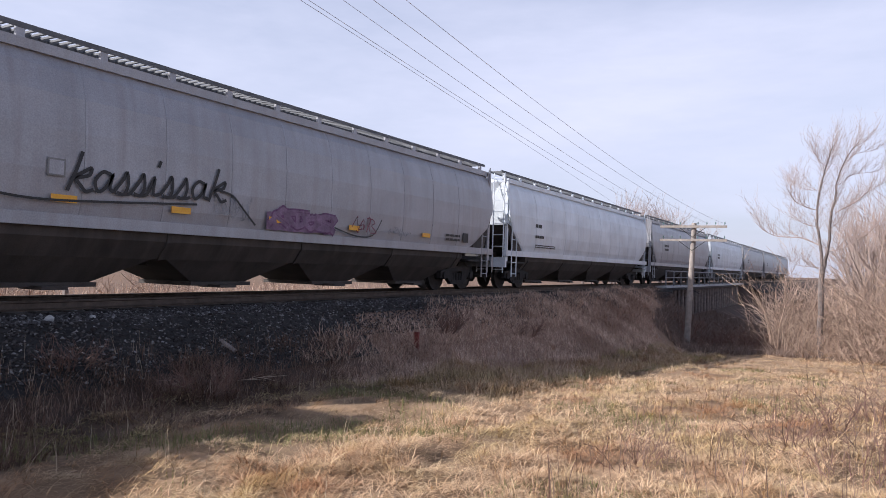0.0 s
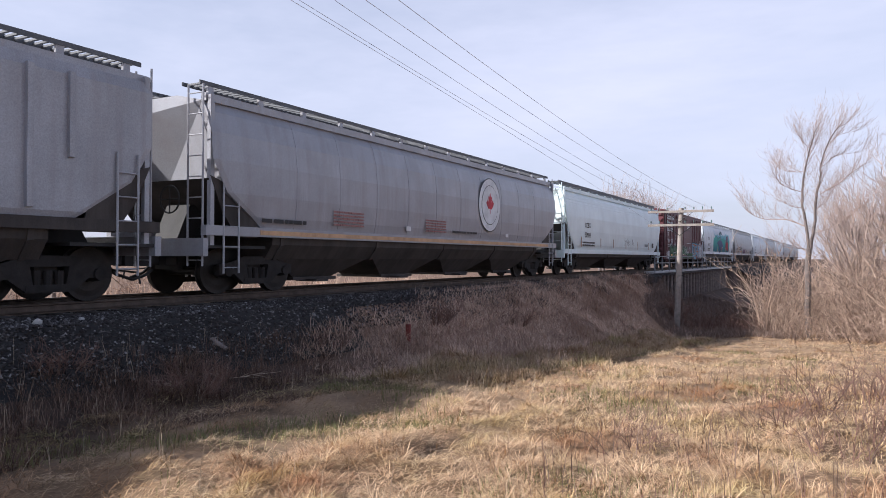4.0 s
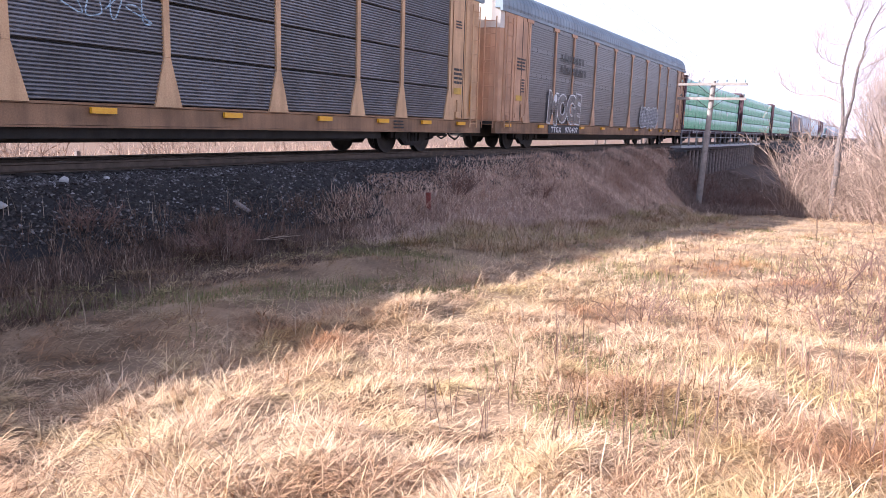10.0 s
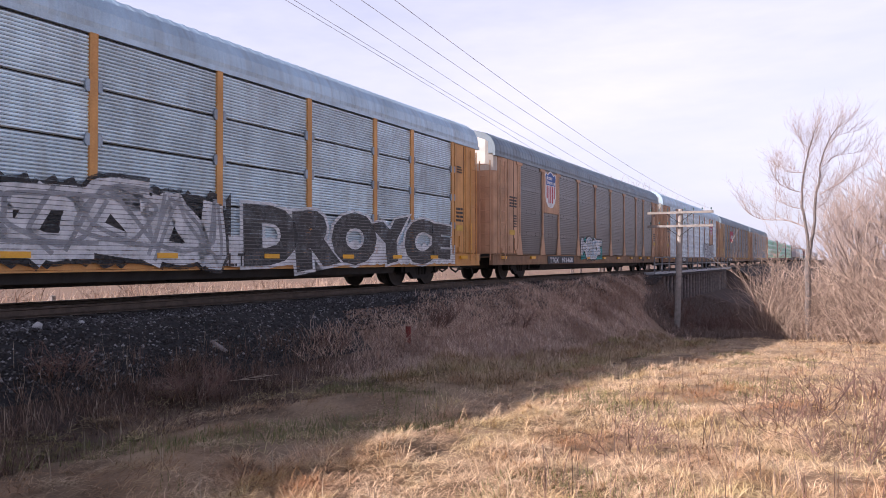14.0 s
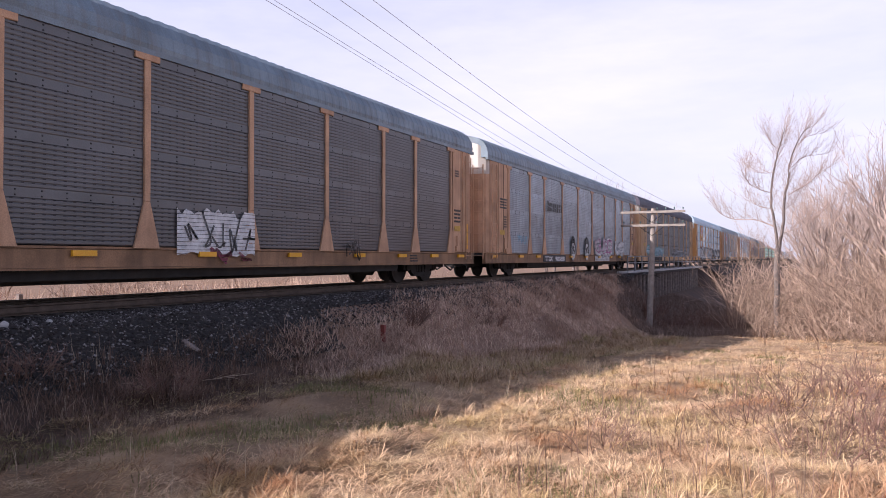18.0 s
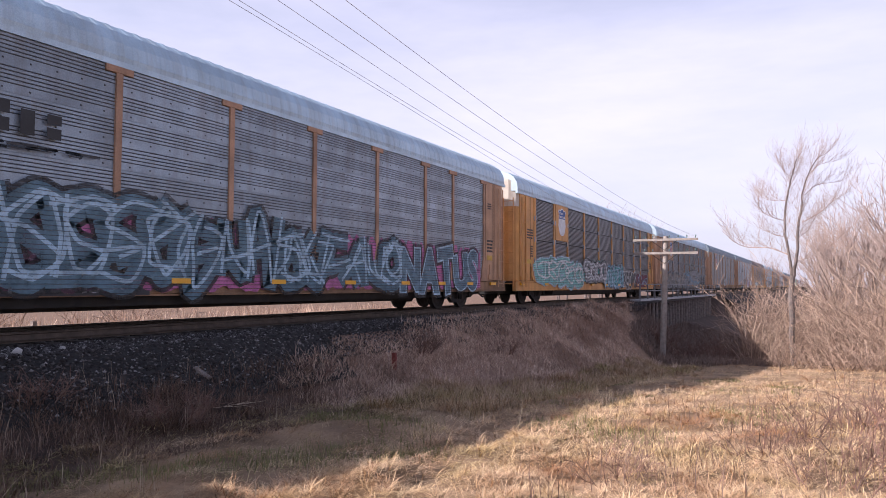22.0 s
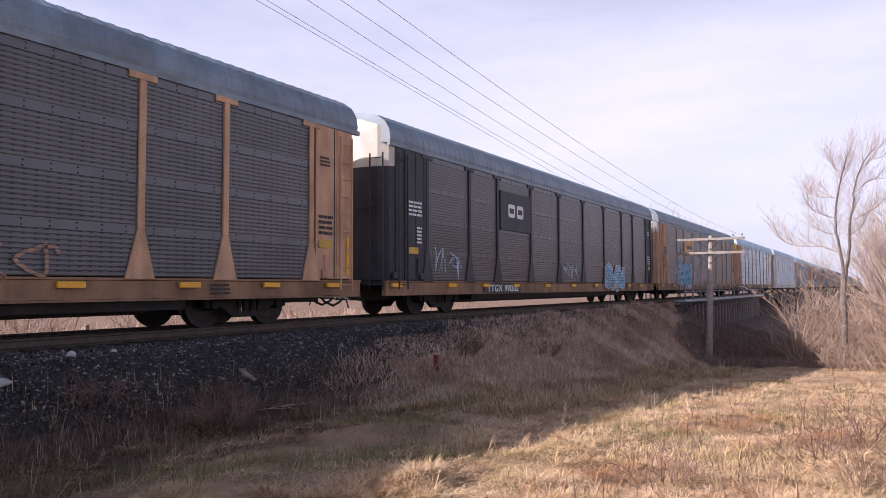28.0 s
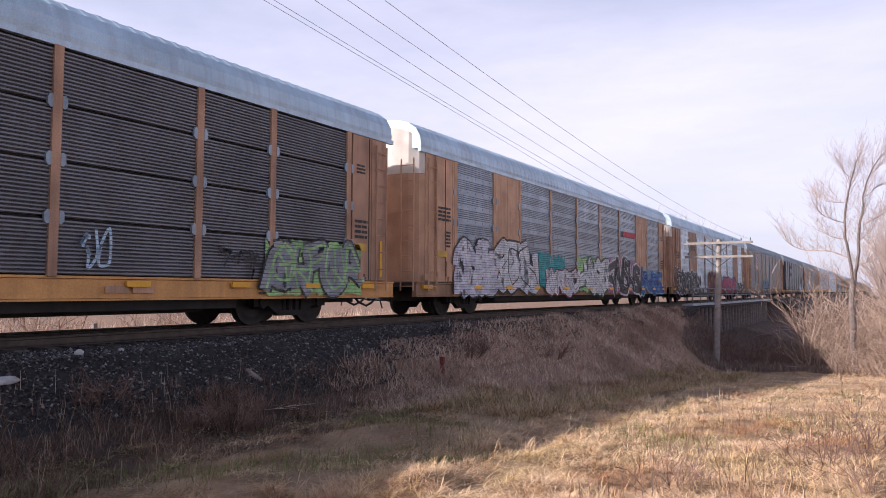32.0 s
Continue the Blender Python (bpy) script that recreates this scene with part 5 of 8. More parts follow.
def hopper(front, back, label, body, bays=4, ribs=False, slab=False, zs=1.40):
    """A covered hopper: bulging side sheets over sloped discharge bays, open end platforms, roof walk."""
    root = car("covered_hopper_car", front, back, label, "railcar")
    mid, half = (front + back) / 2, (front - back) / 2
    e = half - 0.70          # end of the side sheets' top
    lo = e - 0.55
    zt = 3.95
    # the tank: a rounded section, sheared at the ends towards the hopper slopes
    sec = [(1.44, zs), (1.50, zs + 0.25), (1.545, 2.1), (1.55, 2.75), (1.50, 3.3), (1.38, 3.72), (1.24, zt)]
    if ribs:
        sec = [(1.42, zs), (1.46, zs + 0.12), (1.46, 2.1), (1.46, 2.75), (1.46, 3.3), (1.46, 3.75), (1.40, zt)]
    ring = sec + [(0.5, zt + 0.16), (-0.5, zt + 0.16)] + [(-x, z) for x, z in sec[::-1]]
    b = Build()
    n = len(ring)
    cuts = []
    for y in (-1, -0.985, 0.985, 1):
        k = 0.985 if abs(y) == 1 else 1.0
        cuts.append([(x * k, y * (e if abs(y) == 1 else e) * 1.0, z) for x, z in ring])
    v, f = [], []
    for c in cuts:
        v += c
    for j in range(3):
        f += [(j * n + i, j * n + (i + 1) % n, (j + 1) * n + (i + 1) % n, (j + 1) * n + i) for i in range(n)]
    f += [tuple(range(n))[::-1], tuple(range(3 * n, 4 * n))]
    # slope sheets: the lower corners of the ends run inwards
    v2 = []
    for x, y, z in v:
        s = 1 if y > 0 else -1
        if abs(y) > e * 0.5:
            low = max(0.0, (2.35 - z)) / (2.35 - zs)
            y = s * (abs(y) - 1.5 * low)
        v2.append((x, y, z))
    me = b.add(v2, f).mesh("tank")
    tank = part("tank", me, body, root)
    # side sheet seams or outside ribs
    count = 22 if ribs else 1 if slab else 11
    for k in range(1, count):
        y = -e + 0.9 + (2 * e - 1.8) * k / count
        low = zs + 0.15 if abs(y) < e - 1.7 else 2.4
        bb = Build()
        if ribs:
            bb.bevel(1.455, 1.535, -0.05, 0.05, low, 3.8)
        else:
            pts = [(x, z) for x, z in sec if z >= low - 0.2]
            bb.prism([(x + 0.006, z) for x, z in pts] + [(x - 0.03, z) for x, z in pts[::-1]], -0.02, 0.02)
        part("side_rib", bb, body, root, at=(0, y, 0))
    # top chord and side sill
    for s in (1, -1):
        part("top_chord", Build().box(min(s * 1.18, s * 1.32), max(s * 1.18, s * 1.32), -e, e, zt - 0.02, zt + 0.14), body, root)
        part("side_sill", Build().box(min(s * 1.36, s * 1.50), max(s * 1.36, s * 1.50), -half + 0.55, half - 0.55, zs - 0.18, zs + 0.02), body if not ribs else HBAY, root)
    # discharge bays
    span = 2 * (e - 2.2)
    w = span / bays
    for k in range(bays):
        y = -span / 2 + w * (k + 0.5)
        t = [(-w * 0.46, 0.74), (w * 0.46, 0.74), (w * 0.20, 0.30), (-w * 0.20, 0.30)]
        bb = Build()
        v = [(1.12, a, z) if z > 0.5 else (0.70, a, z) for a, z in t] + [(-1.12, a, z) if z > 0.5 else (-0.70, a, z) for a, z in t]
        bb.add(v, [(0, 1, 2, 3), (7, 6, 5, 4), (0, 4, 5, 1), (1, 5, 6, 2), (2, 6, 7, 3), (3, 7, 4, 0)])
        bb.box(-0.8, 0.8, -w * 0.22, w * 0.22, 0.22, 0.30).box(0.5, 1.15, -w * 0.1, w * 0.02, 0.19, 0.25)
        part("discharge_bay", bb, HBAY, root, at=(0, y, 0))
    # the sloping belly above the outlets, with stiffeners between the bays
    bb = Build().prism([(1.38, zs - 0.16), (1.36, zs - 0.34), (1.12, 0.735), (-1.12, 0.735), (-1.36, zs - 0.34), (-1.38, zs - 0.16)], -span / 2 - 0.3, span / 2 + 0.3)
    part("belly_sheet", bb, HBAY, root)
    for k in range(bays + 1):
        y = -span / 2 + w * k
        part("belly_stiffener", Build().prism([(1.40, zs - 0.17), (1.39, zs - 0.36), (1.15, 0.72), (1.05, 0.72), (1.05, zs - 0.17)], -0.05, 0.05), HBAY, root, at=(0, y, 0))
    part("center_sill", Build().box(-0.3, 0.3, -half + 0.6, half - 0.6, 0.62, 1.02), BLACK, root)
    # roof hatches and walkway
    part("hatch_trough", Build().box(-0.35, 0.35, -e + 0.8, e - 0.8, zt + 0.16, zt + 0.24), body, root)
    for s in (1, -1):
        bb = Build()
        x0, x1 = sorted((s * 0.62, s * 1.14))
        for k in range(int(2 * e / 0.16)):
            y = -e + 0.1 + 0.16 * k
            bb.box(x0, x1, y, y + (0.05 if not slab else 0.15), zt + 0.36, zt + 0.395)
        bb.box(x1 - 0.02, x1, -e, e, zt + 0.34, zt + 0.42).box(x0, x0 + 0.02, -e, e, zt + 0.34, zt + 0.42)
        part("running_board", bb, GRATE, root)
        for k in range(14):
            y = -e + 0.3 + (2 * e - 0.6) * k / 13
            x2 = x1 if s > 0 else x0 + 0.06
            part("walk_bracket", Build().plate([(-0.07, 0), (0.07, 0), (0.07, 0.34), (-0.07, 0.34)], x2 - 0.06, x2), body, root, at=(0, y, zt + 0.02))
        part("walk_edge", Build().box(s * 1.145 - 0.008, s * 1.145 + 0.008, -e, e, zt + 0.33 if not slab else zt + 0.25, zt + 0.41), GRATE, root)
    # ends: platform, corner posts, ladders, brake wheel
    for s in (1, -1):
        yy = s * (half - 0.78)
        part("end_platform", Build().box(-1.45, 1.45, min(yy - s * 1.5, yy + s * 0.25), max(yy - s * 1.5, yy + s * 0.25), 0.96, 1.02), BLACK, root)
        part("end_sill", Build().box(-1.48, 1.48, min(yy + s * 0.15, yy + s * 0.28), max(yy + s * 0.15, yy + s * 0.28), 0.80, 1.16), body, root)
        # dark sheet and corner plates: the end recess's shade is in their colour
        bb = Build()
        y0, y1 = s * (e + 0.012), s * (e - 1.49)
        bb.add([(1.40, y0, 2.36), (-1.40, y0, 2.36), (-1.36, y1, 1.22), (1.36, y1, 1.22)], [(0, 1, 2, 3)])
        bb.add([(1.40, y0 - s * 0.02, 2.36), (-1.40, y0 - s * 0.02, 2.36), (-1.36, y1 - s * 0.02, 1.22), (1.36, y1 - s * 0.02, 1.22)], [(3, 2, 1, 0)])
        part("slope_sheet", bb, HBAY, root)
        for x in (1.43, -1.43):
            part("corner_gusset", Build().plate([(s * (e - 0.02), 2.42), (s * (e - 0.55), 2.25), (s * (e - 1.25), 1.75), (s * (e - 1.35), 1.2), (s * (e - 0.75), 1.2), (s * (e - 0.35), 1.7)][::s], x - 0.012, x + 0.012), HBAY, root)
        part("bolster_shear_plate", Build().plate([(-0.9, 1.02), (0.5, 1.02), (0.0, 1.9), (-0.5, 1.9)], -0.35, 0.35), BLACK, root, at=(0, yy - s * 0.9, 0))
        for x in (1.38, -1.38):
            part("corner_post", Build().box(x - 0.05, x + 0.05, yy - 0.05, yy + 0.05, 1.0, zt + 0.1), body, root)
        ladder(root, 1.50, yy - s * 0.45, 0.45, 2.6, 0.42, body)
        ladder(root, 1.12, yy + s * 0.16, 0.6, zt + 0.3, 0.42, body, "x")
        ring = Build()
        for k in range(16):
            a0, a1 = 2 * math.pi * k / 16, 2 * math.pi * (k + 1) / 16
            ring.tube((0.28 * math.cos(a0), 0, 0.28 * math.sin(a0)), (0.28 * math.cos(a1), 0, 0.28 * math.sin(a1)), 0.018, n=5)
        for k in range(4):
            ring.tube((0, 0, 0), (0.28 * math.cos(k * math.pi / 2), 0, 0.28 * math.sin(k * math.pi / 2)), 0.012, n=5)
        if s < 0:
            part("brake_wheel", ring, BLACK, root, at=(0.55, yy - 0.3, 1.95))
            part("air_tank", Build().tube((-0.5, yy + 0.7, 1.25), (0.6, yy + 0.7, 1.25), 0.18, n=12), BLACK, root)
    gear(root, half, mid, 2.4)
    return root


# four hoppers run ahead
for u0 in (152.0, 130.5, 109.1, 87.6, 66.2):
    h = hopper(u0, u0 - 21.45, "grey covered hopper car with rounded sides", HGREY if u0 != 87.6 else HLIGHT)
    bars(h, -6.8, -5.6, 2.2, 2.7, 2, PAINT_BLACK, 1.56, 3)
h = hopper(44.75, 23.3, "pale blue grey covered hopper car with rounded sides", HLIGHT)
bars(h, -7.6, -6.9, 2.35, 2.6, 1, PAINT_BLACK, 1.562, 3)
bars(h, -7.6, -6.7, 1.95, 2.15, 1, PAINT_BLACK, 1.562, 4)
bars(h, -7.6, -5.4, 1.6, 1.75, 2, PAINT_BLACK, 1.556, 5)

h = hopper(23.3, 2.5, "grey covered hopper car with black script graffiti", HGREY)
SCRIPT = {
    "k": ([(0.42, 1.75), (0.30, 0.95), (0.08, -0.02)], [(0.16, 0.5), (0.55, 0.85), (0.85, 1.08), (0.8, 0.75), (0.36, 0.55), (0.6, 0.2), (0.78, 0.02), (1.05, 0.15)]),
    "a": ([(0.72, 0.88), (0.35, 0.95), (0.08, 0.5), (0.28, 0.05), (0.62, 0.35), (0.80, 0.92), (0.76, 0.25), (1.05, 0.12)],),
    "s": ([(-0.05, 0.1), (0.38, 0.7), (0.55, 1.05), (0.72, 0.5), (0.55, 0.03), (0.12, 0.08)], [(0.55, 0.03), (0.8, 0.05), (1.0, 0.15)]),
    "i": ([(-0.05, 0.12), (0.35, 0.95), (0.4, 0.15), (0.9, 0.15)], [(0.52, 1.45), (0.64, 1.78)]),
}
at, k = -5.95, 0
for ch in "kassissak":
    wide = {"k": 0.46, "a": 0.42, "s": 0.33, "i": 0.27}[ch]
    b = Build()
    for j, pts in enumerate(SCRIPT[ch]):
        stroke(b, [(at + wide * u + 0.05 * v, 1.80 + 0.012 * k + 0.37 * v) for u, v in pts], 0.062, 1.572 + 0.0006 * j + 0.001 * (k % 2))
    part("graffiti_letter", flat(b, "graffiti"), PAINT_BLACK, h)
    at += wide
    k += 1
b = Build()
stroke(b, [(-8.2, 1.95), (-7.4, 1.72), (-6.5, 1.62), (-5.4, 1.66), (-4.2, 1.74), (-3.3, 1.80)], 0.04, 1.575)
stroke(b, [(-2.75, 2.12), (-2.4, 2.05), (-2.1, 1.8), (-1.75, 1.5)], 0.045, 1.576)
stroke(b, [(0.9, 1.62), (1.8, 1.46), (2.5, 1.52), (2.9, 1.95)], 0.035, 1.565)
part("graffiti_tail", flat(b, "graffiti"), PAINT_BLACK, h)
part("stencil_frame", Build().box(1.566, 1.570, -6.25, -5.95, 2.0, 2.28), spray("stencil_grey", (0.2, 0.2, 0.2)), h)
part("stencil_plate", Build().box(1.570, 1.573, -6.22, -5.98, 2.03, 2.25), HGREY, h)
MAUVE = spray("faded_mauve", (0.24, 0.15, 0.24))
blob(h, -1.4, 0.9, 1.42, 1.85, MAUVE, 1.553, 12)
wildstyle(h, -1.2, 0.8, 1.5, 1.95, 4, MAUVE, spray("faded_plum", (0.15, 0.06, 0.15)), 13, 1.572)
tag(h, 1.5, 2.6, 1.55, 1.95, MAROON, 15, 1.572, 0.03, 4)
tag(h, -2.9, -1.9, 1.55, 2.1, GREY, 14, 1.572, 0.02, 6)
tag(h, 3.2, 4.3, 1.55, 1.8, GREY, 16, 1.572, 0.02, 5)
bars(h, 6.4, 7.3, 1.55, 1.8, 2, PAINT_BLACK, 1.556, 5)
part("code_plate", Build().box(1.552, 1.556, 7.5, 7.85, 1.55, 1.85), PAINT_BLACK, h)
writing(h, "ADMX", -7.9, -7.15, 2.25, 2.47, PAINT_BLACK, 1.566)
writing(h, "608174", -7.95, -6.95, 1.85, 2.07, PAINT_BLACK, 1.566)
for y in (-5.95, -3.66, -1.12, 1.7, 5.2):
    part("reflector", Build().box(1.562, 1.567, -0.22, 0.22, 1.60, 1.72), REFLECT, h, at=(0, y, 0))

h = hopper(2.5, -19.15, "white covered hopper car with a painted sea mural", HLIGHT)
built = set(h.children)


def wave_plate(y0, y1, z0, z1, amp, x, m, seed, name, slope=0.0):
    rnd = random.Random(seed)
    top = [(y0 + (y1 - y0) * k / 60, z1 + amp * abs(math.sin(k * 0.33 + rnd.uniform(-0.06, 0.06))) - slope * k / 60) for k in range(61)]
    part(name, flat(Build().add([(x + 0.03 * max(0, 1 - abs(z - 2.6)), y, z) for y, z in top] + [(x, y1, z0), (x, y0, z0)], [tuple(range(63))]), name), m, h)


def graded(name, stops, z0, z1):
    """Sprayed colour fading upwards from one tone to the next, cloudy at two scales."""
    m = spray(name, stops[0])
    n, l = m.node_tree.nodes, m.node_tree.links
    tc, sep, rg, rp, no = (n.new("ShaderNode" + k) for k in ("TexCoord", "SeparateXYZ", "MapRange", "ValToRGB", "TexNoise"))
    rg.inputs["From Min"].default_value, rg.inputs["From Max"].default_value = z0, z1
    e = rp.color_ramp.elements
    while len(e) < len(stops):
        e.new(0.5)
    for k, c in enumerate(stops):
        e[k].position, e[k].color = k / (len(stops) - 1), (*c, 1)
    no.inputs["Scale"].default_value, no.inputs["Detail"].default_value = 1.6, 5
    ad = n.new("ShaderNodeMath")
    ad.operation, ad.inputs[1].default_value = "MULTIPLY_ADD", 0.5
    l.new(tc.outputs["Object"], sep.inputs[0])
    l.new(tc.outputs["Object"], no.inputs["Vector"])
    l.new(no.outputs["Fac"], ad.inputs[0])
    l.new(sep.outputs["Z"], ad.inputs[2])
    l.new(ad.outputs[0], rg.inputs["Value"])
    l.new(rg.outputs["Result"], rp.inputs["Fac"])
    l.new(rp.outputs["Color"], n["Principled BSDF"].inputs["Base Color"])
    return m


SIDE_Z, SIDE_X = (1.40, 1.65, 2.1, 2.75, 3.3, 3.72, 3.95), (1.42, 1.50, 1.545, 1.55, 1.50, 1.38, 1.24)


def mural(name, y0, y1, low, high, lift, m, seed, ragged=0.15):
    """Paint laid over the bulging side between two lines, with uneven sprayed ends."""
    rnd = random.Random(seed)
    nz, ny = 9, 46
    pa, pb = rnd.uniform(0, 6), rnd.uniform(0, 6)
    left = [y0 + ragged * (math.sin(0.7 * i + pa) + 0.25 * math.sin(2.9 * i)) for i in range(nz + 1)]
    right = [y1 + ragged * (math.sin(0.6 * i + pb) + 0.25 * math.sin(2.7 * i)) for i in range(nz + 1)]
    v = []
    for j in range(ny + 1):
        for i in range(nz + 1):
            y = left[i] + (right[i] - left[i]) * j / ny
            z = low(y) + (high(y) - low(y)) * i / nz
            v.append((lerp(z, SIDE_Z, SIDE_X) + lift, y, z))
    f = [(j * (nz + 1) + i, (j + 1) * (nz + 1) + i, (j + 1) * (nz + 1) + i + 1, j * (nz + 1) + i + 1) for j in range(ny) for i in range(nz)]
    part(name, flat(Build().add(v, f), name), m, h)


def swell(y):
    return 2.86 + 0.11 * math.cos(2.5 * y) - 0.02 * (y - 1)


mural("mural_sea", -4.3, 7.1, lambda y: 1.44, swell, 0.014, graded("sea", [(0.008, 0.13, 0.21), (0.01, 0.20, 0.24), (0.02, 0.36, 0.33), (0.06, 0.47, 0.40)], 1.4, 3.1), 3, 0.12)
mural("mural_sky", -3.5, 7.0, lambda y: swell(y) + 0.004, lambda y: 3.56 - 0.03 * y, 0.014, graded("mural_sky", [(0.08, 0.44, 0.52), (0.20, 0.52, 0.60), (0.42, 0.62, 0.68)], 2.9, 3.8), 4, 0.2)
mural("mural_cloud", -3.4, -0.4, lambda y: 3.16 + 0.07 * math.sin(3 * y), lambda y: 3.72, 0.020, graded("mural_cloud", [(0.62, 0.72, 0.77), (0.82, 0.82, 0.84)], 3.3, 3.9), 5, 0.25)
mural("mural_cloud", 1.2, 4.0, lambda y: 3.20 + 0.06 * math.sin(4 * y), lambda y: 3.50, 0.020, graded("mural_cloud", [(0.62, 0.72, 0.77), (0.82, 0.82, 0.84)], 3.3, 3.9), 6, 0.25)
b = Build()
stroke(b, [(-3.6 + 0.3 * k, swell(-3.6 + 0.3 * k)) for k in range(36)], 0.035, 1.572)
part("mural_wave_line", flat(b, "mural_wave_line"), PAINT_BLACK, h)
body = [(-2.15, 2.28), (-1.95, 2.42), (-1.62, 2.44), (-1.72, 2.85), (-1.45, 2.72), (-1.25, 2.5), (-0.6, 2.62), (-0.15, 2.60), (-0.12, 3.0), (-0.32, 3.22), (0.0, 3.12), (0.38, 2.66), (0.9, 2.60), (1.5, 2.42), (1.95, 2.12), (1.95, 2.0), (1.6, 1.78), (1.0, 1.66), (0.4, 1.66), (0.0, 1.58), (-0.5, 1.42), (-0.95, 1.46), (-0.55, 1.68), (-0.9, 1.9), (-1.4, 2.2), (-1.75, 2.26)]
def smooth_outline(pts, grow=0.0):
    n, out = len(pts), []
    cy, cz = sum(p[0] for p in pts) / n, sum(p[1] for p in pts) / n
    for i in range(n):
        p0, p1, p2, p3 = (Vector(pts[(i + k) % n]) for k in (-1, 0, 1, 2))
        for k in range(4):
            t = k / 4
            q = 0.5 * (2 * p1 + (p2 - p0) * t + (2 * p0 - 5 * p1 + 4 * p2 - p3) * t * t + (3 * p1 - p0 - 3 * p2 + p3) * t ** 3)
            d = Vector((q.x - cy, q.y - cz))
            q = q + d.normalized() * grow
            out.append((q.x, q.y))
    return out


part("mural_shark_outline", Build().plate(smooth_outline(body, 0.03), 1.580, 1.584), PAINT_BLACK, h)
part("mural_shark", Build().plate(smooth_outline(body), 1.588, 1.592), graded("shark_blue", [(0.02, 0.035, 0.12), (0.05, 0.085, 0.20), (0.09, 0.14, 0.28)], 1.8, 3.2), h)
b = Build()
stroke(b, [(1.25, 2.0), (1.5, 1.95), (1.85, 1.98)], 0.03, 1.596)
for k in range(3):
    stroke(b, [(0.55 + 0.07 * k, 2.35), (0.58 + 0.07 * k, 2.2), (0.55 + 0.07 * k, 2.1)], 0.018, 1.596)
stroke(b, [(1.05, 2.4), (1.2, 2.32), (1.33, 2.33)], 0.03, 1.600)
part("mural_shark_lines", flat(b, "mural_shark_lines"), PAINT_BLACK, h)
b = Build()
for k in range(6):
    b.plate([(1.30 + 0.085 * k, 1.97), (1.37 + 0.085 * k, 1.97), (1.335 + 0.085 * k, 1.88)], 1.594, 1.597)
part("mural_shark_teeth", b, PAINT_WHITE, h)
part("mural_shark_nose", Build().plate(smooth_outline([(-0.10, 2.7), (0.1, 2.75), (-0.05, 3.0), (-0.18, 3.1)]), 1.592, 1.594), GREY, h)
part("mural_eye", Build().tube((1.592, 1.25, 2.28), (1.597, 1.25, 2.28), 0.05, n=12), PAINT_WHITE, h)
for oy, oz, r, m in ((4.45, 2.22, 0.56, PAINT_BLACK), (5.5, 2.12, 0.58, PAINT_BLACK), (4.45, 2.22, 0.52, RED), (5.5, 2.12, 0.54, RED), (4.6, 2.86, 0.36, PAINT_BLACK), (5.3, 2.88, 0.38, PAINT_BLACK), (4.6, 2.86, 0.33, spray("mauve", (0.16, 0.13, 0.21))), (5.3, 2.88, 0.35, spray("mauve", (0.16, 0.13, 0.21)))):
    lift = 1.578 + 0.012 * (oz > 2.5) + 0.004 * (m is not PAINT_BLACK) + 0.002 * (oy > 5)
    part("mural_glove", Build().plate(smooth_outline([(oy + r * math.cos(k * 0.785) * 0.9, oz + r * (1 + 0.15 * math.sin(k * 2.1)) * math.sin(k * 0.785)) for k in range(8)]), lift, lift + 0.003), m, h)
tag(h, -0.9, 1.1, 3.05, 3.6, PAINT_BLACK, 17, 1.575, 0.06, 6)
tag(h, -7.0, -5.6, 1.6, 2.0, GREY, 18, 1.56, 0.025, 5)
writing(h, "TILX", -7.6, -6.75, 2.55, 2.82, PAINT_BLACK, 1.566)
writing(h, "649767", -7.6, -6.3, 2.0, 2.28, PAINT_BLACK, 1.566)
bars(h, -7.6, -6.5, 1.5, 1.8, 2, PAINT_BLACK, 1.55, 10)
for y in (-5.0, -1.9, 0.9, 3.8, 6.8):
    part("reflector", Build().box(1.596, 1.600, -0.05, 0.05, 1.5, 1.95), REFLECT, h, at=(0, y, 0))

# the paint and lettering sit a little back on this car
for o in h.children:
    if o not in built:
        o.location.y -= 0.42

h = hopper(-36.25, -57.15, "greenish white covered hopper car with plain sides", HWHITE, bays=3, slab=True, zs=1.18)
writing(h, "CCBX", -7.1, -6.2, 2.28, 2.52, PAINT_BLACK, 1.565)
writing(h, "58904", -7.1, -6.2, 1.80, 2.05, PAINT_BLACK, 1.562)
bars(h, -7.4, -5.4, 1.35, 1.62, 2, PAINT_BLACK, 1.535, 6)
for z, x in ((3.36, 1.486), (3.5, 1.448), (3.64, 1.403)):
    part("side_seam", Build().box(x - 0.02, x + 0.006, -9.6, 9.6, z, z + 0.03), HWHITE, h)
tag(h, 0.2, 1.4, 1.45, 1.95, GREY, 19, 1.562, 0.02, 5)
tag(h, 2.0, 2.4, 1.5, 1.9, GREY, 20, 1.562, 0.02, 4)
bars(h, 5.2, 6.0, 1.5, 1.66, 3, PAINT_BLACK, 1.56, 21)
part("code_plate", Build().box(1.552, 1.556, 7.2, 7.6, 1.45, 1.75), PAINT_BLACK, h)
for y in (-7.6, -4.4, -2.0, 0.6, 3.4, 6.2):
    part("reflector", Build().box(1.545, 1.549, -0.04, 0.04, 1.32, 1.8), RUST, h, at=(0, y, 0))

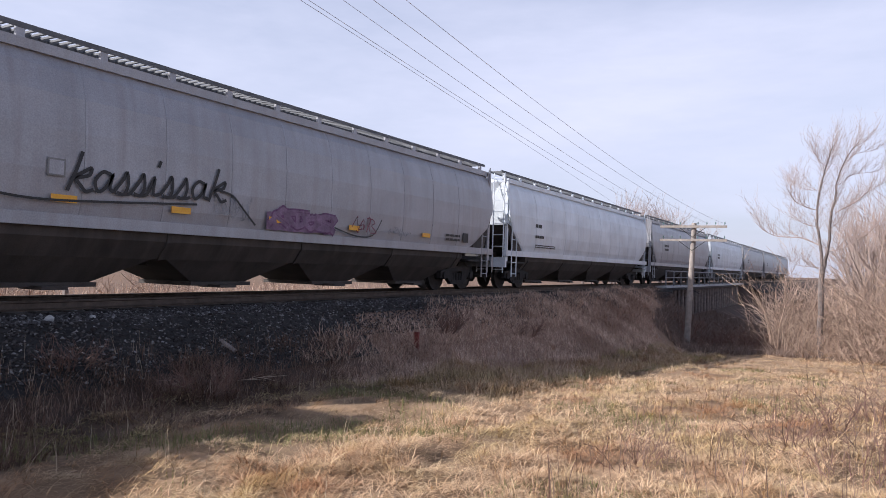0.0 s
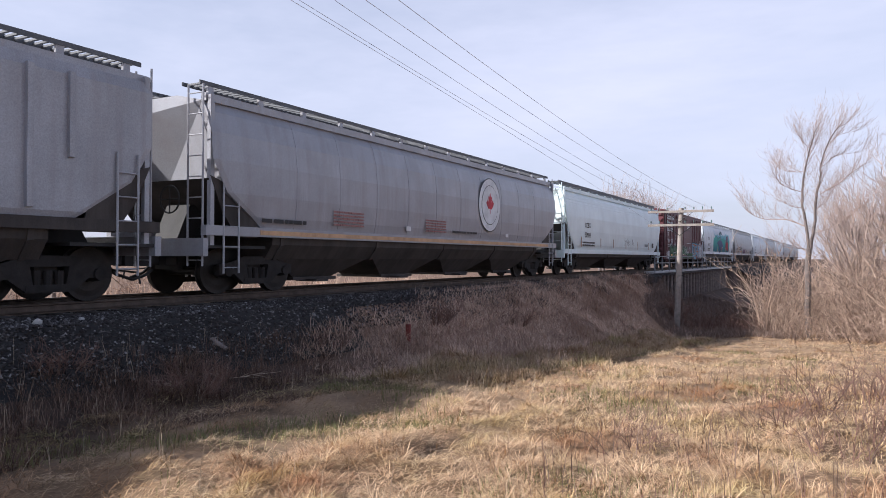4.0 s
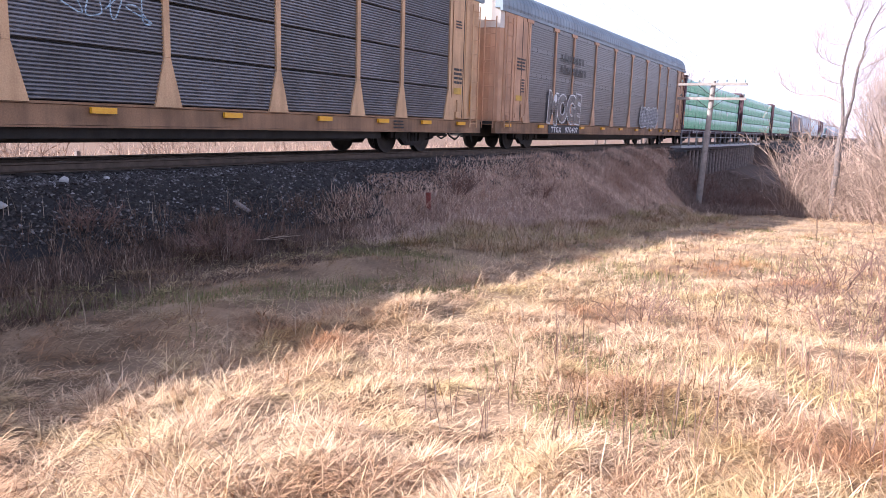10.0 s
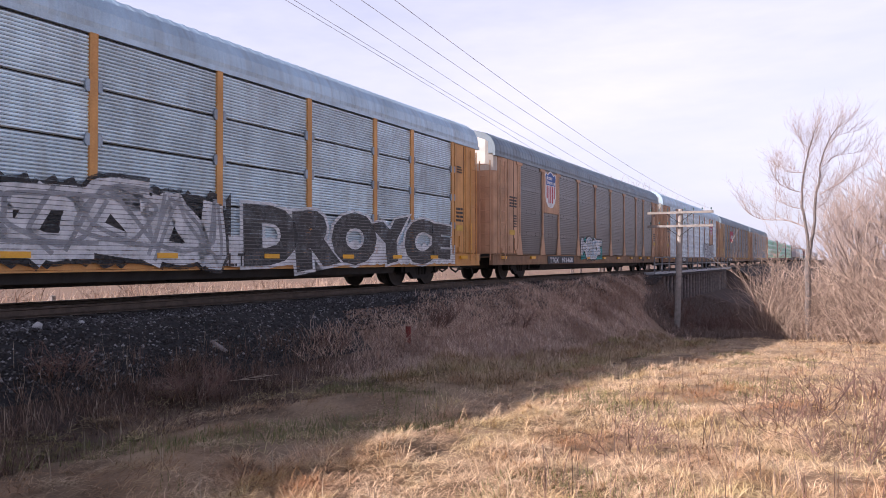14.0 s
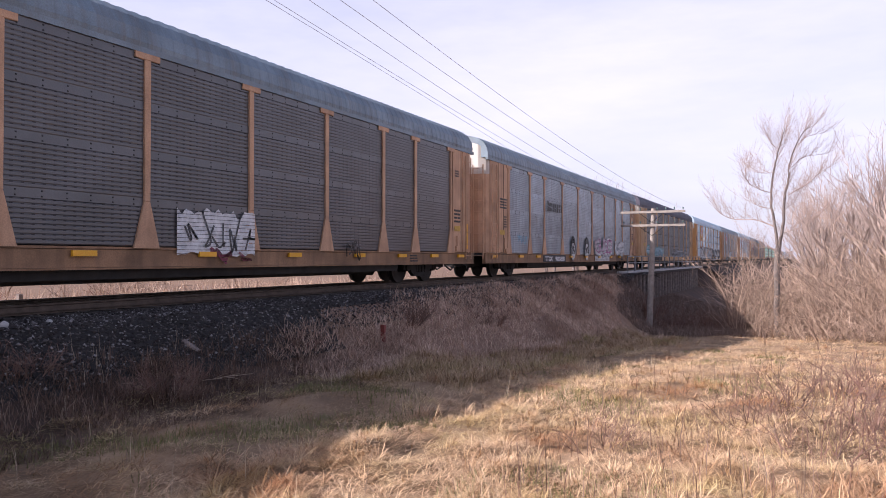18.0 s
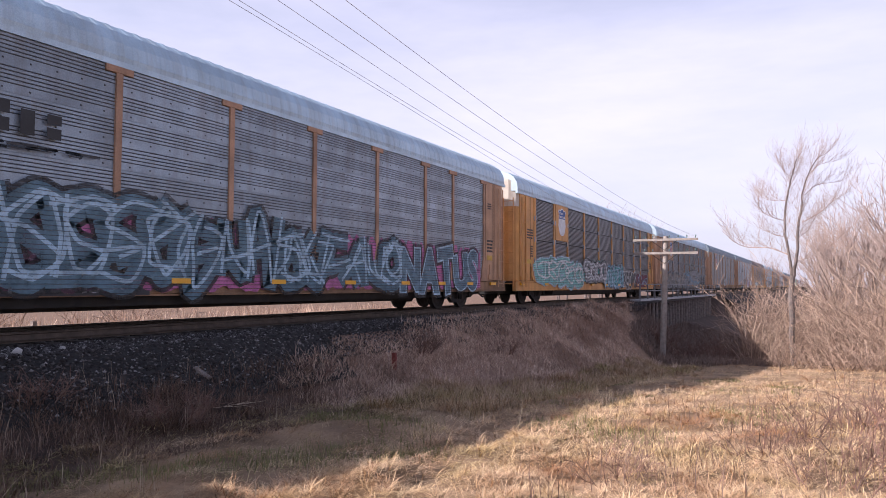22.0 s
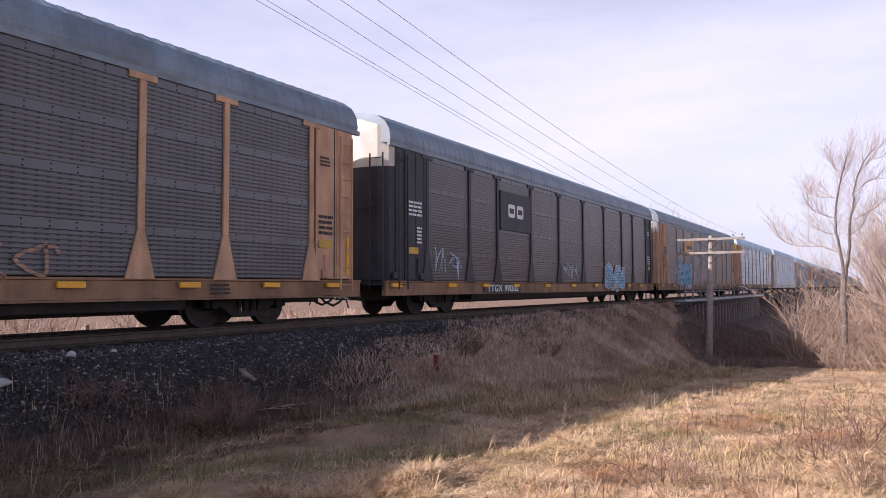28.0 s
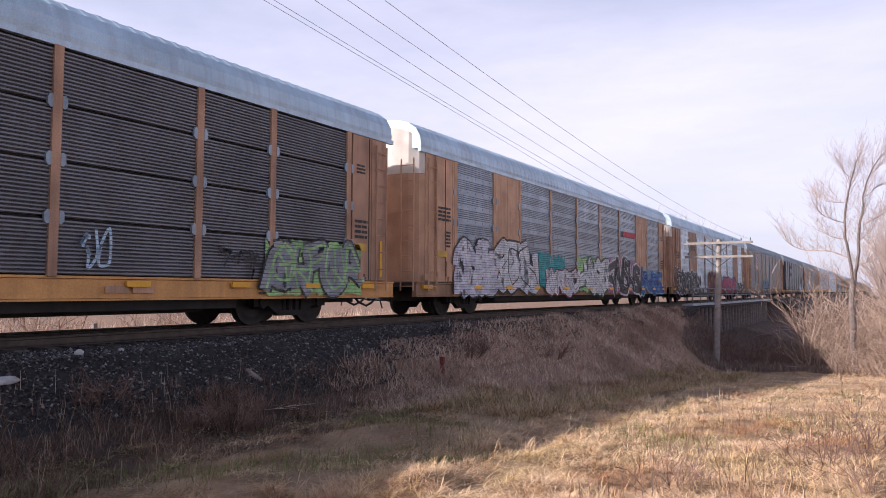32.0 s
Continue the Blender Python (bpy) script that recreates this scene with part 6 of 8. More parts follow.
h = hopper(-57.15, -78.3, "grey covered hopper car with a round maple leaf emblem", HGREY, bays=4)
for r, x, m in ((0.95, 1.562, PAINT_BLACK), (0.92, 1.566, PAINT_WHITE), (0.70, 1.570, PAINT_BLACK), (0.68, 1.574, PAINT_WHITE)):
    part("emblem_ring", Build().plate([(3.0 + 0.95 * r * math.cos(2 * math.pi * k / 40), 2.65 + r * math.sin(2 * math.pi * k / 40)) for k in range(40)], x - 0.004, x), m, h)
leaf = [(0, 0.38), (0.09, 0.22), (0.18, 0.27), (0.15, 0.05), (0.27, 0.14), (0.30, 0.06), (0.40, 0.04), (0.33, -0.06), (0.15, -0.2), (0.03, -0.18), (0.03, -0.36)]
leaf = leaf + [(-a, b) for a, b in leaf[::-1]]
part("emblem_leaf", Build().plate([(3.0 + a * 0.8, 2.7 + b) for a, b in leaf], 1.574, 1.578), RED, h)
for y in (-6.0, -1.5):
    bars(h, y, y + 1.3, 1.55, 1.95, 5, spray("faded_red", (0.30, 0.14, 0.13)), 1.556, 4)
bars(h, -8.5, -7.0, 1.5, 1.66, 1, PAINT_BLACK, 1.548, 2)
bars(h, 0.2, 2.0, 1.56, 1.68, 1, PAINT_BLACK, 1.556, 2)
part("tan_line", Build().box(1.501, 1.507, -8.5, 9.0, 1.26, 1.36), YELLOW, h)
for y in (-2.5, 4.5):
    part("paper_patch", Build().box(1.566, 1.569, -0.12, 0.12, 1.55, 1.68), PAINT_WHITE, h, at=(0, y, 0))

hopper(-78.3, -96.9, "grey ribbed covered hopper car with vertical outside ribs", HGREY, bays=3, ribs=True)


# ---- train: the boxcar ----
def boxcar(front, back):
    root = car("boxcar", front, back, "maroon steel boxcar with sliding door, white lettering and graffiti", "railcar")
    mid, half = (front + back) / 2, (front - back) / 2
    m = mat("maroon_paint", (0.125, 0.035, 0.042), 0.5, vary=0.18, scale=1.2, bump=0.1, streak=0.4, dirt=(0.08, 0.03, 0.03))
    e, zt = half - 0.85, 4.2
    part("side_wall", Build().bevel(1.44, 1.50, -e, e, 0.98, zt), m, root)
    part("side_wall", Build().box(-1.50, -1.44, -e, e, 0.98, zt), m, root)
    part("floor", Build().box(-1.44, 1.44, -e, e, 0.95, 1.05), BLACK, root)
    b = Build().prism([(1.53, zt), (1.53, zt + 0.06), (0.0, zt + 0.34), (-1.53, zt + 0.06), (-1.53, zt)], -e - 0.02, e + 0.02)
    part("roof", b, m, root)
    for k in range(14):
        part("roof_rib", Build().prism([(1.5, zt + 0.068), (1.5, zt + 0.09), (0, zt + 0.37), (-1.5, zt + 0.09), (-1.5, zt + 0.068), (0, zt + 0.345)], -0.04, 0.04), m, root, at=(0, -e + 0.5 + k * (2 * e - 1) / 13, 0))
    # pressed side posts, and end walls with corrugations
    for y in (-6.9, -5.7, -4.6, -3.5, -2.35, -1.2, 3.3, 4.3, 5.2, 6.1, 7.0):
        part("side_post", Build().bevel(1.49, 1.555, -0.08, 0.08, 1.2, zt - 0.15, 0.02), m, root, at=(0, y, 0))
    for a0, a1 in ((-2.35, -1.2), (-5.7, -4.6), (4.3, 5.2), (6.1, 7.0)):
        part("recessed_panel", Build().bevel(1.495, 1.53, a0 + 0.2, a1 - 0.2, 3.2, zt - 0.3, 0.01), m, root)
    for s in (1, -1):
        y0, y1 = sorted((s * (e - 0.06), s * e))
        part("end_wall", Build().box(-1.5, 1.5, y0, y1, 0.98, zt + 0.06), m, root)
        for k in range(7):
            z = 1.25 + k * 0.42
            bb = Build()
            v = [(-1.4, 0, z), (1.4, 0, z), (1.3, s * 0.09, z + 0.1), (-1.3, s * 0.09, z + 0.1), (1.3, s * 0.09, z + 0.2), (-1.3, s * 0.09, z + 0.2), (1.4, 0, z + 0.3), (-1.4, 0, z + 0.3)]
            bb.add(v, [(0, 1, 2, 3), (3, 2, 4, 5), (5, 4, 6, 7), (0, 3, 5, 7), (1, 6, 4, 2)])
            part("end_corrugation", bb, m, root, at=(0, s * e, 0))
    # the door and its tracks
    part("door", Build().bevel(1.50, 1.575, -0.95, 2.45, 1.05, zt - 0.35, 0.015), m, root)
    for z in (1.7, 2.35, 3.0):
        part("door_rib", Build().bevel(1.57, 1.60, -0.9, 2.4, z, z + 0.10, 0.02), m, root)
    part("door_track", Build().box(1.50, 1.60, -3.6, 2.6, 0.96, 1.05), m, root)
    part("door_track", Build().box(1.50, 1.62, -3.6, 2.6, zt - 0.35, zt - 0.22), m, root)
    part("side_sill", Build().prism([(1.36, 0.72), (1.50, 0.72), (1.50, 0.98), (1.36, 0.98)], -e, e), m, root)
    b = Build().box(-0.35, 0.35, -half + 0.6, half - 0.6, 0.58, 0.95)
    for k in range(-5, 6):
        b.box(-1.36, 1.36, k * 1.3 - 0.05, k * 1.3 + 0.05, 0.74, 0.95)
    b.tube((0.9, -4, 0.5), (0.9, 4, 0.5), 0.025, n=6).tube((0.85, -0.5, 0.55), (0.85, 0.8, 0.55), 0.18, n=12)
    part("underframe", b, BLACK, root)
    ladder(root, 1.58, -e + 0.35, 0.5, 2.3, 0.42, m)
    ladder(root, 1.58, e - 0.35, 0.5, 2.3, 0.42, m)
    ladder(root, 1.15, -e - 0.1, 0.5, 2.4, 0.42, m, "x")
    for z in (1.9, 2.9):
        part("end_platform_bar", Build().box(-1.3, 1.3, -e - 0.12, -e - 0.08, z, z + 0.04), BLACK, root)
    gear(root, half, mid, 2.5)
    # three white lines of a name, drawn as bars, and the number
    for k, (c, y1) in enumerate(((8, -4.55), (7, -5.05), (7, -4.95))):
        name_blocks(root, (c,), -6.95, y1, 3.62 - 0.43 * k, 3.95 - 0.43 * k, PAINT_WHITE, 1.562, 0, 20 + k)
    writing(root, "216", -6.88, -6.2, 1.95, 2.22, PAINT_WHITE, 1.562)
    writing(root, "020", -5.75, -5.05, 1.95, 2.22, PAINT_WHITE, 1.562)
    writing(root, "CP", -6.88, -6.4, 2.42, 2.69, PAINT_WHITE, 1.562)
    bars(root, -6.85, -5.2, 1.6, 1.82, 2, PAINT_WHITE, 1.562, 4)
    bars(root, 0.35, 1.4, 3.15, 3.5, 3, PAINT_WHITE, 1.61, 5)
    bars(root, 0.2, 1.9, 1.95, 2.05, 1, PAINT_WHITE, 1.61, 6)
    bars(root, 6.4, 7.1, 1.5, 2.3, 7, PAINT_WHITE, 1.565, 7)
    bars(root, -1.2, -0.3, 3.9, 4.05, 1, PAINT_WHITE, 1.562, 8)
    part("plate_mark", Build().box(1.556, 1.560, -4.1, -3.75, 2.2, 2.5), PAINT_WHITE, root)
    part("plate_mark", Build().box(1.560, 1.563, -4.07, -3.78, 2.23, 2.47), m, root)
    mid_green = spray("mid_green", (0.05, 0.17, 0.06))
    blob(root, -7.3, -5.4, 0.74, 1.35, PAINT_WHITE, 1.582, 139)
    blob(root, -6.3, 0.6, 0.74, 1.85, DGREEN, 1.588, 140)
    blob(root, 0.3, 2.9, 0.74, 1.25, DGREEN, 1.606, 145)
    rnd = random.Random(146)
    for k in range(16):
        y, r = -6.0 + 0.42 * k + rnd.uniform(-0.25, 0.25), rnd.uniform(0.05, 0.15)
        z = 1.62 + rnd.uniform(-0.12, 0.25)
        part("graffiti_bubble", Build().plate([(y + r * math.cos(q * 0.5236), z + r * math.sin(q * 0.5236)) for q in range(12)], 1.590 + 0.001 * (k % 3), 1.593 + 0.001 * (k % 3)), sprayed_on(root, spray("pinkish_white", (0.50, 0.45, 0.46))), root)
    for k in range(7):
        y = -6.0 + 0.95 * k
        b = Build()
        stroke(b, [(y, 0.95), (y + 0.35, 1.5), (y + 0.8, 1.2), (y + 0.5, 0.85)], 0.16, 1.596)
        part("graffiti_swirl", flat(b, "graffiti"), mid_green, root)
    for k in range(4):
        b = Build()
        y = -5.2 + 1.5 * k
        stroke(b, [(y + rnd.uniform(0, 1.3), rnd.uniform(0.9, 1.6)) for _ in range(5)], 0.035, 1.600)
        part("graffiti_line", flat(b, "graffiti"), PAINT_WHITE, root)
    tag(root, -0.8, 1.9, 1.1, 1.75, PAINT_WHITE, 142, 1.61, 0.05, 6)
    blob(root, 2.8, 6.1, 0.78, 1.9, RED, 1.582, 147)
    wildstyle(root, 2.9, 6.0, 0.8, 2.0, 4, SKYB, PAINT_BLACK, 143, 1.594, shade=ORANGE_S, fat=0.46)
    wildstyle(root, 6.1, 7.6, 0.85, 1.9, 3, PAINT_WHITE, GREY, 144, 1.585)
    for y in (-5.6, -4.2, -1.0, 1.6):
        part("reflector", Build().box(1.592, 1.596, -0.28, 0.28, 0.98, 1.1), REFLECT, root, at=(0, y, 0))
    return root


boxcar(-19.15, -36.25)

# ---- train: centre-beam flatcars with wrapped lumber ----
MAROON_S = mat("dark_maroon_steel", (0.072, 0.031, 0.041), 0.7, vary=0.2, scale=1.5, bump=0.1, streak=0.4, dirt=(0.05, 0.03, 0.03))


def wrap_material():
    """Green printed wrap: pale above a ragged line of fir tops, deep green below."""
    m = bpy.data.materials.new("green_lumber_wrap")
    m.use_nodes = True
    n, l = m.node_tree.nodes, m.node_tree.links
    b = n["Principled BSDF"]
    b.inputs["Roughness"].default_value = 0.3
    tc, sep = n.new("ShaderNodeTexCoord"), n.new("ShaderNodeSeparateXYZ")
    info = n.new("ShaderNodeObjectInfo")
    off = n.new("ShaderNodeVectorMath")
    l.new(tc.outputs["Object"], sep.inputs[0])
    l.new(tc.outputs["Object"], off.inputs[0])
    l.new(info.outputs["Random"], off.inputs[1])
    noi, big = n.new("ShaderNodeTexNoise"), n.new("ShaderNodeTexNoise")
    mp = n.new("ShaderNodeMapping")
    mp.inputs["Scale"].default_value = (0, 11, 0.25)
    noi.inputs["Scale"].default_value, noi.inputs["Detail"].default_value = 1.0, 3
    big.inputs["Scale"].default_value = 1.3
    l.new(off.outputs[0], mp.inputs["Vector"])
    l.new(mp.outputs["Vector"], noi.inputs["Vector"])
    l.new(off.outputs[0], big.inputs["Vector"])
    a, c = n.new("ShaderNodeMath"), n.new("ShaderNodeMath")
    a.operation, c.operation = "MULTIPLY_ADD", "SUBTRACT"
    a.inputs[1].default_value, a.inputs[2].default_value = 0.62, 0.16
    l.new(noi.outputs["Fac"], a.inputs[0])
    l.new(sep.outputs["Z"], c.inputs[0])
    l.new(a.outputs[0], c.inputs[1])
    ramp = n.new("ShaderNodeValToRGB")
    e = ramp.color_ramp.elements
    e.new(0.5), e.new(0.6)
    # topmost tone bluer than the print: sky reflection put into the colour
    for k, (p, col) in enumerate(((0.12, (0.018, 0.46, 0.17, 1)), (0.485, (0.03, 0.47, 0.20, 1)), (0.50, (0.14, 0.62, 0.38, 1)), (0.85, (0.56, 0.86, 0.80, 1)))):
        e[k].position, e[k].color = p, col
    sh = n.new("ShaderNodeMath")
    sh.inputs[1].default_value = 0.5
    l.new(c.outputs[0], sh.inputs[0])
    l.new(sh.outputs[0], ramp.inputs["Fac"])
    l.new(ramp.outputs["Color"], b.inputs["Base Color"])
    wr, bp = n.new("ShaderNodeTexNoise"), n.new("ShaderNodeBump")
    wm = n.new("ShaderNodeMapping")
    wm.inputs["Scale"].default_value = (1, 1.4, 4.0)
    wm.inputs["Rotation"].default_value = (0.5, 0, 0)
    wr.inputs["Scale"].default_value, wr.inputs["Detail"].default_value = 2.2, 4
    bp.inputs["Strength"].default_value, bp.inputs["Distance"].default_value = 0.8, 0.05
    l.new(off.outputs[0], wm.inputs["Vector"])
    l.new(wm.outputs["Vector"], wr.inputs["Vector"])
    l.new(wr.outputs["Fac"], bp.inputs["Height"])
    l.new(bp.outputs["Normal"], b.inputs["Normal"])
    return m


WRAP = wrap_material()
WRAP_PRINT = mat("pale_print", (0.30, 0.68, 0.46), 0.5, vary=0.1, bump=0)


def pack_mesh(w, h):
    """A wrapped pack of boards: soft edges and a slight sag."""
    key = ("pack", round(w, 2), round(h, 2))
    if key not in SHARED:
        c = 0.03
        prof = [(0.34, 0.0), (1.38 - c, 0.0), (1.38, c), (1.388, h / 2), (1.38, h - c), (1.38 - c, h), (0.34, h)]
        b = Build()
        n = len(prof)
        v = []
        for y, s in ((-w / 2, 0.994), (-w / 2 + 0.015, 1.0), (0, 1.004), (w / 2 - 0.015, 1.0), (w / 2, 0.994)):
            v += [(x * s, y, z) for x, z in prof]
        f = [(j * n + i, j * n + (i + 1) % n, (j + 1) * n + (i + 1) % n, (j + 1) * n + i) for j in range(4) for i in range(n)]
        f += [tuple(range(n))[::-1], tuple(range(4 * n, 5 * n))]
        me = b.add(v, f).mesh("lumber_pack")
        me.materials.append(WRAP)
        SHARED[key] = me
        pr = Build()
        y = -w / 2 + 0.35
        while y < w / 2 - 0.6:
            # the printed name as five plain slanted blocks
            for k in range(5):
                a0, q, t = y + 0.16 * k, h * 0.17, 0.15 if k == 0 else 0.11
                for z0, z1 in ((0.0, t),) if k % 2 else ((0.0, t * 0.4), (t * 0.55, t)):
                    pr.plate([(a0 + 0.2 * z0, q + z0), (a0 + 0.10 + 0.2 * z0, q + z0), (a0 + 0.10 + 0.2 * z1, q + z1), (a0 + 0.2 * z1, q + z1)], 1.394, 1.397)
            y += 1.25
        pm = pr.mesh("wrap_print")
        pm.materials.append(WRAP_PRINT)
        SHARED[key + ("print",)] = pm
    return SHARED[key], SHARED[key + ("print",)]


def lumber_car(front, back, seed):
    root = car("centre_beam_flatcar", front, back, "maroon centre-beam flatcar stacked with green-wrapped lumber packs", "railcar")
    mid, half = (front + back) / 2, (front - back) / 2
    rnd = random.Random(seed)
    e = half - 0.85
    part("deck", Build().box(-1.42, 1.42, -e, e, 0.92, 1.04), MAROON_S, root)
    part("side_sill", Build().prism([(1.34, 0.74), (1.50, 0.74), (1.50, 0.78), (1.40, 0.80), (1.40, 1.0), (1.50, 1.02), (1.50, 1.05), (1.34, 1.05)], -e, e), MAROON_S, root)
    part("side_sill", Build().box(-1.50, -1.36, -e, e, 0.74, 1.05), MAROON_S, root)
    b = Build().box(-0.35, 0.35, -half + 0.6, half - 0.6, 0.50, 0.92)
    b.tube((0.95, -6, 0.50), (0.95, 6, 0.46), 0.025, n=6)
    for k in range(-7, 8):
        b.box(-1.36, 1.36, k * 1.4 - 0.05, k * 1.4 + 0.05, 0.72, 0.92)
    b.tube((0.8, 1.0, 0.56), (0.8, 2.2, 0.56), 0.17, n=12)
    part("underframe", b, BLACK, root)
    part("centre_beam", Build().box(-0.14, 0.14, -e, e, 4.2, 4.36), MAROON_S, root)
    for k in range(9):
        part("beam_post", Build().box(-0.12, 0.12, -0.12, 0.12, 1.04, 4.2), MAROON_S, root, at=(0, -e + 1.2 + k * (2 * e - 2.4) / 8, 0))
    # bulkheads
    for s in (1, -1):
        o = part("bulkhead", Build().box(-1.46, 1.46, e - 0.34, e - 0.28, 1.04, 4.38), MAROON_S, root)
        if s < 0:
            o.rotation_euler = (0, 0, math.pi)
        ps = []
        for x in (1.46, -1.46):
            ps.append(("bulkhead_post", Build().bevel(min(x, x * 0.93), max(x, x * 0.93), min(s * (e - 0.3), s * (e + 0.05)), max(s * (e - 0.3), s * (e + 0.05)), 1.04, 4.42)))
        ps.append(("bulkhead_post", Build().box(-0.12, 0.12, min(s * (e - 0.3), s * (e + 0.02)), max(s * (e - 0.3), s * (e + 0.02)), 1.04, 4.38)))
        for z in (1.3, 1.95, 2.6, 3.25, 3.9):
            ps.append(("bulkhead_rib", Build().box(-1.40, 1.40, min(s * (e - 0.3), s * (e - 0.12)), max(s * (e - 0.3), s * (e - 0.12)), z, z + 0.16)))
        ps.append(("bulkhead_cap", Build().box(-1.5, 1.5, min(s * (e - 0.34), s * (e + 0.06)), max(s * (e - 0.34), s * (e + 0.06)), 4.38, 4.5)))
        for nm, bb in ps:
            part(nm, bb, MAROON_S, root)
        ladder(root, -0.95, s * (e + 0.12), 0.8, 4.3, 0.42, GRATE, "x")
        part("reflector", Build().box(1.461, 1.466, s * (e - 0.16) - 0.05, s * (e - 0.16) + 0.05, 1.3, 2.15), REFLECT, root)
        part("end_sill", Build().box(-1.45, 1.45, min(s * e, s * (e + 0.15)), max(s * e, s * (e + 0.15)), 0.72, 1.06), MAROON_S, root)
    bars(root, -e - 0.0, -e + 0.2, 3.1, 3.35, 2, PAINT_WHITE, 1.47, 3)
    # four courses of packs
    inner = 2 * (e - 0.36)
    h = 0.815
    for course in range(4):
        n = 9
        ws = [inner / n + rnd.uniform(-0.25, 0.25) * (course % 2) for _ in range(n)]
        k = inner / sum(ws)
        y = -inner / 2
        for j, w in enumerate(ws):
            w = round(w * k, 1) if j < n - 1 else round(inner / 2 - y, 2)
            pm, pr = pack_mesh(w - 0.015, h - 0.03)
            p = part("lumber_pack", pm, None, root, at=(0, y + w / 2, 1.05 + course * h + 0.015))
            tagged(part("wrap_print", pr, None, p), kind="stuff")
            q = part("lumber_pack", pm, None, root, at=(0, y + w / 2, 1.05 + course * h + 0.015))
            q.rotation_euler = (0, 0, math.pi)
            y += w
        for k in range(4):
            yy = -inner / 2 + 0.06 if k == 0 else rnd.uniform(-inner / 2 + 0.3, inner / 2 - 0.5)
            part("wrap_label", Build().box(1.395, 1.399, yy, yy + 0.22, 1.05 + course * h + 0.4, 1.05 + course * h + 0.66), PAINT_WHITE, root)
    for k in range(9):
        y = -inner / 2 + (k + 0.5) * inner / 9
        part("strap", Build().box(1.402, 1.408, y - 0.01, y + 0.01, 1.05, 4.33).box(0.1, 1.408, y - 0.01, y + 0.01, 4.32, 4.33), BLACK, root)
        part("strap_winch", Build().box(1.45, 1.56, y - 0.12, y + 0.12, 0.80, 0.95), MAROON_S, root)
        if k % 2:
            part("reflector", Build().box(1.501, 1.506, y + 0.4, y + 0.8, 0.86, 0.98), REFLECT, root)
    part("number_board", Build().box(1.501, 1.566, -8.75, -6.6, 0.76, 0.99), MAROON_S, root)
    writing(root, "SOO", -8.6, -8.05, 0.79, 0.97, PAINT_WHITE, 1.570)
    writing(root, {1: "301250", 2: "01206", 3: "00282"}[seed], -7.75, -6.75, 0.79, 0.97, PAINT_WHITE, 1.570)
    gear(root, half, mid, 2.9)
    return root


for k, (f0, f1) in enumerate(((-96.9, -121.1), (-121.1, -145.5), (-145.5, -170.0))):
    lumber_car(f0, f1, k + 1)


# ---- ballast ----
STONE = island("ballast_stone", [(0.018, 0.015, 0.014), (0.06, 0.051, 0.048), (0.026, 0.02, 0.018), (0.125, 0.112, 0.107), (0.020, 0.016, 0.015), (0.085, 0.075, 0.07), (0.34, 0.32, 0.31)], 0.85)


def soup(name, verts, faces, material, smooth=False):
    """One mesh from numpy arrays: faces all with the same number of corners."""
    me = bpy.data.meshes.new(name)
    nf, k = faces.shape
    me.vertices.add(len(verts))
    me.vertices.foreach_set("co", np.ascontiguousarray(verts, dtype=np.float32).ravel())
    me.loops.add(nf * k)
    me.loops.foreach_set("vertex_index", np.ascontiguousarray(faces, dtype=np.int32).ravel())
    me.polygons.add(nf)
    me.polygons.foreach_set("loop_start", np.arange(0, nf * k, k, dtype=np.int32))
    me.polygons.foreach_set("loop_total", np.full(nf, k, dtype=np.int32))
    me.update(calc_edges=True)
    if smooth:
        me.polygons.foreach_set("use_smooth", [True] * nf)
    me.materials.append(material)
    return me


def heights(x, y):
    return np.array([ground_z(a, b) for a, b in zip(x, y)])


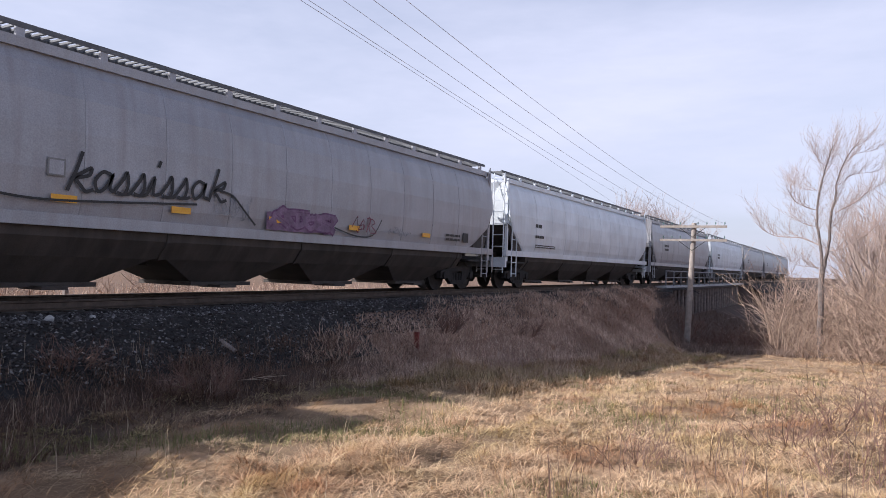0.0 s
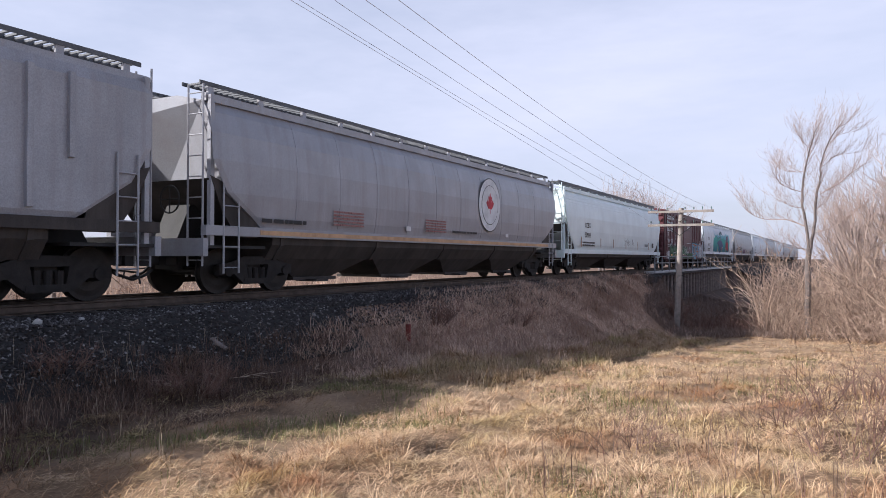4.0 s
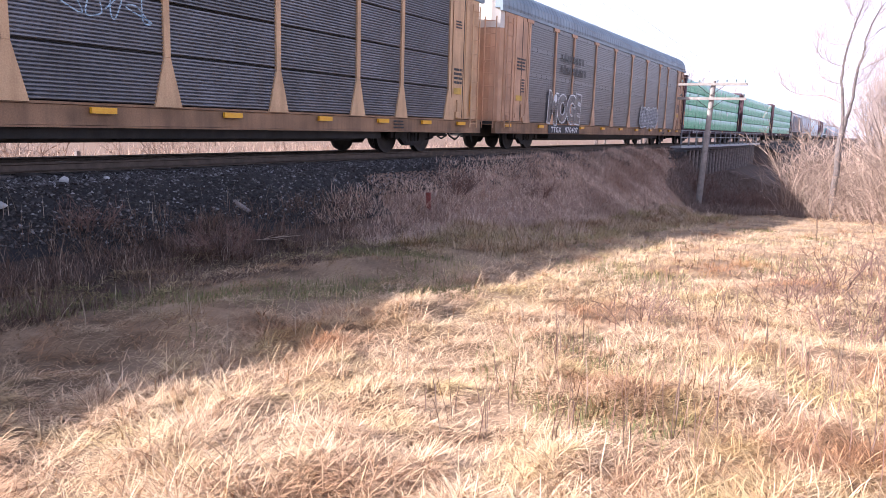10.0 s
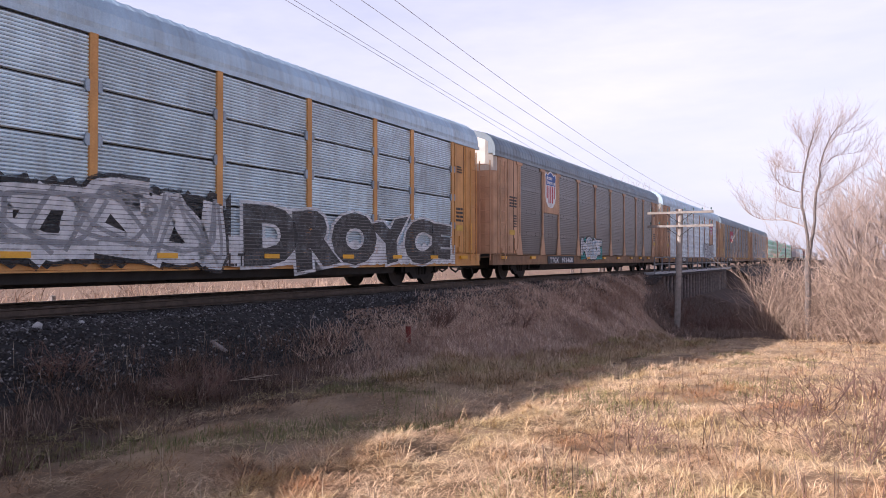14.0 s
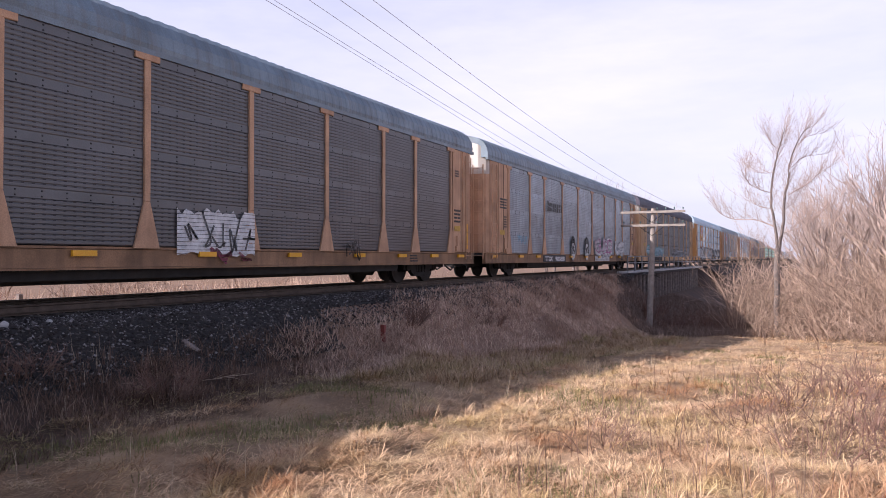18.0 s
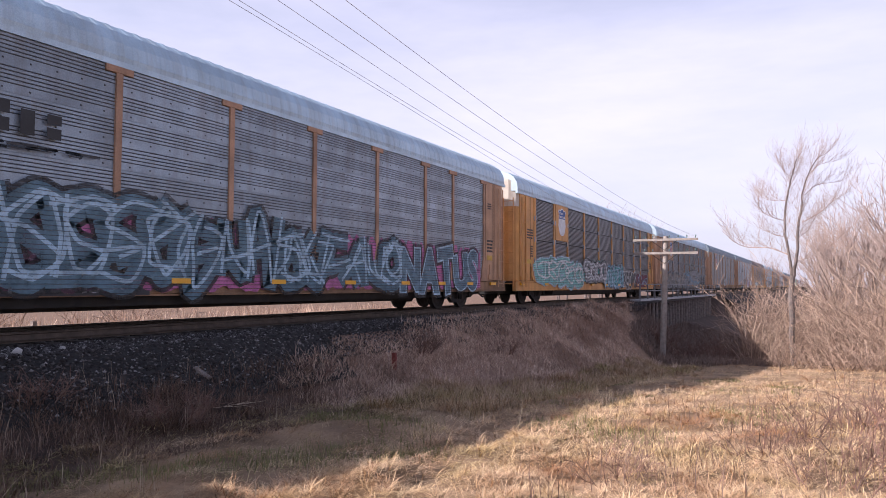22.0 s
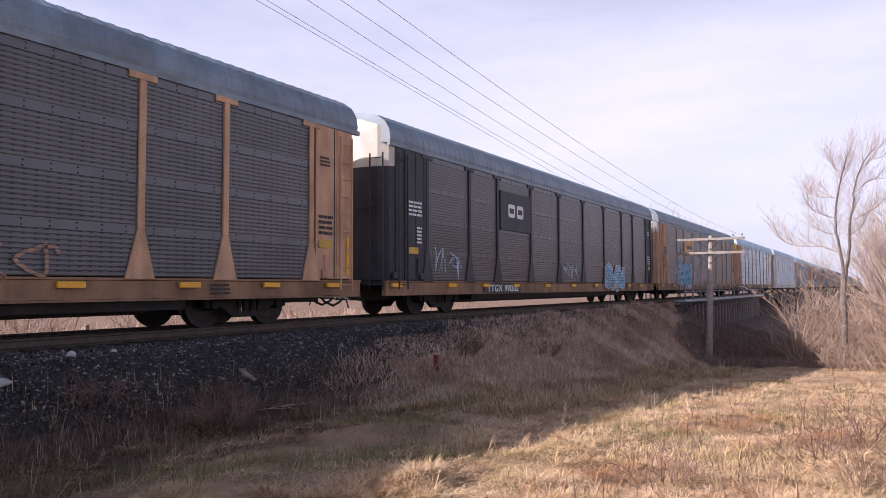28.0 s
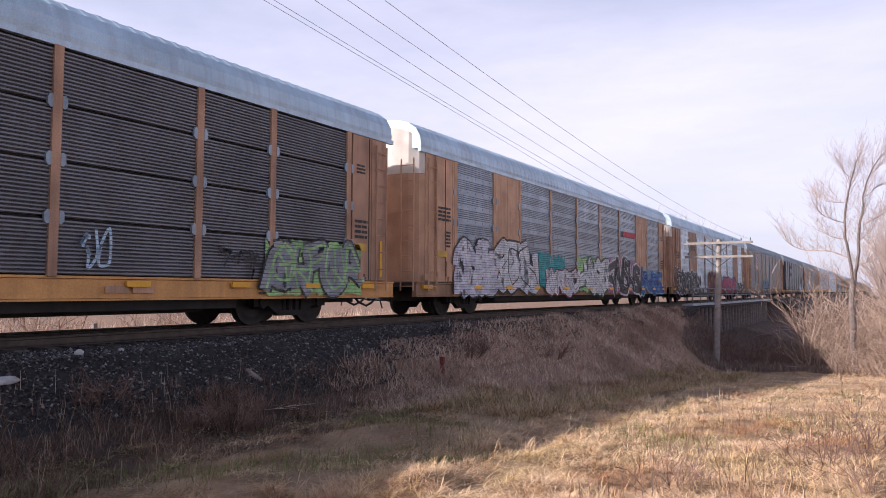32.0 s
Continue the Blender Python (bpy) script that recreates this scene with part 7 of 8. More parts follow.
def make_ballast():
    """A bed of crushed stone under the ties, shouldering down the bank."""
    bed = Build()
    ys = axis_points([(-40, 2, 3), (2, 45.2, 0.6), (45.2, 45.4, 0.2), (45.4, 82.8, 4), (82.8, 83, 0.2), (83, 130, 4)])
    prof = [-3.9, -3.3, -2.7, -2.3, -1.3, 0, 1.3, 2.3, 2.7, 3.1, 3.5, 3.85, 4.1]
    n = len(prof)
    for y in ys:
        for x in prof:
            d = abs(x)
            z = -0.20 if d < 2.7 else -0.20 - 0.60 * (d - 2.7)
            if 12.5 < y < 45.3 and x > 2.9:
                x, z = 2.9, -0.33
            if 45.3 < y < 82.9:
                x, z = max(-2.05, min(2.05, x)), -0.21
            bed.v.append((CX + x, y, z + 0.02 * bump2(x * 2, y, 1.7)))
    bed.f = [(j * n + i, j * n + i + 1, (j + 1) * n + i + 1, (j + 1) * n + i) for j in range(len(ys) - 1) for i in range(n - 1)]
    me = bpy.data.meshes.new("ballast_bed")
    me.from_pydata(bed.v, [], bed.f)
    m = mat("stone_bed", (0.022, 0.019, 0.0175), 0.9, vary=0.5, scale=9, bump=1.0, grain=30)
    me.materials.append(m)
    tagged(new("ballast_bed", me), "dark bed of crushed stone under the track", "ballast", kind="structure")
    rng = np.random.default_rng(5)
    n = 80000
    y = 1.5 + 50 * rng.random(n) ** 1.7
    u = rng.random(n)
    x = CX + 1.1 + 3.3 * u
    far = rng.random(n) < 0.15
    x = np.where(far, CX - 1.0 + 2.0 * rng.random(n), x)
    z = np.where(x - CX < 2.7, -0.20, -0.20 - 0.60 * (x - CX - 2.7))
    on = np.array([noise.noise(Vector((a * 0.9, b * 0.5, 9.0))) for a, b in zip(x, y)])
    keep = (x - CX < 3.75 + 0.8 * on - 0.02 * np.clip(y - 10, 0, 30))
    x, y, z = x[keep], y[keep], z[keep]
    n = len(x)
    base = np.array([(1, 0, 0), (-1, 0, 0), (0, 1, 0), (0, -1, 0), (0, 0, 1), (0, 0, -1)], float)
    tri = np.array([(0, 2, 4), (2, 1, 4), (1, 3, 4), (3, 0, 4), (2, 0, 5), (1, 2, 5), (3, 1, 5), (0, 3, 5)])
    size = rng.uniform(0.012, 0.032, n) * (1 + 0.5 * (rng.random(n) < 0.05))
    v = base[None] * (1 + 0.55 * rng.uniform(-1, 1, (n, 6, 1)))
    a = rng.uniform(0, 6.28, n)
    c, s = np.cos(a)[:, None], np.sin(a)[:, None]
    tx, ty = v[..., 0] * c - v[..., 1] * s, v[..., 0] * s + v[..., 1] * c
    tilt = rng.uniform(-0.7, 0.7, n)[:, None]
    tz = v[..., 2] * 0.75 * np.cos(tilt) + tx * np.sin(tilt) * 0.6
    v = np.stack([tx, ty, tz], -1) * size[:, None, None] + np.stack([x, y, z + size * 0.25], -1)[:, None]
    f = (tri[None] + 6 * np.arange(n)[:, None, None]).reshape(-1, 3)
    tagged(new("ballast_stones", soup("ballast_stones", v.reshape(-1, 3), f, STONE)), "loose grey crushed ballast stones along the track", "ballast", kind="stuff")


make_ballast()


def rock(name, at, size, material, label, seed=1, flat_z=0.7):
    rnd = random.Random(seed)
    bm = bmesh.new()
    bmesh.ops.create_icosphere(bm, subdivisions=2, radius=1)
    for v in bm.verts:
        k = 1 + 0.28 * noise.noise(v.co * 1.4 + Vector((seed, 0, 0))) + rnd.uniform(-0.05, 0.05)
        v.co = Vector((v.co.x * size[0] * k, v.co.y * size[1] * k, v.co.z * size[2] * k))
    me = bpy.data.meshes.new(name)
    bm.to_mesh(me)
    bm.free()
    me.materials.append(material)
    o = tagged(new(name, me), label, "rock")
    o.location = at
    return o


PALE_ROCK = mat("pale_concrete", (0.45, 0.43, 0.41), 0.9, vary=0.2, scale=6, bump=0.5)
rock("rock", (-10.1, 6.3, -0.17), (0.055, 0.075, 0.06), PALE_ROCK, "pale grey rock on the ballast shoulder", 1)
rock("rock", (-10.2, 7.05, -0.18), (0.045, 0.05, 0.045), PALE_ROCK, "small pale rock on the ballast shoulder", 2)
rock("concrete_slab_piece", (-9.45, 4.9, -0.38), (0.16, 0.2, 0.06), PALE_ROCK, "pale flat piece of broken concrete on the bank", 3)
rock("rubble", (-11.6, 80.8, -2.8), (0.6, 0.8, 0.7), PALE_ROCK, "white chunk of rubble on the creek bank", 4)
rock("rubble", (-10.3, 78.5, -3.3), (0.8, 1.0, 0.5), PALE_ROCK, "white broken slab on the creek bank", 5)
rock("rubble", (-8.9, 45.5, -3.6), (0.3, 0.5, 0.25), PALE_ROCK, "pale stones near the foot of the pole", 6)

OLDWOOD = mat("grey_old_wood", (0.24, 0.20, 0.18), 0.9, vary=0.3, scale=6, bump=0.6, streak=0.3)
o = tagged(new("log", Build().tube((-9.1, 8.62, -0.58), (-8.84, 8.71, -0.74), 0.055, 0.045, n=10).mesh("log")), "short weathered timber lying on the stony bank", "log")
o.data.materials.append(OLDWOOD)
o = tagged(new("marker_stake", Build().box(-8.47, -8.37, 13.7, 13.76, -1.3, -0.70).mesh("marker_stake")), "short faded orange marker stake in the bank", "stake")
o.data.materials.append(mat("faded_orange", (0.20, 0.045, 0.035), 0.7, vary=0.2))

# ---- bridge ----
CONC = mat("dark_concrete", (0.07, 0.063, 0.06), 0.9, vary=0.25, scale=2, bump=0.4, streak=0.4, dirt=(0.08, 0.07, 0.06))
RAILING = mat("grey_railing_steel", (0.24, 0.245, 0.26), 0.6, 0.2, vary=0.2)


def make_bridge():
    root = tagged(new("railway_bridge"), "low railway bridge on dark timber piles with a steel railing", "bridge", kind="structure")
    part("girder", Build().box(CX - 1.6, CX + 1.6, 45.0, 83.0, -1.1, -0.36), BLACK, root)
    part("deck", Build().box(CX - 2.3, CX + 2.12, 45.6, 83.0, -0.36, -0.215), CONC, root)
    part("walkway", Build().box(CX + 1.5, CX + 2.2, 46.5, 83.0, -0.20, -0.06), mat("pale_walkway", (0.50, 0.50, 0.50), 0.8, vary=0.15), root)
    y = 46.6
    while y < 82.6:
        part("railing_post", Build().box(CX + 2.10, CX + 2.18, y - 0.035, y + 0.035, -0.2, 0.92), RAILING, root)
        y += 2.25
    for z in (0.45, 0.88):
        part("railing_bar", Build().box(CX + 2.11, CX + 2.17, 46.5, 82.8, z, z + 0.06), RAILING, root)
    rnd = random.Random(8)
    for k in range(28):
        y = 46.6 + k * 1.25
        part("pile", Build().tube((CX + 1.9 + rnd.uniform(-0.05, 0.05), y, -6.4), (CX + 1.9, y, -0.37), 0.15, 0.13, n=10), OLDWOOD, root)
    for k in range(8):
        part("pile", Build().tube((CX - 1.2, 47 + k * 4.8, -5.4), (CX - 1.2, 47 + k * 4.8, -1.1), 0.18, n=10), OLDWOOD, root)
    # unseen black planks added to keep sunlight out from under the bridge
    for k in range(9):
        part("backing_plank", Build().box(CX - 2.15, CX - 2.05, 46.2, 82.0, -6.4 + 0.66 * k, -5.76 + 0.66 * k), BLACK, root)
    part("abutment", Build().box(CX - 2.6, CX + 2.0, 45.2, 46.2, -6.5, -0.37), CONC, root)
    part("abutment", Build().box(CX - 2.6, CX + 2.0, 82.0, 84.0, -6, -0.37), CONC, root)
    part("cap_beam", Build().box(CX + 1.5, CX + 1.7, 45.6, 82, -0.62, -0.37), BLACK, root)


make_bridge()

# ---- pole line ----
POLEWOOD = mat("silver_pole_wood", (0.33, 0.29, 0.26), 0.9, vary=0.2, scale=5, bump=0.5, streak=0.35)
GLASS = mat("insulator_glass", (0.10, 0.16, 0.15), 0.2, vary=0.1)


def make_pole():
    root = tagged(new("utility_pole"), "weathered wooden utility pole with two crossarms and insulators", "pole")
    part("pole", Build().tube((-6.93, 36, -3.0), (-6.7, 36, 3.2), 0.15, 0.115, n=12), POLEWOOD, root)
    for z in (3.03, 2.38):
        arm = part("crossarm", Build().box(-8.25, -5.2, 35.80, 35.90, z - 0.055, z + 0.055), POLEWOOD, root)
        for k in range(8):
            x = -8.1 + k * 0.40
            if abs(x + 6.7) > 0.2:
                part("insulator", Build().tube((x, 35.85, z + 0.05), (x, 35.85, z + 0.12), 0.012, n=6).tube((x, 35.85, z + 0.12), (x, 35.85, z + 0.21), 0.035, 0.022, n=8), GLASS, arm)
        for s in (-1, 1):
            part("brace", Build().tube((-6.75 + s * 0.6, 35.82, z - 0.05), (-6.76, 35.86, z - 0.5), 0.014, n=5), BLACK, root)
    return root


make_pole()
WIRE = mat("wire", (0.42, 0.42, 0.46), 0.6, 0.3, vary=0.1, bump=0)
# each wire: its place on the arms, its line at two places short of the pole
for x0, z0, ya, za, yb, zb in ((-8.1, 2.50, 9.13, 5.14, 21.95, 3.96), (-7.7, 3.20, 8.88, 4.99, 20.9, 4.02), (-7.1, 3.20, 9.0, 4.94, 19.2, 4.04), (-6.1, 3.20, 8.44, 4.59, 16.5, 3.95), (-5.4, 3.20, 8.23, 4.41, 14.6, 3.89)):
    p, q = 36 - ya, 36 - yb
    k2 = ((za - z0) / p - (zb - z0) / q) / (p - q)
    k1 = (zb - z0) / q - k2 * q
    b = Build()
    for k in range(49):
        s = k * 1.25
        y, z = 36 - s, z0 + k1 * s + k2 * s * s
        b.v += [(x0 + 0.0048 * math.cos(c * math.pi / 2), y, z + 0.0048 * math.sin(c * math.pi / 2)) for c in range(4)]
        if k:
            b.f += [(4 * k - 4 + c, 4 * k - 4 + (c + 1) % 4, 4 * k + (c + 1) % 4, 4 * k + c) for c in range(4)]
    o = tagged(new("overhead_wire", b.mesh("overhead_wire")), "thin overhead wire strung along the railway", "wire", group="wires of the pole line")
    o.data.materials.append(WIRE)

# ---- grass ----
STRAW = island("straw_grass", [(0.26, 0.15, 0.085), (0.68, 0.475, 0.29), (0.78, 0.565, 0.36), (0.45, 0.28, 0.165), (0.84, 0.635, 0.42), (0.60, 0.40, 0.235), (0.17, 0.095, 0.058)], 0.8, spec=0.2, patch=[(0.60, 0.45, 0.37), (0.88, 0.92, 0.72)], patch_scale=0.8)
# weed tones kept dark to deepen the shade on the near bank
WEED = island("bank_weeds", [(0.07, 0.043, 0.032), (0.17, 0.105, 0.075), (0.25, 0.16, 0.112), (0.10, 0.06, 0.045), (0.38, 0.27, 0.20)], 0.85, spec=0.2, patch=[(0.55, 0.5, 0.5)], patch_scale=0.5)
# brown grass, its tones lifted to stand in for distant haze
BROWN = island("brown_grass", [(0.40, 0.26, 0.19), (0.66, 0.46, 0.345), (0.80, 0.60, 0.46), (0.52, 0.345, 0.255), (0.85, 0.67, 0.52), (0.32, 0.20, 0.15)], 0.85, spec=0.2, patch=[(0.60, 0.54, 0.51)], patch_scale=0.55)
REED = island("dry_stems", [(0.40, 0.30, 0.21), (0.58, 0.47, 0.34), (0.30, 0.20, 0.145), (0.50, 0.39, 0.29)], 0.8, spec=0.2)
# turf under the bank: greenish brown, with train shade added to its tones
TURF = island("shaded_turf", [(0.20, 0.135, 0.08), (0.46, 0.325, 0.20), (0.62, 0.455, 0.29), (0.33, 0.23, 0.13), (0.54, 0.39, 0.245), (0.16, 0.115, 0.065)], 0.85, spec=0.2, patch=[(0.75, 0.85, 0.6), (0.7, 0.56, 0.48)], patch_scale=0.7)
TWIG = island("reddish_twigs", [(0.17, 0.095, 0.075), (0.26, 0.155, 0.12), (0.13, 0.085, 0.07), (0.33, 0.23, 0.18)], 0.85, spec=0.2)


def blades(name, x, y, length, lean, width, heading, material, label, category, seed, mound=0.0):
    """Arching blades: three-part strips, rooted on the ground and bending over along their heading."""
    rng = np.random.default_rng(seed)
    n = len(x)
    z = heights(x, y) - 0.015 + mound
    d = np.stack([np.cos(heading), np.sin(heading), 0 * x], -1)
    side = np.stack([-np.sin(heading), np.cos(heading), 0 * x], -1)
    up = np.array([0, 0, 1.0])
    pt = np.stack([x, y, z], -1)
    w = side * (width / 2)[:, None]
    rows = [pt - w, pt + w]
    sway = rng.uniform(-0.12, 0.12, n)
    for k, (bend, thin) in enumerate(((0.86, 0.95), (1.08, 0.75), (1.32, 0.0))):
        a = np.minimum(lean * bend, 1.9)
        pt = pt + (d * np.sin(a)[:, None] + up * np.cos(a)[:, None]) * (length * 0.34)[:, None] + side * (sway * length * k * 0.5)[:, None]
        pt[:, 2] = np.maximum(pt[:, 2], z + 0.012)
        rows += [pt - w * thin, pt + w * thin] if thin else [pt]
    v = np.stack(rows, 1).reshape(-1, 3)
    k = 7 * np.arange(n)[:, None]
    f = np.concatenate([k + np.array([t]) for t in ((0, 1, 3), (0, 3, 2), (2, 3, 5), (2, 5, 4), (4, 5, 6))])
    return tagged(new(name, soup(name, v, f, material)), label, category, kind="stuff")


def tufts(x, y, per, spread, rng):
    """Blade roots gathered round tuft centres, with headings that fan outwards."""
    m = len(x)
    a, q = rng.uniform(0, 6.28, (m, per)), spread * rng.random((m, per)) ** 0.6
    head = a + rng.normal(0, 0.5, (m, per))
    return (x[:, None] + np.cos(a) * q).ravel(), (y[:, None] + np.sin(a) * q).ravel(), head.ravel()


def field_noise(x, y, k, s):
    return np.array([noise.noise(Vector((a * k, b * k, s))) for a, b in zip(x, y)])


def spread_over(n, rng, near=2.3, far=42.0):
    """Places over the field, evenly in the logarithm of the distance."""
    r = np.exp(rng.uniform(math.log(near), math.log(far), n))
    a = rng.uniform(radians(-12), radians(72), n)
    return -r * np.sin(a), r * np.cos(a), r


def field_edge(y):
    return -7.6 + 0.055 * np.clip(y - 9, 0, 40)


def make_grass():
    rng = np.random.default_rng(11)

    def rise(x, y):
        return 0.20 * np.clip(field_noise(x, y, 1.2, 15.0), 0, 1) + 0.15 * np.clip(field_noise(x, y, 2.9, 16.0), 0, 1)

    # short matted straw
    x, y, r = spread_over(230000, rng)
    keep = (x > field_edge(y) - 0.3 + 0.5 * field_noise(x, y, 0.9, 1.0)) & (y < np.where(x < -2.4, 33.5, 40))
    x, y, r = x[keep], y[keep], r[keep]
    n = len(x)
    head = 0.5 + rng.normal(0, 1.3, n) + 2.4 * field_noise(x, y, 0.55, 2.0)
    length = rng.uniform(0.07, 0.2, n) * np.clip(0.9 + 0.016 * r, 1, 1.5)
    lean = np.clip(rng.normal(1.45, 0.25, n), 0.7, 1.75)
    width = rng.uniform(0.0028, 0.006, n) * (1 + 0.045 * r)
    # towards the track, where the train's shade lies, blades take the darker turf
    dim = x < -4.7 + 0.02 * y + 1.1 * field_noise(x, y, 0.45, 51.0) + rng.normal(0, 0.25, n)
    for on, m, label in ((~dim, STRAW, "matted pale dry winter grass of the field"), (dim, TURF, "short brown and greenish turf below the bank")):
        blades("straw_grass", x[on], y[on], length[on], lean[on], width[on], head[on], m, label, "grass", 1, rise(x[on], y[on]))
    # tussocks bending out of the mat
    x, y, r = spread_over(9000, rng)
    keep = (x > field_edge(y) - 0.1) & (y < np.where(x < -2.4, 33, 39)) & (field_noise(x, y, 0.7, 5.0) > -0.16) & (x > -4.6)
    x, y, r = x[keep], y[keep], r[keep]
    per = 24
    bx, by, head = tufts(x, y, per, 0.07, rng)
    big = np.repeat(rng.uniform(0.55, 1.25, len(x)) * (1 + 0.5 * np.clip(field_noise(x, y, 0.7, 5.0), 0, 1)), per)
    rr = np.repeat(r, per)
    n = len(bx)
    blades("grass_tussocks", bx, by, rng.uniform(0.09, 0.22, n) * big, np.clip(rng.normal(1.28, 0.3, n), 0.3, 1.7), rng.uniform(0.0028, 0.0058, n) * (1 + 0.045 * rr), head, STRAW, "drooping tussocks of dry straw-coloured grass", "grass", 6, rise(bx, by))
    # the same straw all round, sparser
    r, a = 1.2 + 15 * rng.random(36000) ** 0.7, rng.uniform(radians(72), radians(348), 36000)
    x, y = -r * np.sin(a), r * np.cos(a)
    keep = x > -7.4
    x, y = x[keep], y[keep]
    n = len(x)
    blades("straw_grass", x, y, rng.uniform(0.10, 0.26, n), np.clip(rng.normal(1.4, 0.25, n), 0.6, 1.7), rng.uniform(0.006, 0.012, n), rng.uniform(0, 6.28, n), STRAW, "matted pale dry winter grass of the field", "grass", 9, rise(x, y))
    # dead weeds on the bank and in the ditch, spread fieldward to deepen the shade
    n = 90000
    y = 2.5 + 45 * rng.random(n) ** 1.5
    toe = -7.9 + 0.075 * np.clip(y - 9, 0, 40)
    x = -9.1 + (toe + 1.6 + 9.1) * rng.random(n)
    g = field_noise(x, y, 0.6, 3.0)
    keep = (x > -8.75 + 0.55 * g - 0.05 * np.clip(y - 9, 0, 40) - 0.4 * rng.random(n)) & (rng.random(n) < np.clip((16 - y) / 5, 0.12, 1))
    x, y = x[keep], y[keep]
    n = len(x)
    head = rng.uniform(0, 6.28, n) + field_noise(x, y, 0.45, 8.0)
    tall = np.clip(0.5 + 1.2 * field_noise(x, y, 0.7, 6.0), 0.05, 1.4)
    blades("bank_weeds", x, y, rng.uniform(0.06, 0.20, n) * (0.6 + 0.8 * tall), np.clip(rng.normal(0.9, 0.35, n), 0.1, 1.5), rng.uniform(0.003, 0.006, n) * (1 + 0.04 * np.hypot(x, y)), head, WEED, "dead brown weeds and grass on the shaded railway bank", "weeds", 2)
    # brown grass covering the bank farther along
    n = 95000
    y = 10 + 32 * rng.random(n) ** 1.2
    x = -9.9 + (5.0 + 0.02 * y) * rng.random(n)
    g = field_noise(x, y, 0.5, 13.0)
    keep = (x > -8.9 + 0.9 * g + 1.2 * rng.random(n) ** 2 - 0.15 * np.clip(y - 11, 0, 9.5)) & ((x + 0.235 * y < 0.1 + 0.5 * g) | (y < 31))
    x, y = x[keep], y[keep]
    n = len(x)
    length, lean, width, head = rng.uniform(0.10, 0.30, n), np.clip(rng.normal(1.0, 0.35, n), 0.2, 1.6), rng.uniform(0.004, 0.008, n) * (1 + 0.03 * y), rng.uniform(0, 6.28, n)
    lift = 0.4 * np.clip(field_noise(x, y, 0.4, 18.0), 0, 1) + np.where(x < CX + 4.2, 0.09, 0.0)
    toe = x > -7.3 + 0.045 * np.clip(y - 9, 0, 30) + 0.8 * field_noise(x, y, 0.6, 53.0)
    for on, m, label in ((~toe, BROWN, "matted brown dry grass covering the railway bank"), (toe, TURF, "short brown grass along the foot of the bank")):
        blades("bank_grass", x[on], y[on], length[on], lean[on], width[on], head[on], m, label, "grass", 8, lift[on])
    # drooping tufts along the bank's broken face
    n = 700
    y = 10.5 + 30 * rng.random(n) ** 1.25
    x = -9.0 + (3.6 + 0.03 * y) * rng.random(n) - 0.05 * np.clip(y - 12, 0, 20)
    keep = field_noise(x, y, 0.6, 41.0) > -0.1
    x, y = x[keep], y[keep]
    bx, by, head = tufts(x, y, 20, 0.10, rng)
    far = np.hypot(bx, by)
    big = np.repeat(rng.uniform(0.5, 1.3, len(x)), 20)
    n = len(bx)
    blades("bank_tussocks", bx, by, rng.uniform(0.16, 0.42, n) * big, np.clip(rng.normal(0.85, 0.35, n), 0.1, 1.6), rng.uniform(0.003, 0.006, n) * (1 + 0.04 * far), head, BROWN, "drooping tufts of dead grass on the railway bank", "grass", 14)
    near = tufts(-9.0 + 1.6 * rng.random(200), 4.0 + 6.5 * rng.random(200), 18, 0.09, rng)
    n = len(near[0])
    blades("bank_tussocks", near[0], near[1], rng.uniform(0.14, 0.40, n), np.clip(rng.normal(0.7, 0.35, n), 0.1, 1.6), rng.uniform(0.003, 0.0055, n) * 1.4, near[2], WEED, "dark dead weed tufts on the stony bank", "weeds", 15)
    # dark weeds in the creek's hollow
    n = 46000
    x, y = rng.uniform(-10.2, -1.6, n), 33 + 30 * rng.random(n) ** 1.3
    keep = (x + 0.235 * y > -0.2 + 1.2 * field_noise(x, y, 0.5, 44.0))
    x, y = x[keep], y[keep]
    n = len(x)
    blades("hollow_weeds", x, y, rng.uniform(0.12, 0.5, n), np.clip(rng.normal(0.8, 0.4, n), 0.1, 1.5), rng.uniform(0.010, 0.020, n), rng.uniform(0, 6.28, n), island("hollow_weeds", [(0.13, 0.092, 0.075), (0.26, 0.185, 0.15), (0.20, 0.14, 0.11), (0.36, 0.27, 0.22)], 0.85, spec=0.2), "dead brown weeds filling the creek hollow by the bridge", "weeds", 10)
    # brown brush and stems beyond the track
    n = 26000
    x, y = -17.5 - 9 * rng.random(n) ** 1.6, -6 + 80 * rng.random(n)
    keep = field_noise(x, y, 0.25, 30.0) > -0.25
    x, y = x[keep], y[keep]
    n = len(x)
    blades("far_weeds", x, y, rng.uniform(0.35, 1.15, n), np.clip(rng.normal(0.4, 0.3, n), 0.02, 1.3), rng.uniform(0.012, 0.028, n), rng.uniform(0, 6.28, n), BROWN, "brown dead weeds standing beyond the track", "weeds", 12)
    # standing stems, each with a drooping head
    for count, x0, x1, y0, y1, seed, cut, label in ((800, -8.1, -2.6, 3.0, 29.0, 3, 0.02, "thin pale dry stems standing in the grass"), (1500, -2.2, 3.2, 3.4, 13.0, 4, -0.2, "dry stems standing in the sunlit field"), (500, -9.3, -7.4, 3.0, 18.0, 7, 0.05, "thin dead stems standing on the bank")):
        y = y0 + (y1 - y0) * rng.random(count) ** 1.4
        x = x0 + (x1 - x0) * rng.random(count) ** 1.1 + (0.05 * y if seed == 3 else 0)
        keep = field_noise(x, y, 1.1, 12.0) > cut
        x, y = x[keep], y[keep]
        n = len(x)
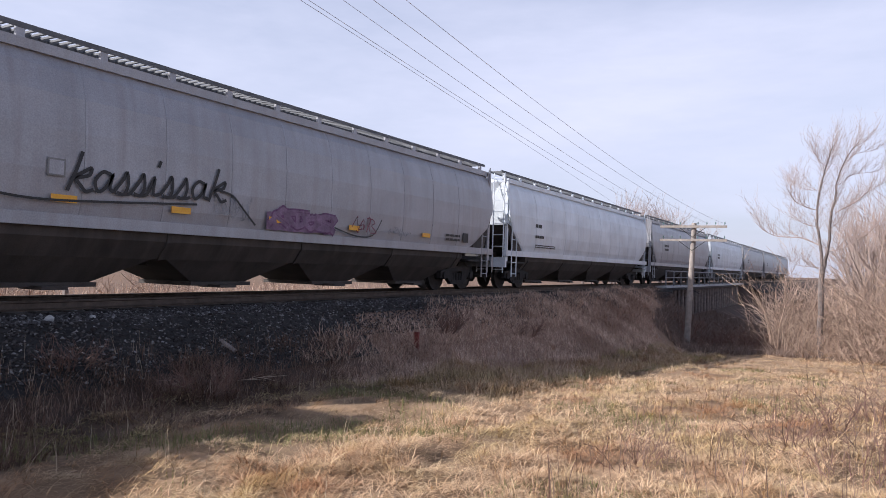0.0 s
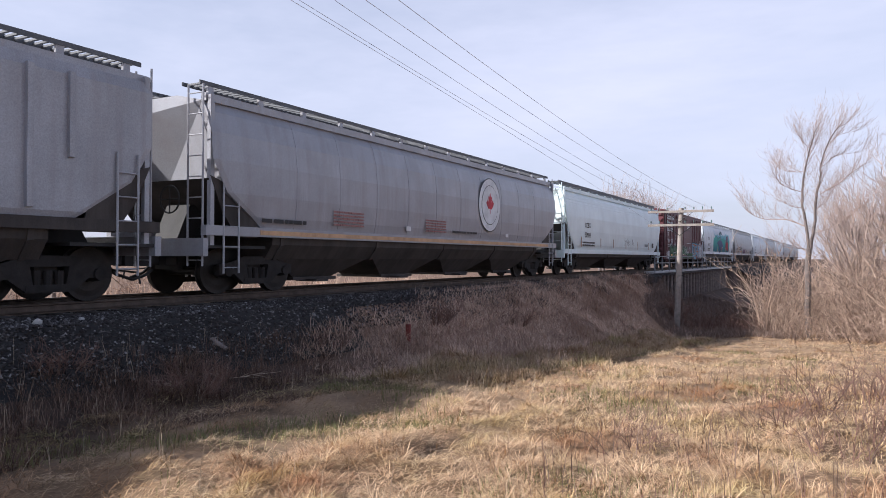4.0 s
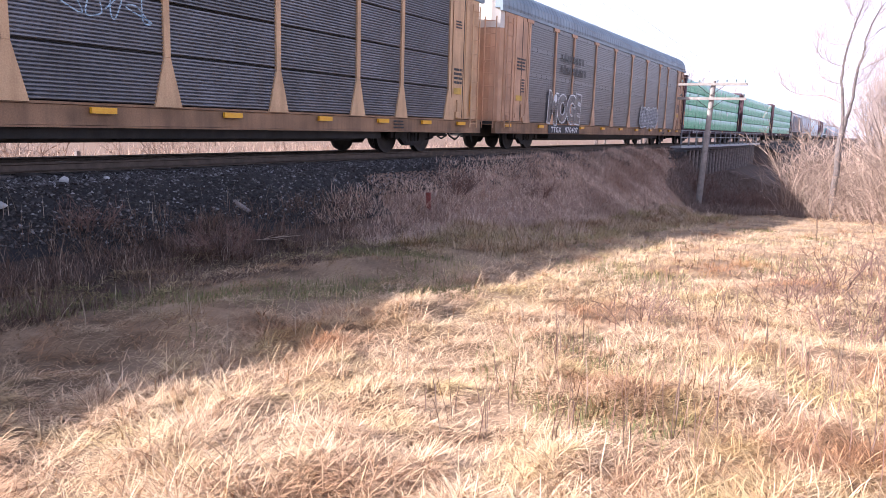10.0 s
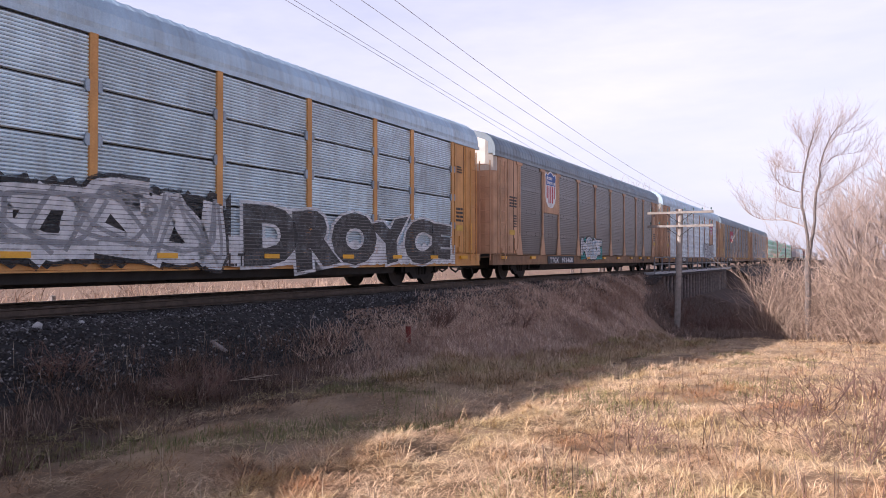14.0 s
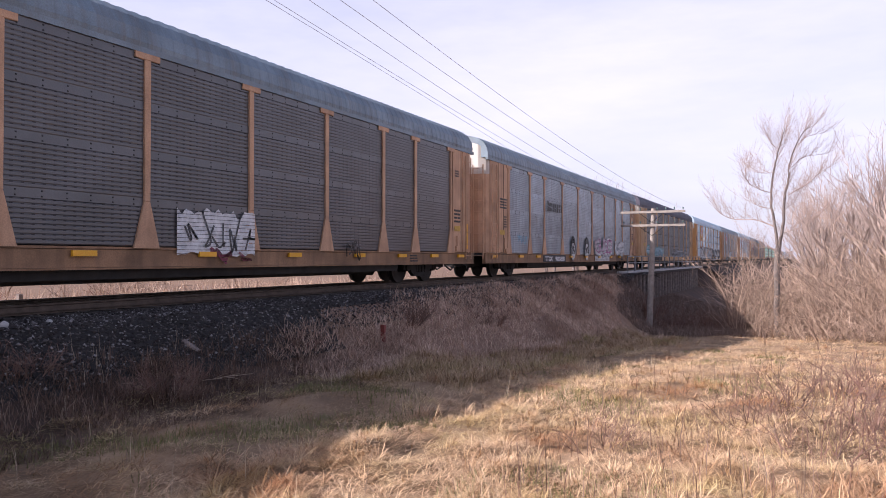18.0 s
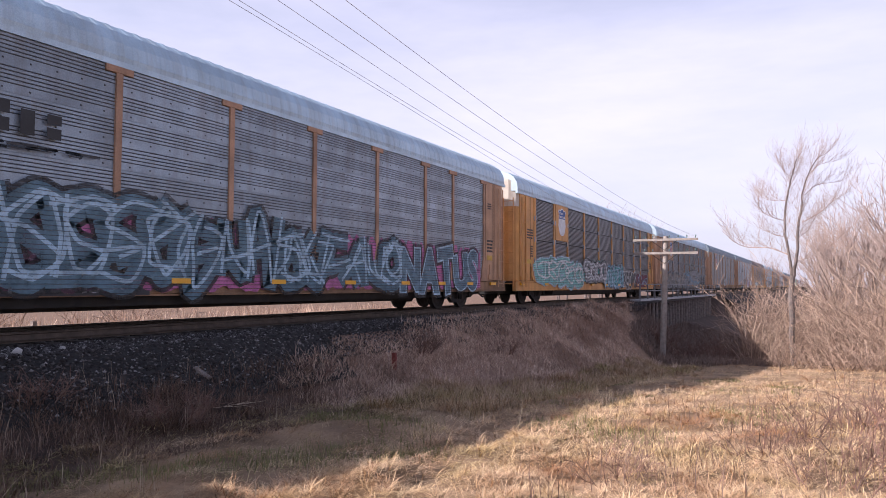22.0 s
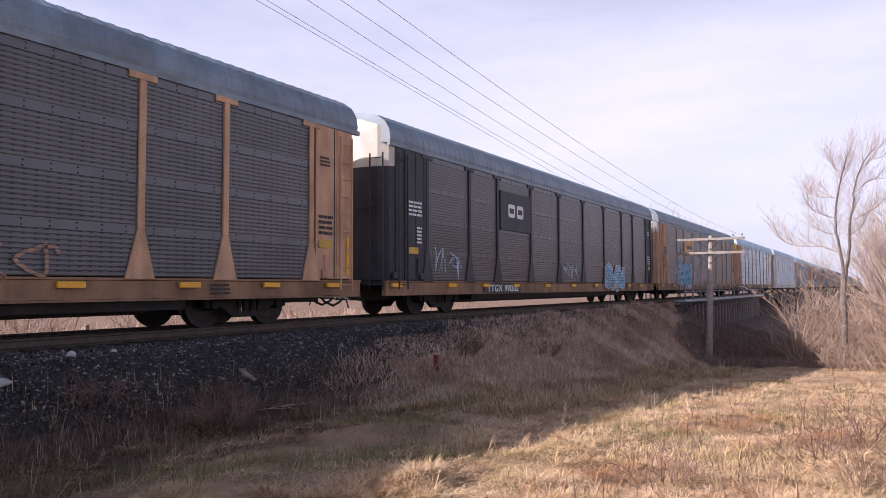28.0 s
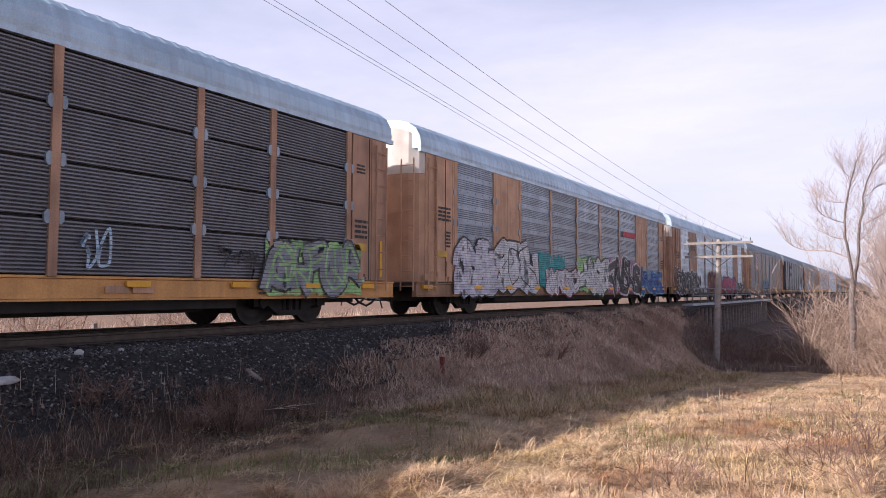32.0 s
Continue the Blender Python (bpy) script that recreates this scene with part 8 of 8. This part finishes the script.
        tall = rng.uniform(0.15, 0.42, n) * np.where(rng.random(n) < 0.12, 1.35, 1.0) * (1.3 if seed == 4 else 1.0)
        head = rng.uniform(0, 6.28, n)
        blades("standing_stems", x, y, tall, np.abs(rng.normal(0.15, 0.17, n)), rng.uniform(0.003, 0.0055, n) * (1 + 0.025 * y), head, TWIG if seed == 4 else REED, label, "stems", seed)
    # green shoots showing through
    n = 60000
    y = 3.5 + 22 * rng.random(n) ** 1.3
    x = -7.4 + 6.4 * rng.random(n) ** 1.3 + 0.06 * y
    keep = field_noise(x, y, 0.5, 21.0) > 0.10 + 0.22 * rng.random(n) + 0.02 * np.clip(y - 9, 0, 20)
    x, y = x[keep], y[keep]
    n = len(x)
    blades("green_shoots", x, y, rng.uniform(0.06, 0.14, n), np.abs(rng.normal(0.5, 0.3, n)), rng.uniform(0.004, 0.008, n) * (1 + 0.03 * y), rng.uniform(0, 6.28, n), island("green_shoot", [(0.12, 0.125, 0.045), (0.26, 0.24, 0.10), (0.19, 0.175, 0.07)]), "young green grass shoots among the straw", "grass", 5)


make_grass()


# ---- trees and brush ----
class Wood:
    """Collects tapered three- to six-sided limbs."""

    def __init__(self, seed, least=0.006):
        self.rng = random.Random(seed)
        self.b = Build()
        self.least = least

    def limb(self, p, d, length, r, steps, wander, lift=0.0, sides=4, thin=0.35):
        pts, rad = [Vector(p)], [r]
        d = Vector(d).normalized()
        for k in range(steps):
            d = (d + Vector((self.rng.uniform(-1, 1), self.rng.uniform(-1, 1), self.rng.uniform(-1, 1))) * wander + Vector((0, 0, lift))).normalized()
            pts.append(pts[-1] + d * (length / steps))
            rad.append(r * (1 - (1 - thin) * (k + 1) / steps))
        v, f, n = [], [], sides
        for i, q in enumerate(pts):
            t = (pts[min(i + 1, steps)] - pts[max(i - 1, 0)]).normalized()
            u = t.cross(Vector((0.3, 0.2, 1)) if abs(t.z) < 0.95 else Vector((1, 0, 0))).normalized()
            w = t.cross(u)
            v += [q + (u * math.cos(6.2832 * k / n) + w * math.sin(6.2832 * k / n)) * rad[i] for k in range(n)]
        for i in range(steps):
            f += [(i * n + k, i * n + (k + 1) % n, (i + 1) * n + (k + 1) % n, (i + 1) * n + k) for k in range(n)]
        self.b.add(v, f)
        return pts, rad

    def grow(self, p, d, length, r, depth, kids, spread, lift, wander=0.12, sides=5):
        steps = 5 if depth > 1 else 3
        pts, rad = self.limb(p, d, length, r, steps, wander, lift, sides if depth > 1 else 3)
        if depth <= 0:
            return
        for k in range(kids):
            i = 1 + (k * (steps - 1)) // max(1, kids - 1) if kids > 1 else steps
            t = (pts[i] - pts[i - 1]).normalized()
            side = Vector((self.rng.uniform(-1, 1), self.rng.uniform(-1, 1), self.rng.uniform(-0.2, 0.6)))
            dd = (t + side.normalized() * spread).normalized()
            self.grow(pts[i], dd, length * self.rng.uniform(0.45, 0.72), max(rad[i] * 0.6, self.least), depth - 1, kids, spread, lift, wander * 1.15, sides)

    def mesh(self, name):
        me = bpy.data.meshes.new(name)
        me.from_pydata([tuple(p) for p in self.b.v], [], self.b.f)
        return me


BARK = mat("grey_bark", (0.17, 0.138, 0.125), 0.9, vary=0.3, scale=5, bump=0.6)
TWIGS = island("pale_twigs", [(0.27, 0.205, 0.18), (0.40, 0.315, 0.275), (0.33, 0.25, 0.22), (0.50, 0.40, 0.35)], 0.85)
BRUSH = island("tan_brush", [(0.38, 0.265, 0.195), (0.14, 0.095, 0.075), (0.48, 0.35, 0.265), (0.28, 0.19, 0.145), (0.56, 0.42, 0.325), (0.20, 0.135, 0.105)], 0.85)


def tall_tree():
    """The double-stemmed bare tree by the creek, its crown combed by the wind."""
    root = tagged(new("bare_tree"), "tall bare double-stemmed tree beside the creek brush", "tree")
    root.location = (-1.25, 36, ground_z(-1.25, 36))
    root.scale = (0.78, 0.78, 0.78)
    t, c = Wood(3), Wood(5, 0.0055)

    def path(w, pts, r0, r1, sides=6):
        """A bent limb through points (x, y, z), smoothed and slightly crooked; gives back its points and radii."""
        p, fine = [Vector(a) for a in pts], []
        for i in range(len(p) - 1):
            q0, q1, q2, q3 = p[max(0, i - 1)], p[i], p[i + 1], p[min(len(p) - 1, i + 2)]
            for k in range(4):
                u = k / 4
                q = 0.5 * (2 * q1 + (q2 - q0) * u + (2 * q0 - 5 * q1 + 4 * q2 - q3) * u * u + (3 * q1 - q0 - 3 * q2 + q3) * u ** 3)
                fine.append(q + Vector((w.rng.uniform(-1, 1), w.rng.uniform(-1, 1), 0)) * 0.035)
        fine.append(p[-1])
        rad = [r0 + (r1 - r0) * i / (len(fine) - 1) for i in range(len(fine))]
        for i in range(len(fine) - 1):
            w.b.tube(fine[i], fine[i + 1] + (fine[i + 1] - fine[i]) * 0.04, rad[i], rad[i + 1], n=sides, cap=False)
        return fine, rad

    trunk = path(t, [(0, 0, -0.2), (-0.02, 0, 2.0), (-0.04, 0.02, 4.0), (0.05, 0, 5.1)], 0.17, 0.14, 9)
    left = path(t, [(0.02, 0, 4.9), (-0.09, 0, 6.3), (-0.32, 0.1, 7.95), (-0.13, 0.15, 9.75), (0.13, 0.2, 11.0), (0.44, 0.2, 12.1)], 0.11, 0.012)
    right = path(t, [(0.07, 0, 4.9), (0.32, -0.1, 6.3), (0.38, -0.2, 7.85), (0.63, -0.2, 9.0), (0.72, -0.3, 10.1), (1.3, -0.35, 11.55), (1.9, -0.4, 12.0)], 0.11, 0.012)
    part("trunk", t.mesh("trunk"), BARK, root)
    limbs = [
        ([(-0.10, 0, 6.3), (-1.05, 0.3, 6.75), (-2.3, 0.5, 6.85), (-3.1, 0.6, 7.2), (-3.5, 0.6, 7.9)], 0.042),
        ([(0.62, -0.2, 8.15), (1.55, -0.5, 8.7), (2.35, -0.7, 9.35), (3.1, -0.8, 9.8)], 0.040),
        ([(0.74, -0.3, 9.7), (1.45, 0.1, 10.3), (2.6, 0.3, 10.45)], 0.024),
        ([(-0.36, 0.1, 8.35), (-1.05, -0.3, 8.6), (-1.58, -0.5, 9.1), (-1.6, -0.5, 9.8)], 0.030),
        ([(-0.15, 0.15, 9.5), (-0.8, 0.5, 9.55), (-1.4, 0.8, 9.75)], 0.022),
        ([(0.1, 0.2, 10.8), (-0.25, 0.0, 11.2), (-0.5, -0.1, 11.6)], 0.016),
        ([(0.02, 0, 5.05), (-0.6, -0.1, 5.1), (-1.4, -0.2, 5.2)], 0.028),
        ([(0.34, -0.1, 6.0), (1.1, -0.4, 6.2), (2.1, -0.7, 6.85), (2.7, -0.9, 7.6)], 0.034),
        ([(0.40, -0.2, 7.3), (0.9, 0.5, 7.8), (1.3, 0.9, 8.6)], 0.026),
        ([(-0.25, 0.1, 7.4), (-1.0, 0.6, 7.6), (-1.7, 0.8, 8.2)], 0.026),
        ([(0.9, -0.3, 10.6), (1.5, -0.6, 11.3), (2.4, -0.7, 11.5)], 0.018),
        ([(-0.1, 0.15, 10.0), (0.25, 0.6, 10.8), (0.5, 0.8, 11.6)], 0.018),
    ]
    grown = [path(c, pts, r, 0.009, 5) for pts, r in limbs]
    for pts, rad in grown + [(left[0][4:], left[1][4:]), (right[0][4:], right[1][4:])]:
        for i in range(2, len(pts)):
            for _ in range(3):
                along = (pts[i] - pts[i - 1]).normalized()
                s = Vector((c.rng.uniform(-0.7, 1.0), c.rng.uniform(-0.8, 0.8), c.rng.uniform(0.1, 1.0)))
                c.grow(pts[i], along * 0.7 + s, c.rng.uniform(0.45, 1.3), min(0.012, rad[i] * 0.6), 2, 3, 0.6, 0.05, 0.14, 3)
    part("crown", c.mesh("crown"), TWIGS, root)


tall_tree()


def bare_tree_mesh(seed, height):
    t = Wood(seed)
    base, rb = t.limb((0, 0, -0.2), (0, 0, 1), height * 0.45, height * 0.016, 5, 0.05, 0, 6, 0.7)
    c = Wood(seed + 100, 0.011)
    for k in range(11):
        i = c.rng.randint(2, len(base) - 1)
        s = Vector((c.rng.uniform(-1, 1), c.rng.uniform(-1, 1), c.rng.uniform(0.6, 1.8))).normalized()
        c.grow(base[i], s, height * c.rng.uniform(0.22, 0.36), rb[i] * 0.5, 2, 6, 0.6, 0.07, 0.11, 3)
    k = height / max(p[2] for p in c.b.v)
    for w in (t, c):
        w.b.v = [(x * k, y * k, z * k) for x, y, z in w.b.v]
    return t.mesh("trunk"), c.mesh("crown")


def thicket_mesh(seed, height, stems, reach):
    t = Wood(seed, 0.0095)
    for k in range(stems):
        a, q = t.rng.uniform(0, 6.28), t.rng.random() ** 0.5 * reach
        d = Vector((math.cos(a) * 0.55 * t.rng.random(), math.sin(a) * 0.55 * t.rng.random(), 1)) + Vector((math.cos(a), math.sin(a), 0)) * 0.25
        t.grow((math.cos(a) * q, math.sin(a) * q, -0.15), d, height * t.rng.uniform(0.4, 0.85), 0.024, 2, 4, 0.85, -0.02, 0.2, 3)
    return t.mesh("crown")


def make_woods():
    rnd = random.Random(17)
    thick = [thicket_mesh(s, 3.3, 30, 1.3) for s in (21, 22, 23, 24)]
    low = [thicket_mesh(s, 1.5, 24, 1.0) for s in (31, 32)]
    scrub = [thicket_mesh(s, 1.5, 9, 1.0) for s in (33, 34, 35)]
    for m in thick + low + scrub:
        m.materials.append(BRUSH)
    trees = [bare_tree_mesh(s, 10) for s in (41, 42, 43, 44)]
    for a, b in trees:
        a.materials.append(BARK)
        b.materials.append(TWIGS)

    def bush(x, y, s, ms, label, tip=0.0):
        root = tagged(new("brush_thicket"), label, "shrub", group="brush along the creek")
        root.location, root.rotation_euler = (x, y, ground_z(x, y)), (0, -tip, rnd.uniform(0, 6.28))
        root.scale = (s, s, s * rnd.uniform(0.85, 1.1))
        part("crown", rnd.choice(ms), None, root)

    def tree(x, y, h, label="bare winter tree with fine grey twigs"):
        root = tagged(new("bare_tree"), label, "tree", group="bare trees")
        root.location, root.rotation_euler = (x, y, ground_z(x, y)), (0, 0, rnd.uniform(0, 6.28))
        s = h / 10
        root.scale = (s, s, s)
        a, b = rnd.choice(trees)
        part("trunk", a, None, root)
        part("crown", b, None, root)

    # the thicket round the tall tree and along the field's far edge
    for x, y, s in ((-2.1, 36.9, 1.1), (-2.3, 36.2, 0.8), (-0.9, 38.0, 1.0), (0.1, 36.4, 0.8), (-1.6, 39.5, 1.2), (-0.8, 40.5, 1.3), (1.0, 35.0, 0.85), (1.8, 33.6, 1.05), (0.4, 38.0, 1.1), (2.2, 36.0, 1.25), (3.2, 33.0, 1.1), (4.3, 32.0, 1.1), (5.4, 32.6, 1.2), (3.6, 35.5, 1.3), (5.2, 36.0, 1.3), (6.8, 33.5, 1.3), (1.4, 40.5, 1.4), (3.8, 39.5, 1.4), (6.2, 39.0, 1.4), (-0.9, 44.5, 1.4), (0.2, 44.5, 1.5), (2.8, 44.0, 1.5), (5.6, 43.5, 1.5), (8.6, 36, 1.4), (10.5, 34.5, 1.4), (9.2, 40.5, 1.5), (12.5, 38.0, 1.6)):
        bush(x, y, s, thick, "dense thicket of tan arching bare stems by the creek", 0.45 if x < -1.4 and y < 38 else 0.0)
    for x, y, s in ((-1.2, 33.6, 0.8), (0.2, 32.3, 0.8), (1.3, 31.4, 0.9), (2.3, 30.6, 0.9), (3.2, 29.4, 0.9), (3.9, 30.6, 1.0), (5.0, 29.6, 1.0)):
        bush(x, y, s, low, "low tangle of pale stems at the field's edge")
    # foreground scrub in the field
    for x, y, s in ((-0.2, 9.0, 0.34), (0.35, 8.3, 0.36), (-0.55, 8.1, 0.3), (0.8, 9.6, 0.4), (0.25, 10.8, 0.4), (-1.65, 6.5, 0.26), (0.05, 6.9, 0.3), (0.65, 7.2, 0.3)):
        root = tagged(new("dry_bramble"), "small reddish bare bramble standing in the straw", "shrub", group="brambles in the field")
        root.location, root.rotation_euler = (x, y, ground_z(x, y)), (0, 0, rnd.uniform(0, 6.28))
        root.scale = (s, s, s * 1.15)
        part("crown", SHARED.setdefault(("bramble", rnd.randint(0, 1)), thicket_mesh(61 + rnd.randint(0, 1), 1.7, 10, 0.9)), TWIG, root)
    # dark dead shrubs on the bank; the third stands for a dark hole
    dead = [thicket_mesh(s, 1.2, 26, 0.9) for s in (81, 82)]
    for m in dead:
        m.materials.append(TWIG)
    for x, y, s in ((-7.9, 7.1, 0.42), (-8.2, 7.6, 0.36), (-9.0, 5.9, 0.34), (-8.85, 15.4, 0.55), (-8.3, 19.5, 0.5), (-8.6, 11.2, 0.35), (-6.4, 36.8, 0.9), (-5.0, 37.5, 1.0), (-7.6, 39.0, 1.0), (-4.2, 40.0, 1.1), (-6.0, 42.0, 1.2), (-3.2, 37.4, 0.9)):
        root = tagged(new("dead_shrub"), "dark dead shrub on the shaded bank", "shrub", group="dead shrubs on the bank")
        root.location, root.rotation_euler = (x, y, ground_z(x, y)), (0, 0, rnd.uniform(0, 6.28))
        root.scale = (s, s, s * 0.9)
        part("crown", rnd.choice(dead), None, root)
    # a broken branch on the bank
    w = Wood(71)
    w.grow((0, 0, 0), (0.35, 1, 0.1), 0.55, 0.0065, 1, 6, 0.6, 0.0, 0.12, 4)
    o = tagged(new("fallen_branch", w.mesh("fallen_branch")), "pale fallen branch lying in the bank weeds", "branch")
    o.location = (-8.1, 8.05, -1.05)
    o.data.materials.append(REED)
    # woods behind the thicket and beyond the creek
    for k in range(34):
        y = rnd.uniform(46, 120)
        x = rnd.uniform(-1.5, 0.42 * y + 4)
        if x > CX + 7:
            tree(x, y, rnd.uniform(9, 13.5))
    for x, y, h in ((0.8, 47, 10.3), (2.6, 49, 11.2), (4.2, 45, 12.0), (5.6, 47, 12.8), (7.4, 50, 13.6), (10, 47, 13.0), (2.2, 55, 12.0), (13, 52, 14.0), (6.6, 44, 12.0), (8.4, 43, 12.4), (11, 42, 12.5)):
        tree(x, y, h)
    # trees and scrub on the far side of the line
    for x, y, h in ((-35, 104, 11.5), (-31.5, 108, 15.0), (-28.5, 104, 16.0), (-25.5, 110, 15.0), (-22.5, 112, 13.0), (-38, 112, 11), (-20.5, 118, 12), (-33.2, 102, 12.5), (-30, 112, 14.5), (-27, 101, 14.5), (-24, 105, 13.5), (-29.4, 99, 13.0), (-32, 115, 14.0), (-26.4, 114, 14.5)):
        tree(x, y, h)
    for k in range(60):
        y = rnd.uniform(2, 95)
        x = -rnd.uniform(21, 44)
        bush(x, y, rnd.uniform(0.8, 1.5), scrub, "bare brush on the far side of the railway")
    for k in range(44):
        y = rnd.uniform(-2, 70)
        bush(-rnd.uniform(18.5, 25), y, rnd.uniform(0.6, 1.1), scrub, "low bare brush along the far side of the track")
    for k in range(16):
        tree(-rnd.uniform(150, 260), rnd.uniform(60, 420), rnd.uniform(9, 14))


make_woods()
for k in range(14):
    o = tagged(new("fence_post", Build().box(-0.06, 0.06, -0.06, 0.06, -0.2, 1.25).mesh("fence_post")), "grey wooden fence post beyond the railway", "post", group="fence posts")
    o.location = (-19.6 - 0.1 * (k % 3), 6 + k * 3.4, ground_z(-19.6, 6 + k * 3.4))
    o.data.materials.append(OLDWOOD)


def motions():
    """The train rolls past at a steady speed, its wheels turning with it."""
    for root, mid in CARS:
        walk(root, [(t, pose(CX, mid + run(t), 0)) for t in (0, 4, 8, 12, 16, 20, 24, 28, 32)])
    for w, y, mid in WHEELS:
        turns = [(0.0, 0.0)]
        for k in range(961):
            t = k / 30
            if -24 < mid + run(t) < 66 and 0 < t < 32:
                turns.append((t, run(t) / 0.482))
        if len(turns) > 1:
            first = turns[1][1]
            turns = [(0.0, turns[1][1] if turns[1][0] < 0.05 else first)] + turns[1:]
        turns.append((32.0, turns[-1][1]))
        walk(w, [(t, pose(0, y, 0.48, -math.degrees(a), 0, 0)) for t, a in turns])


motions()
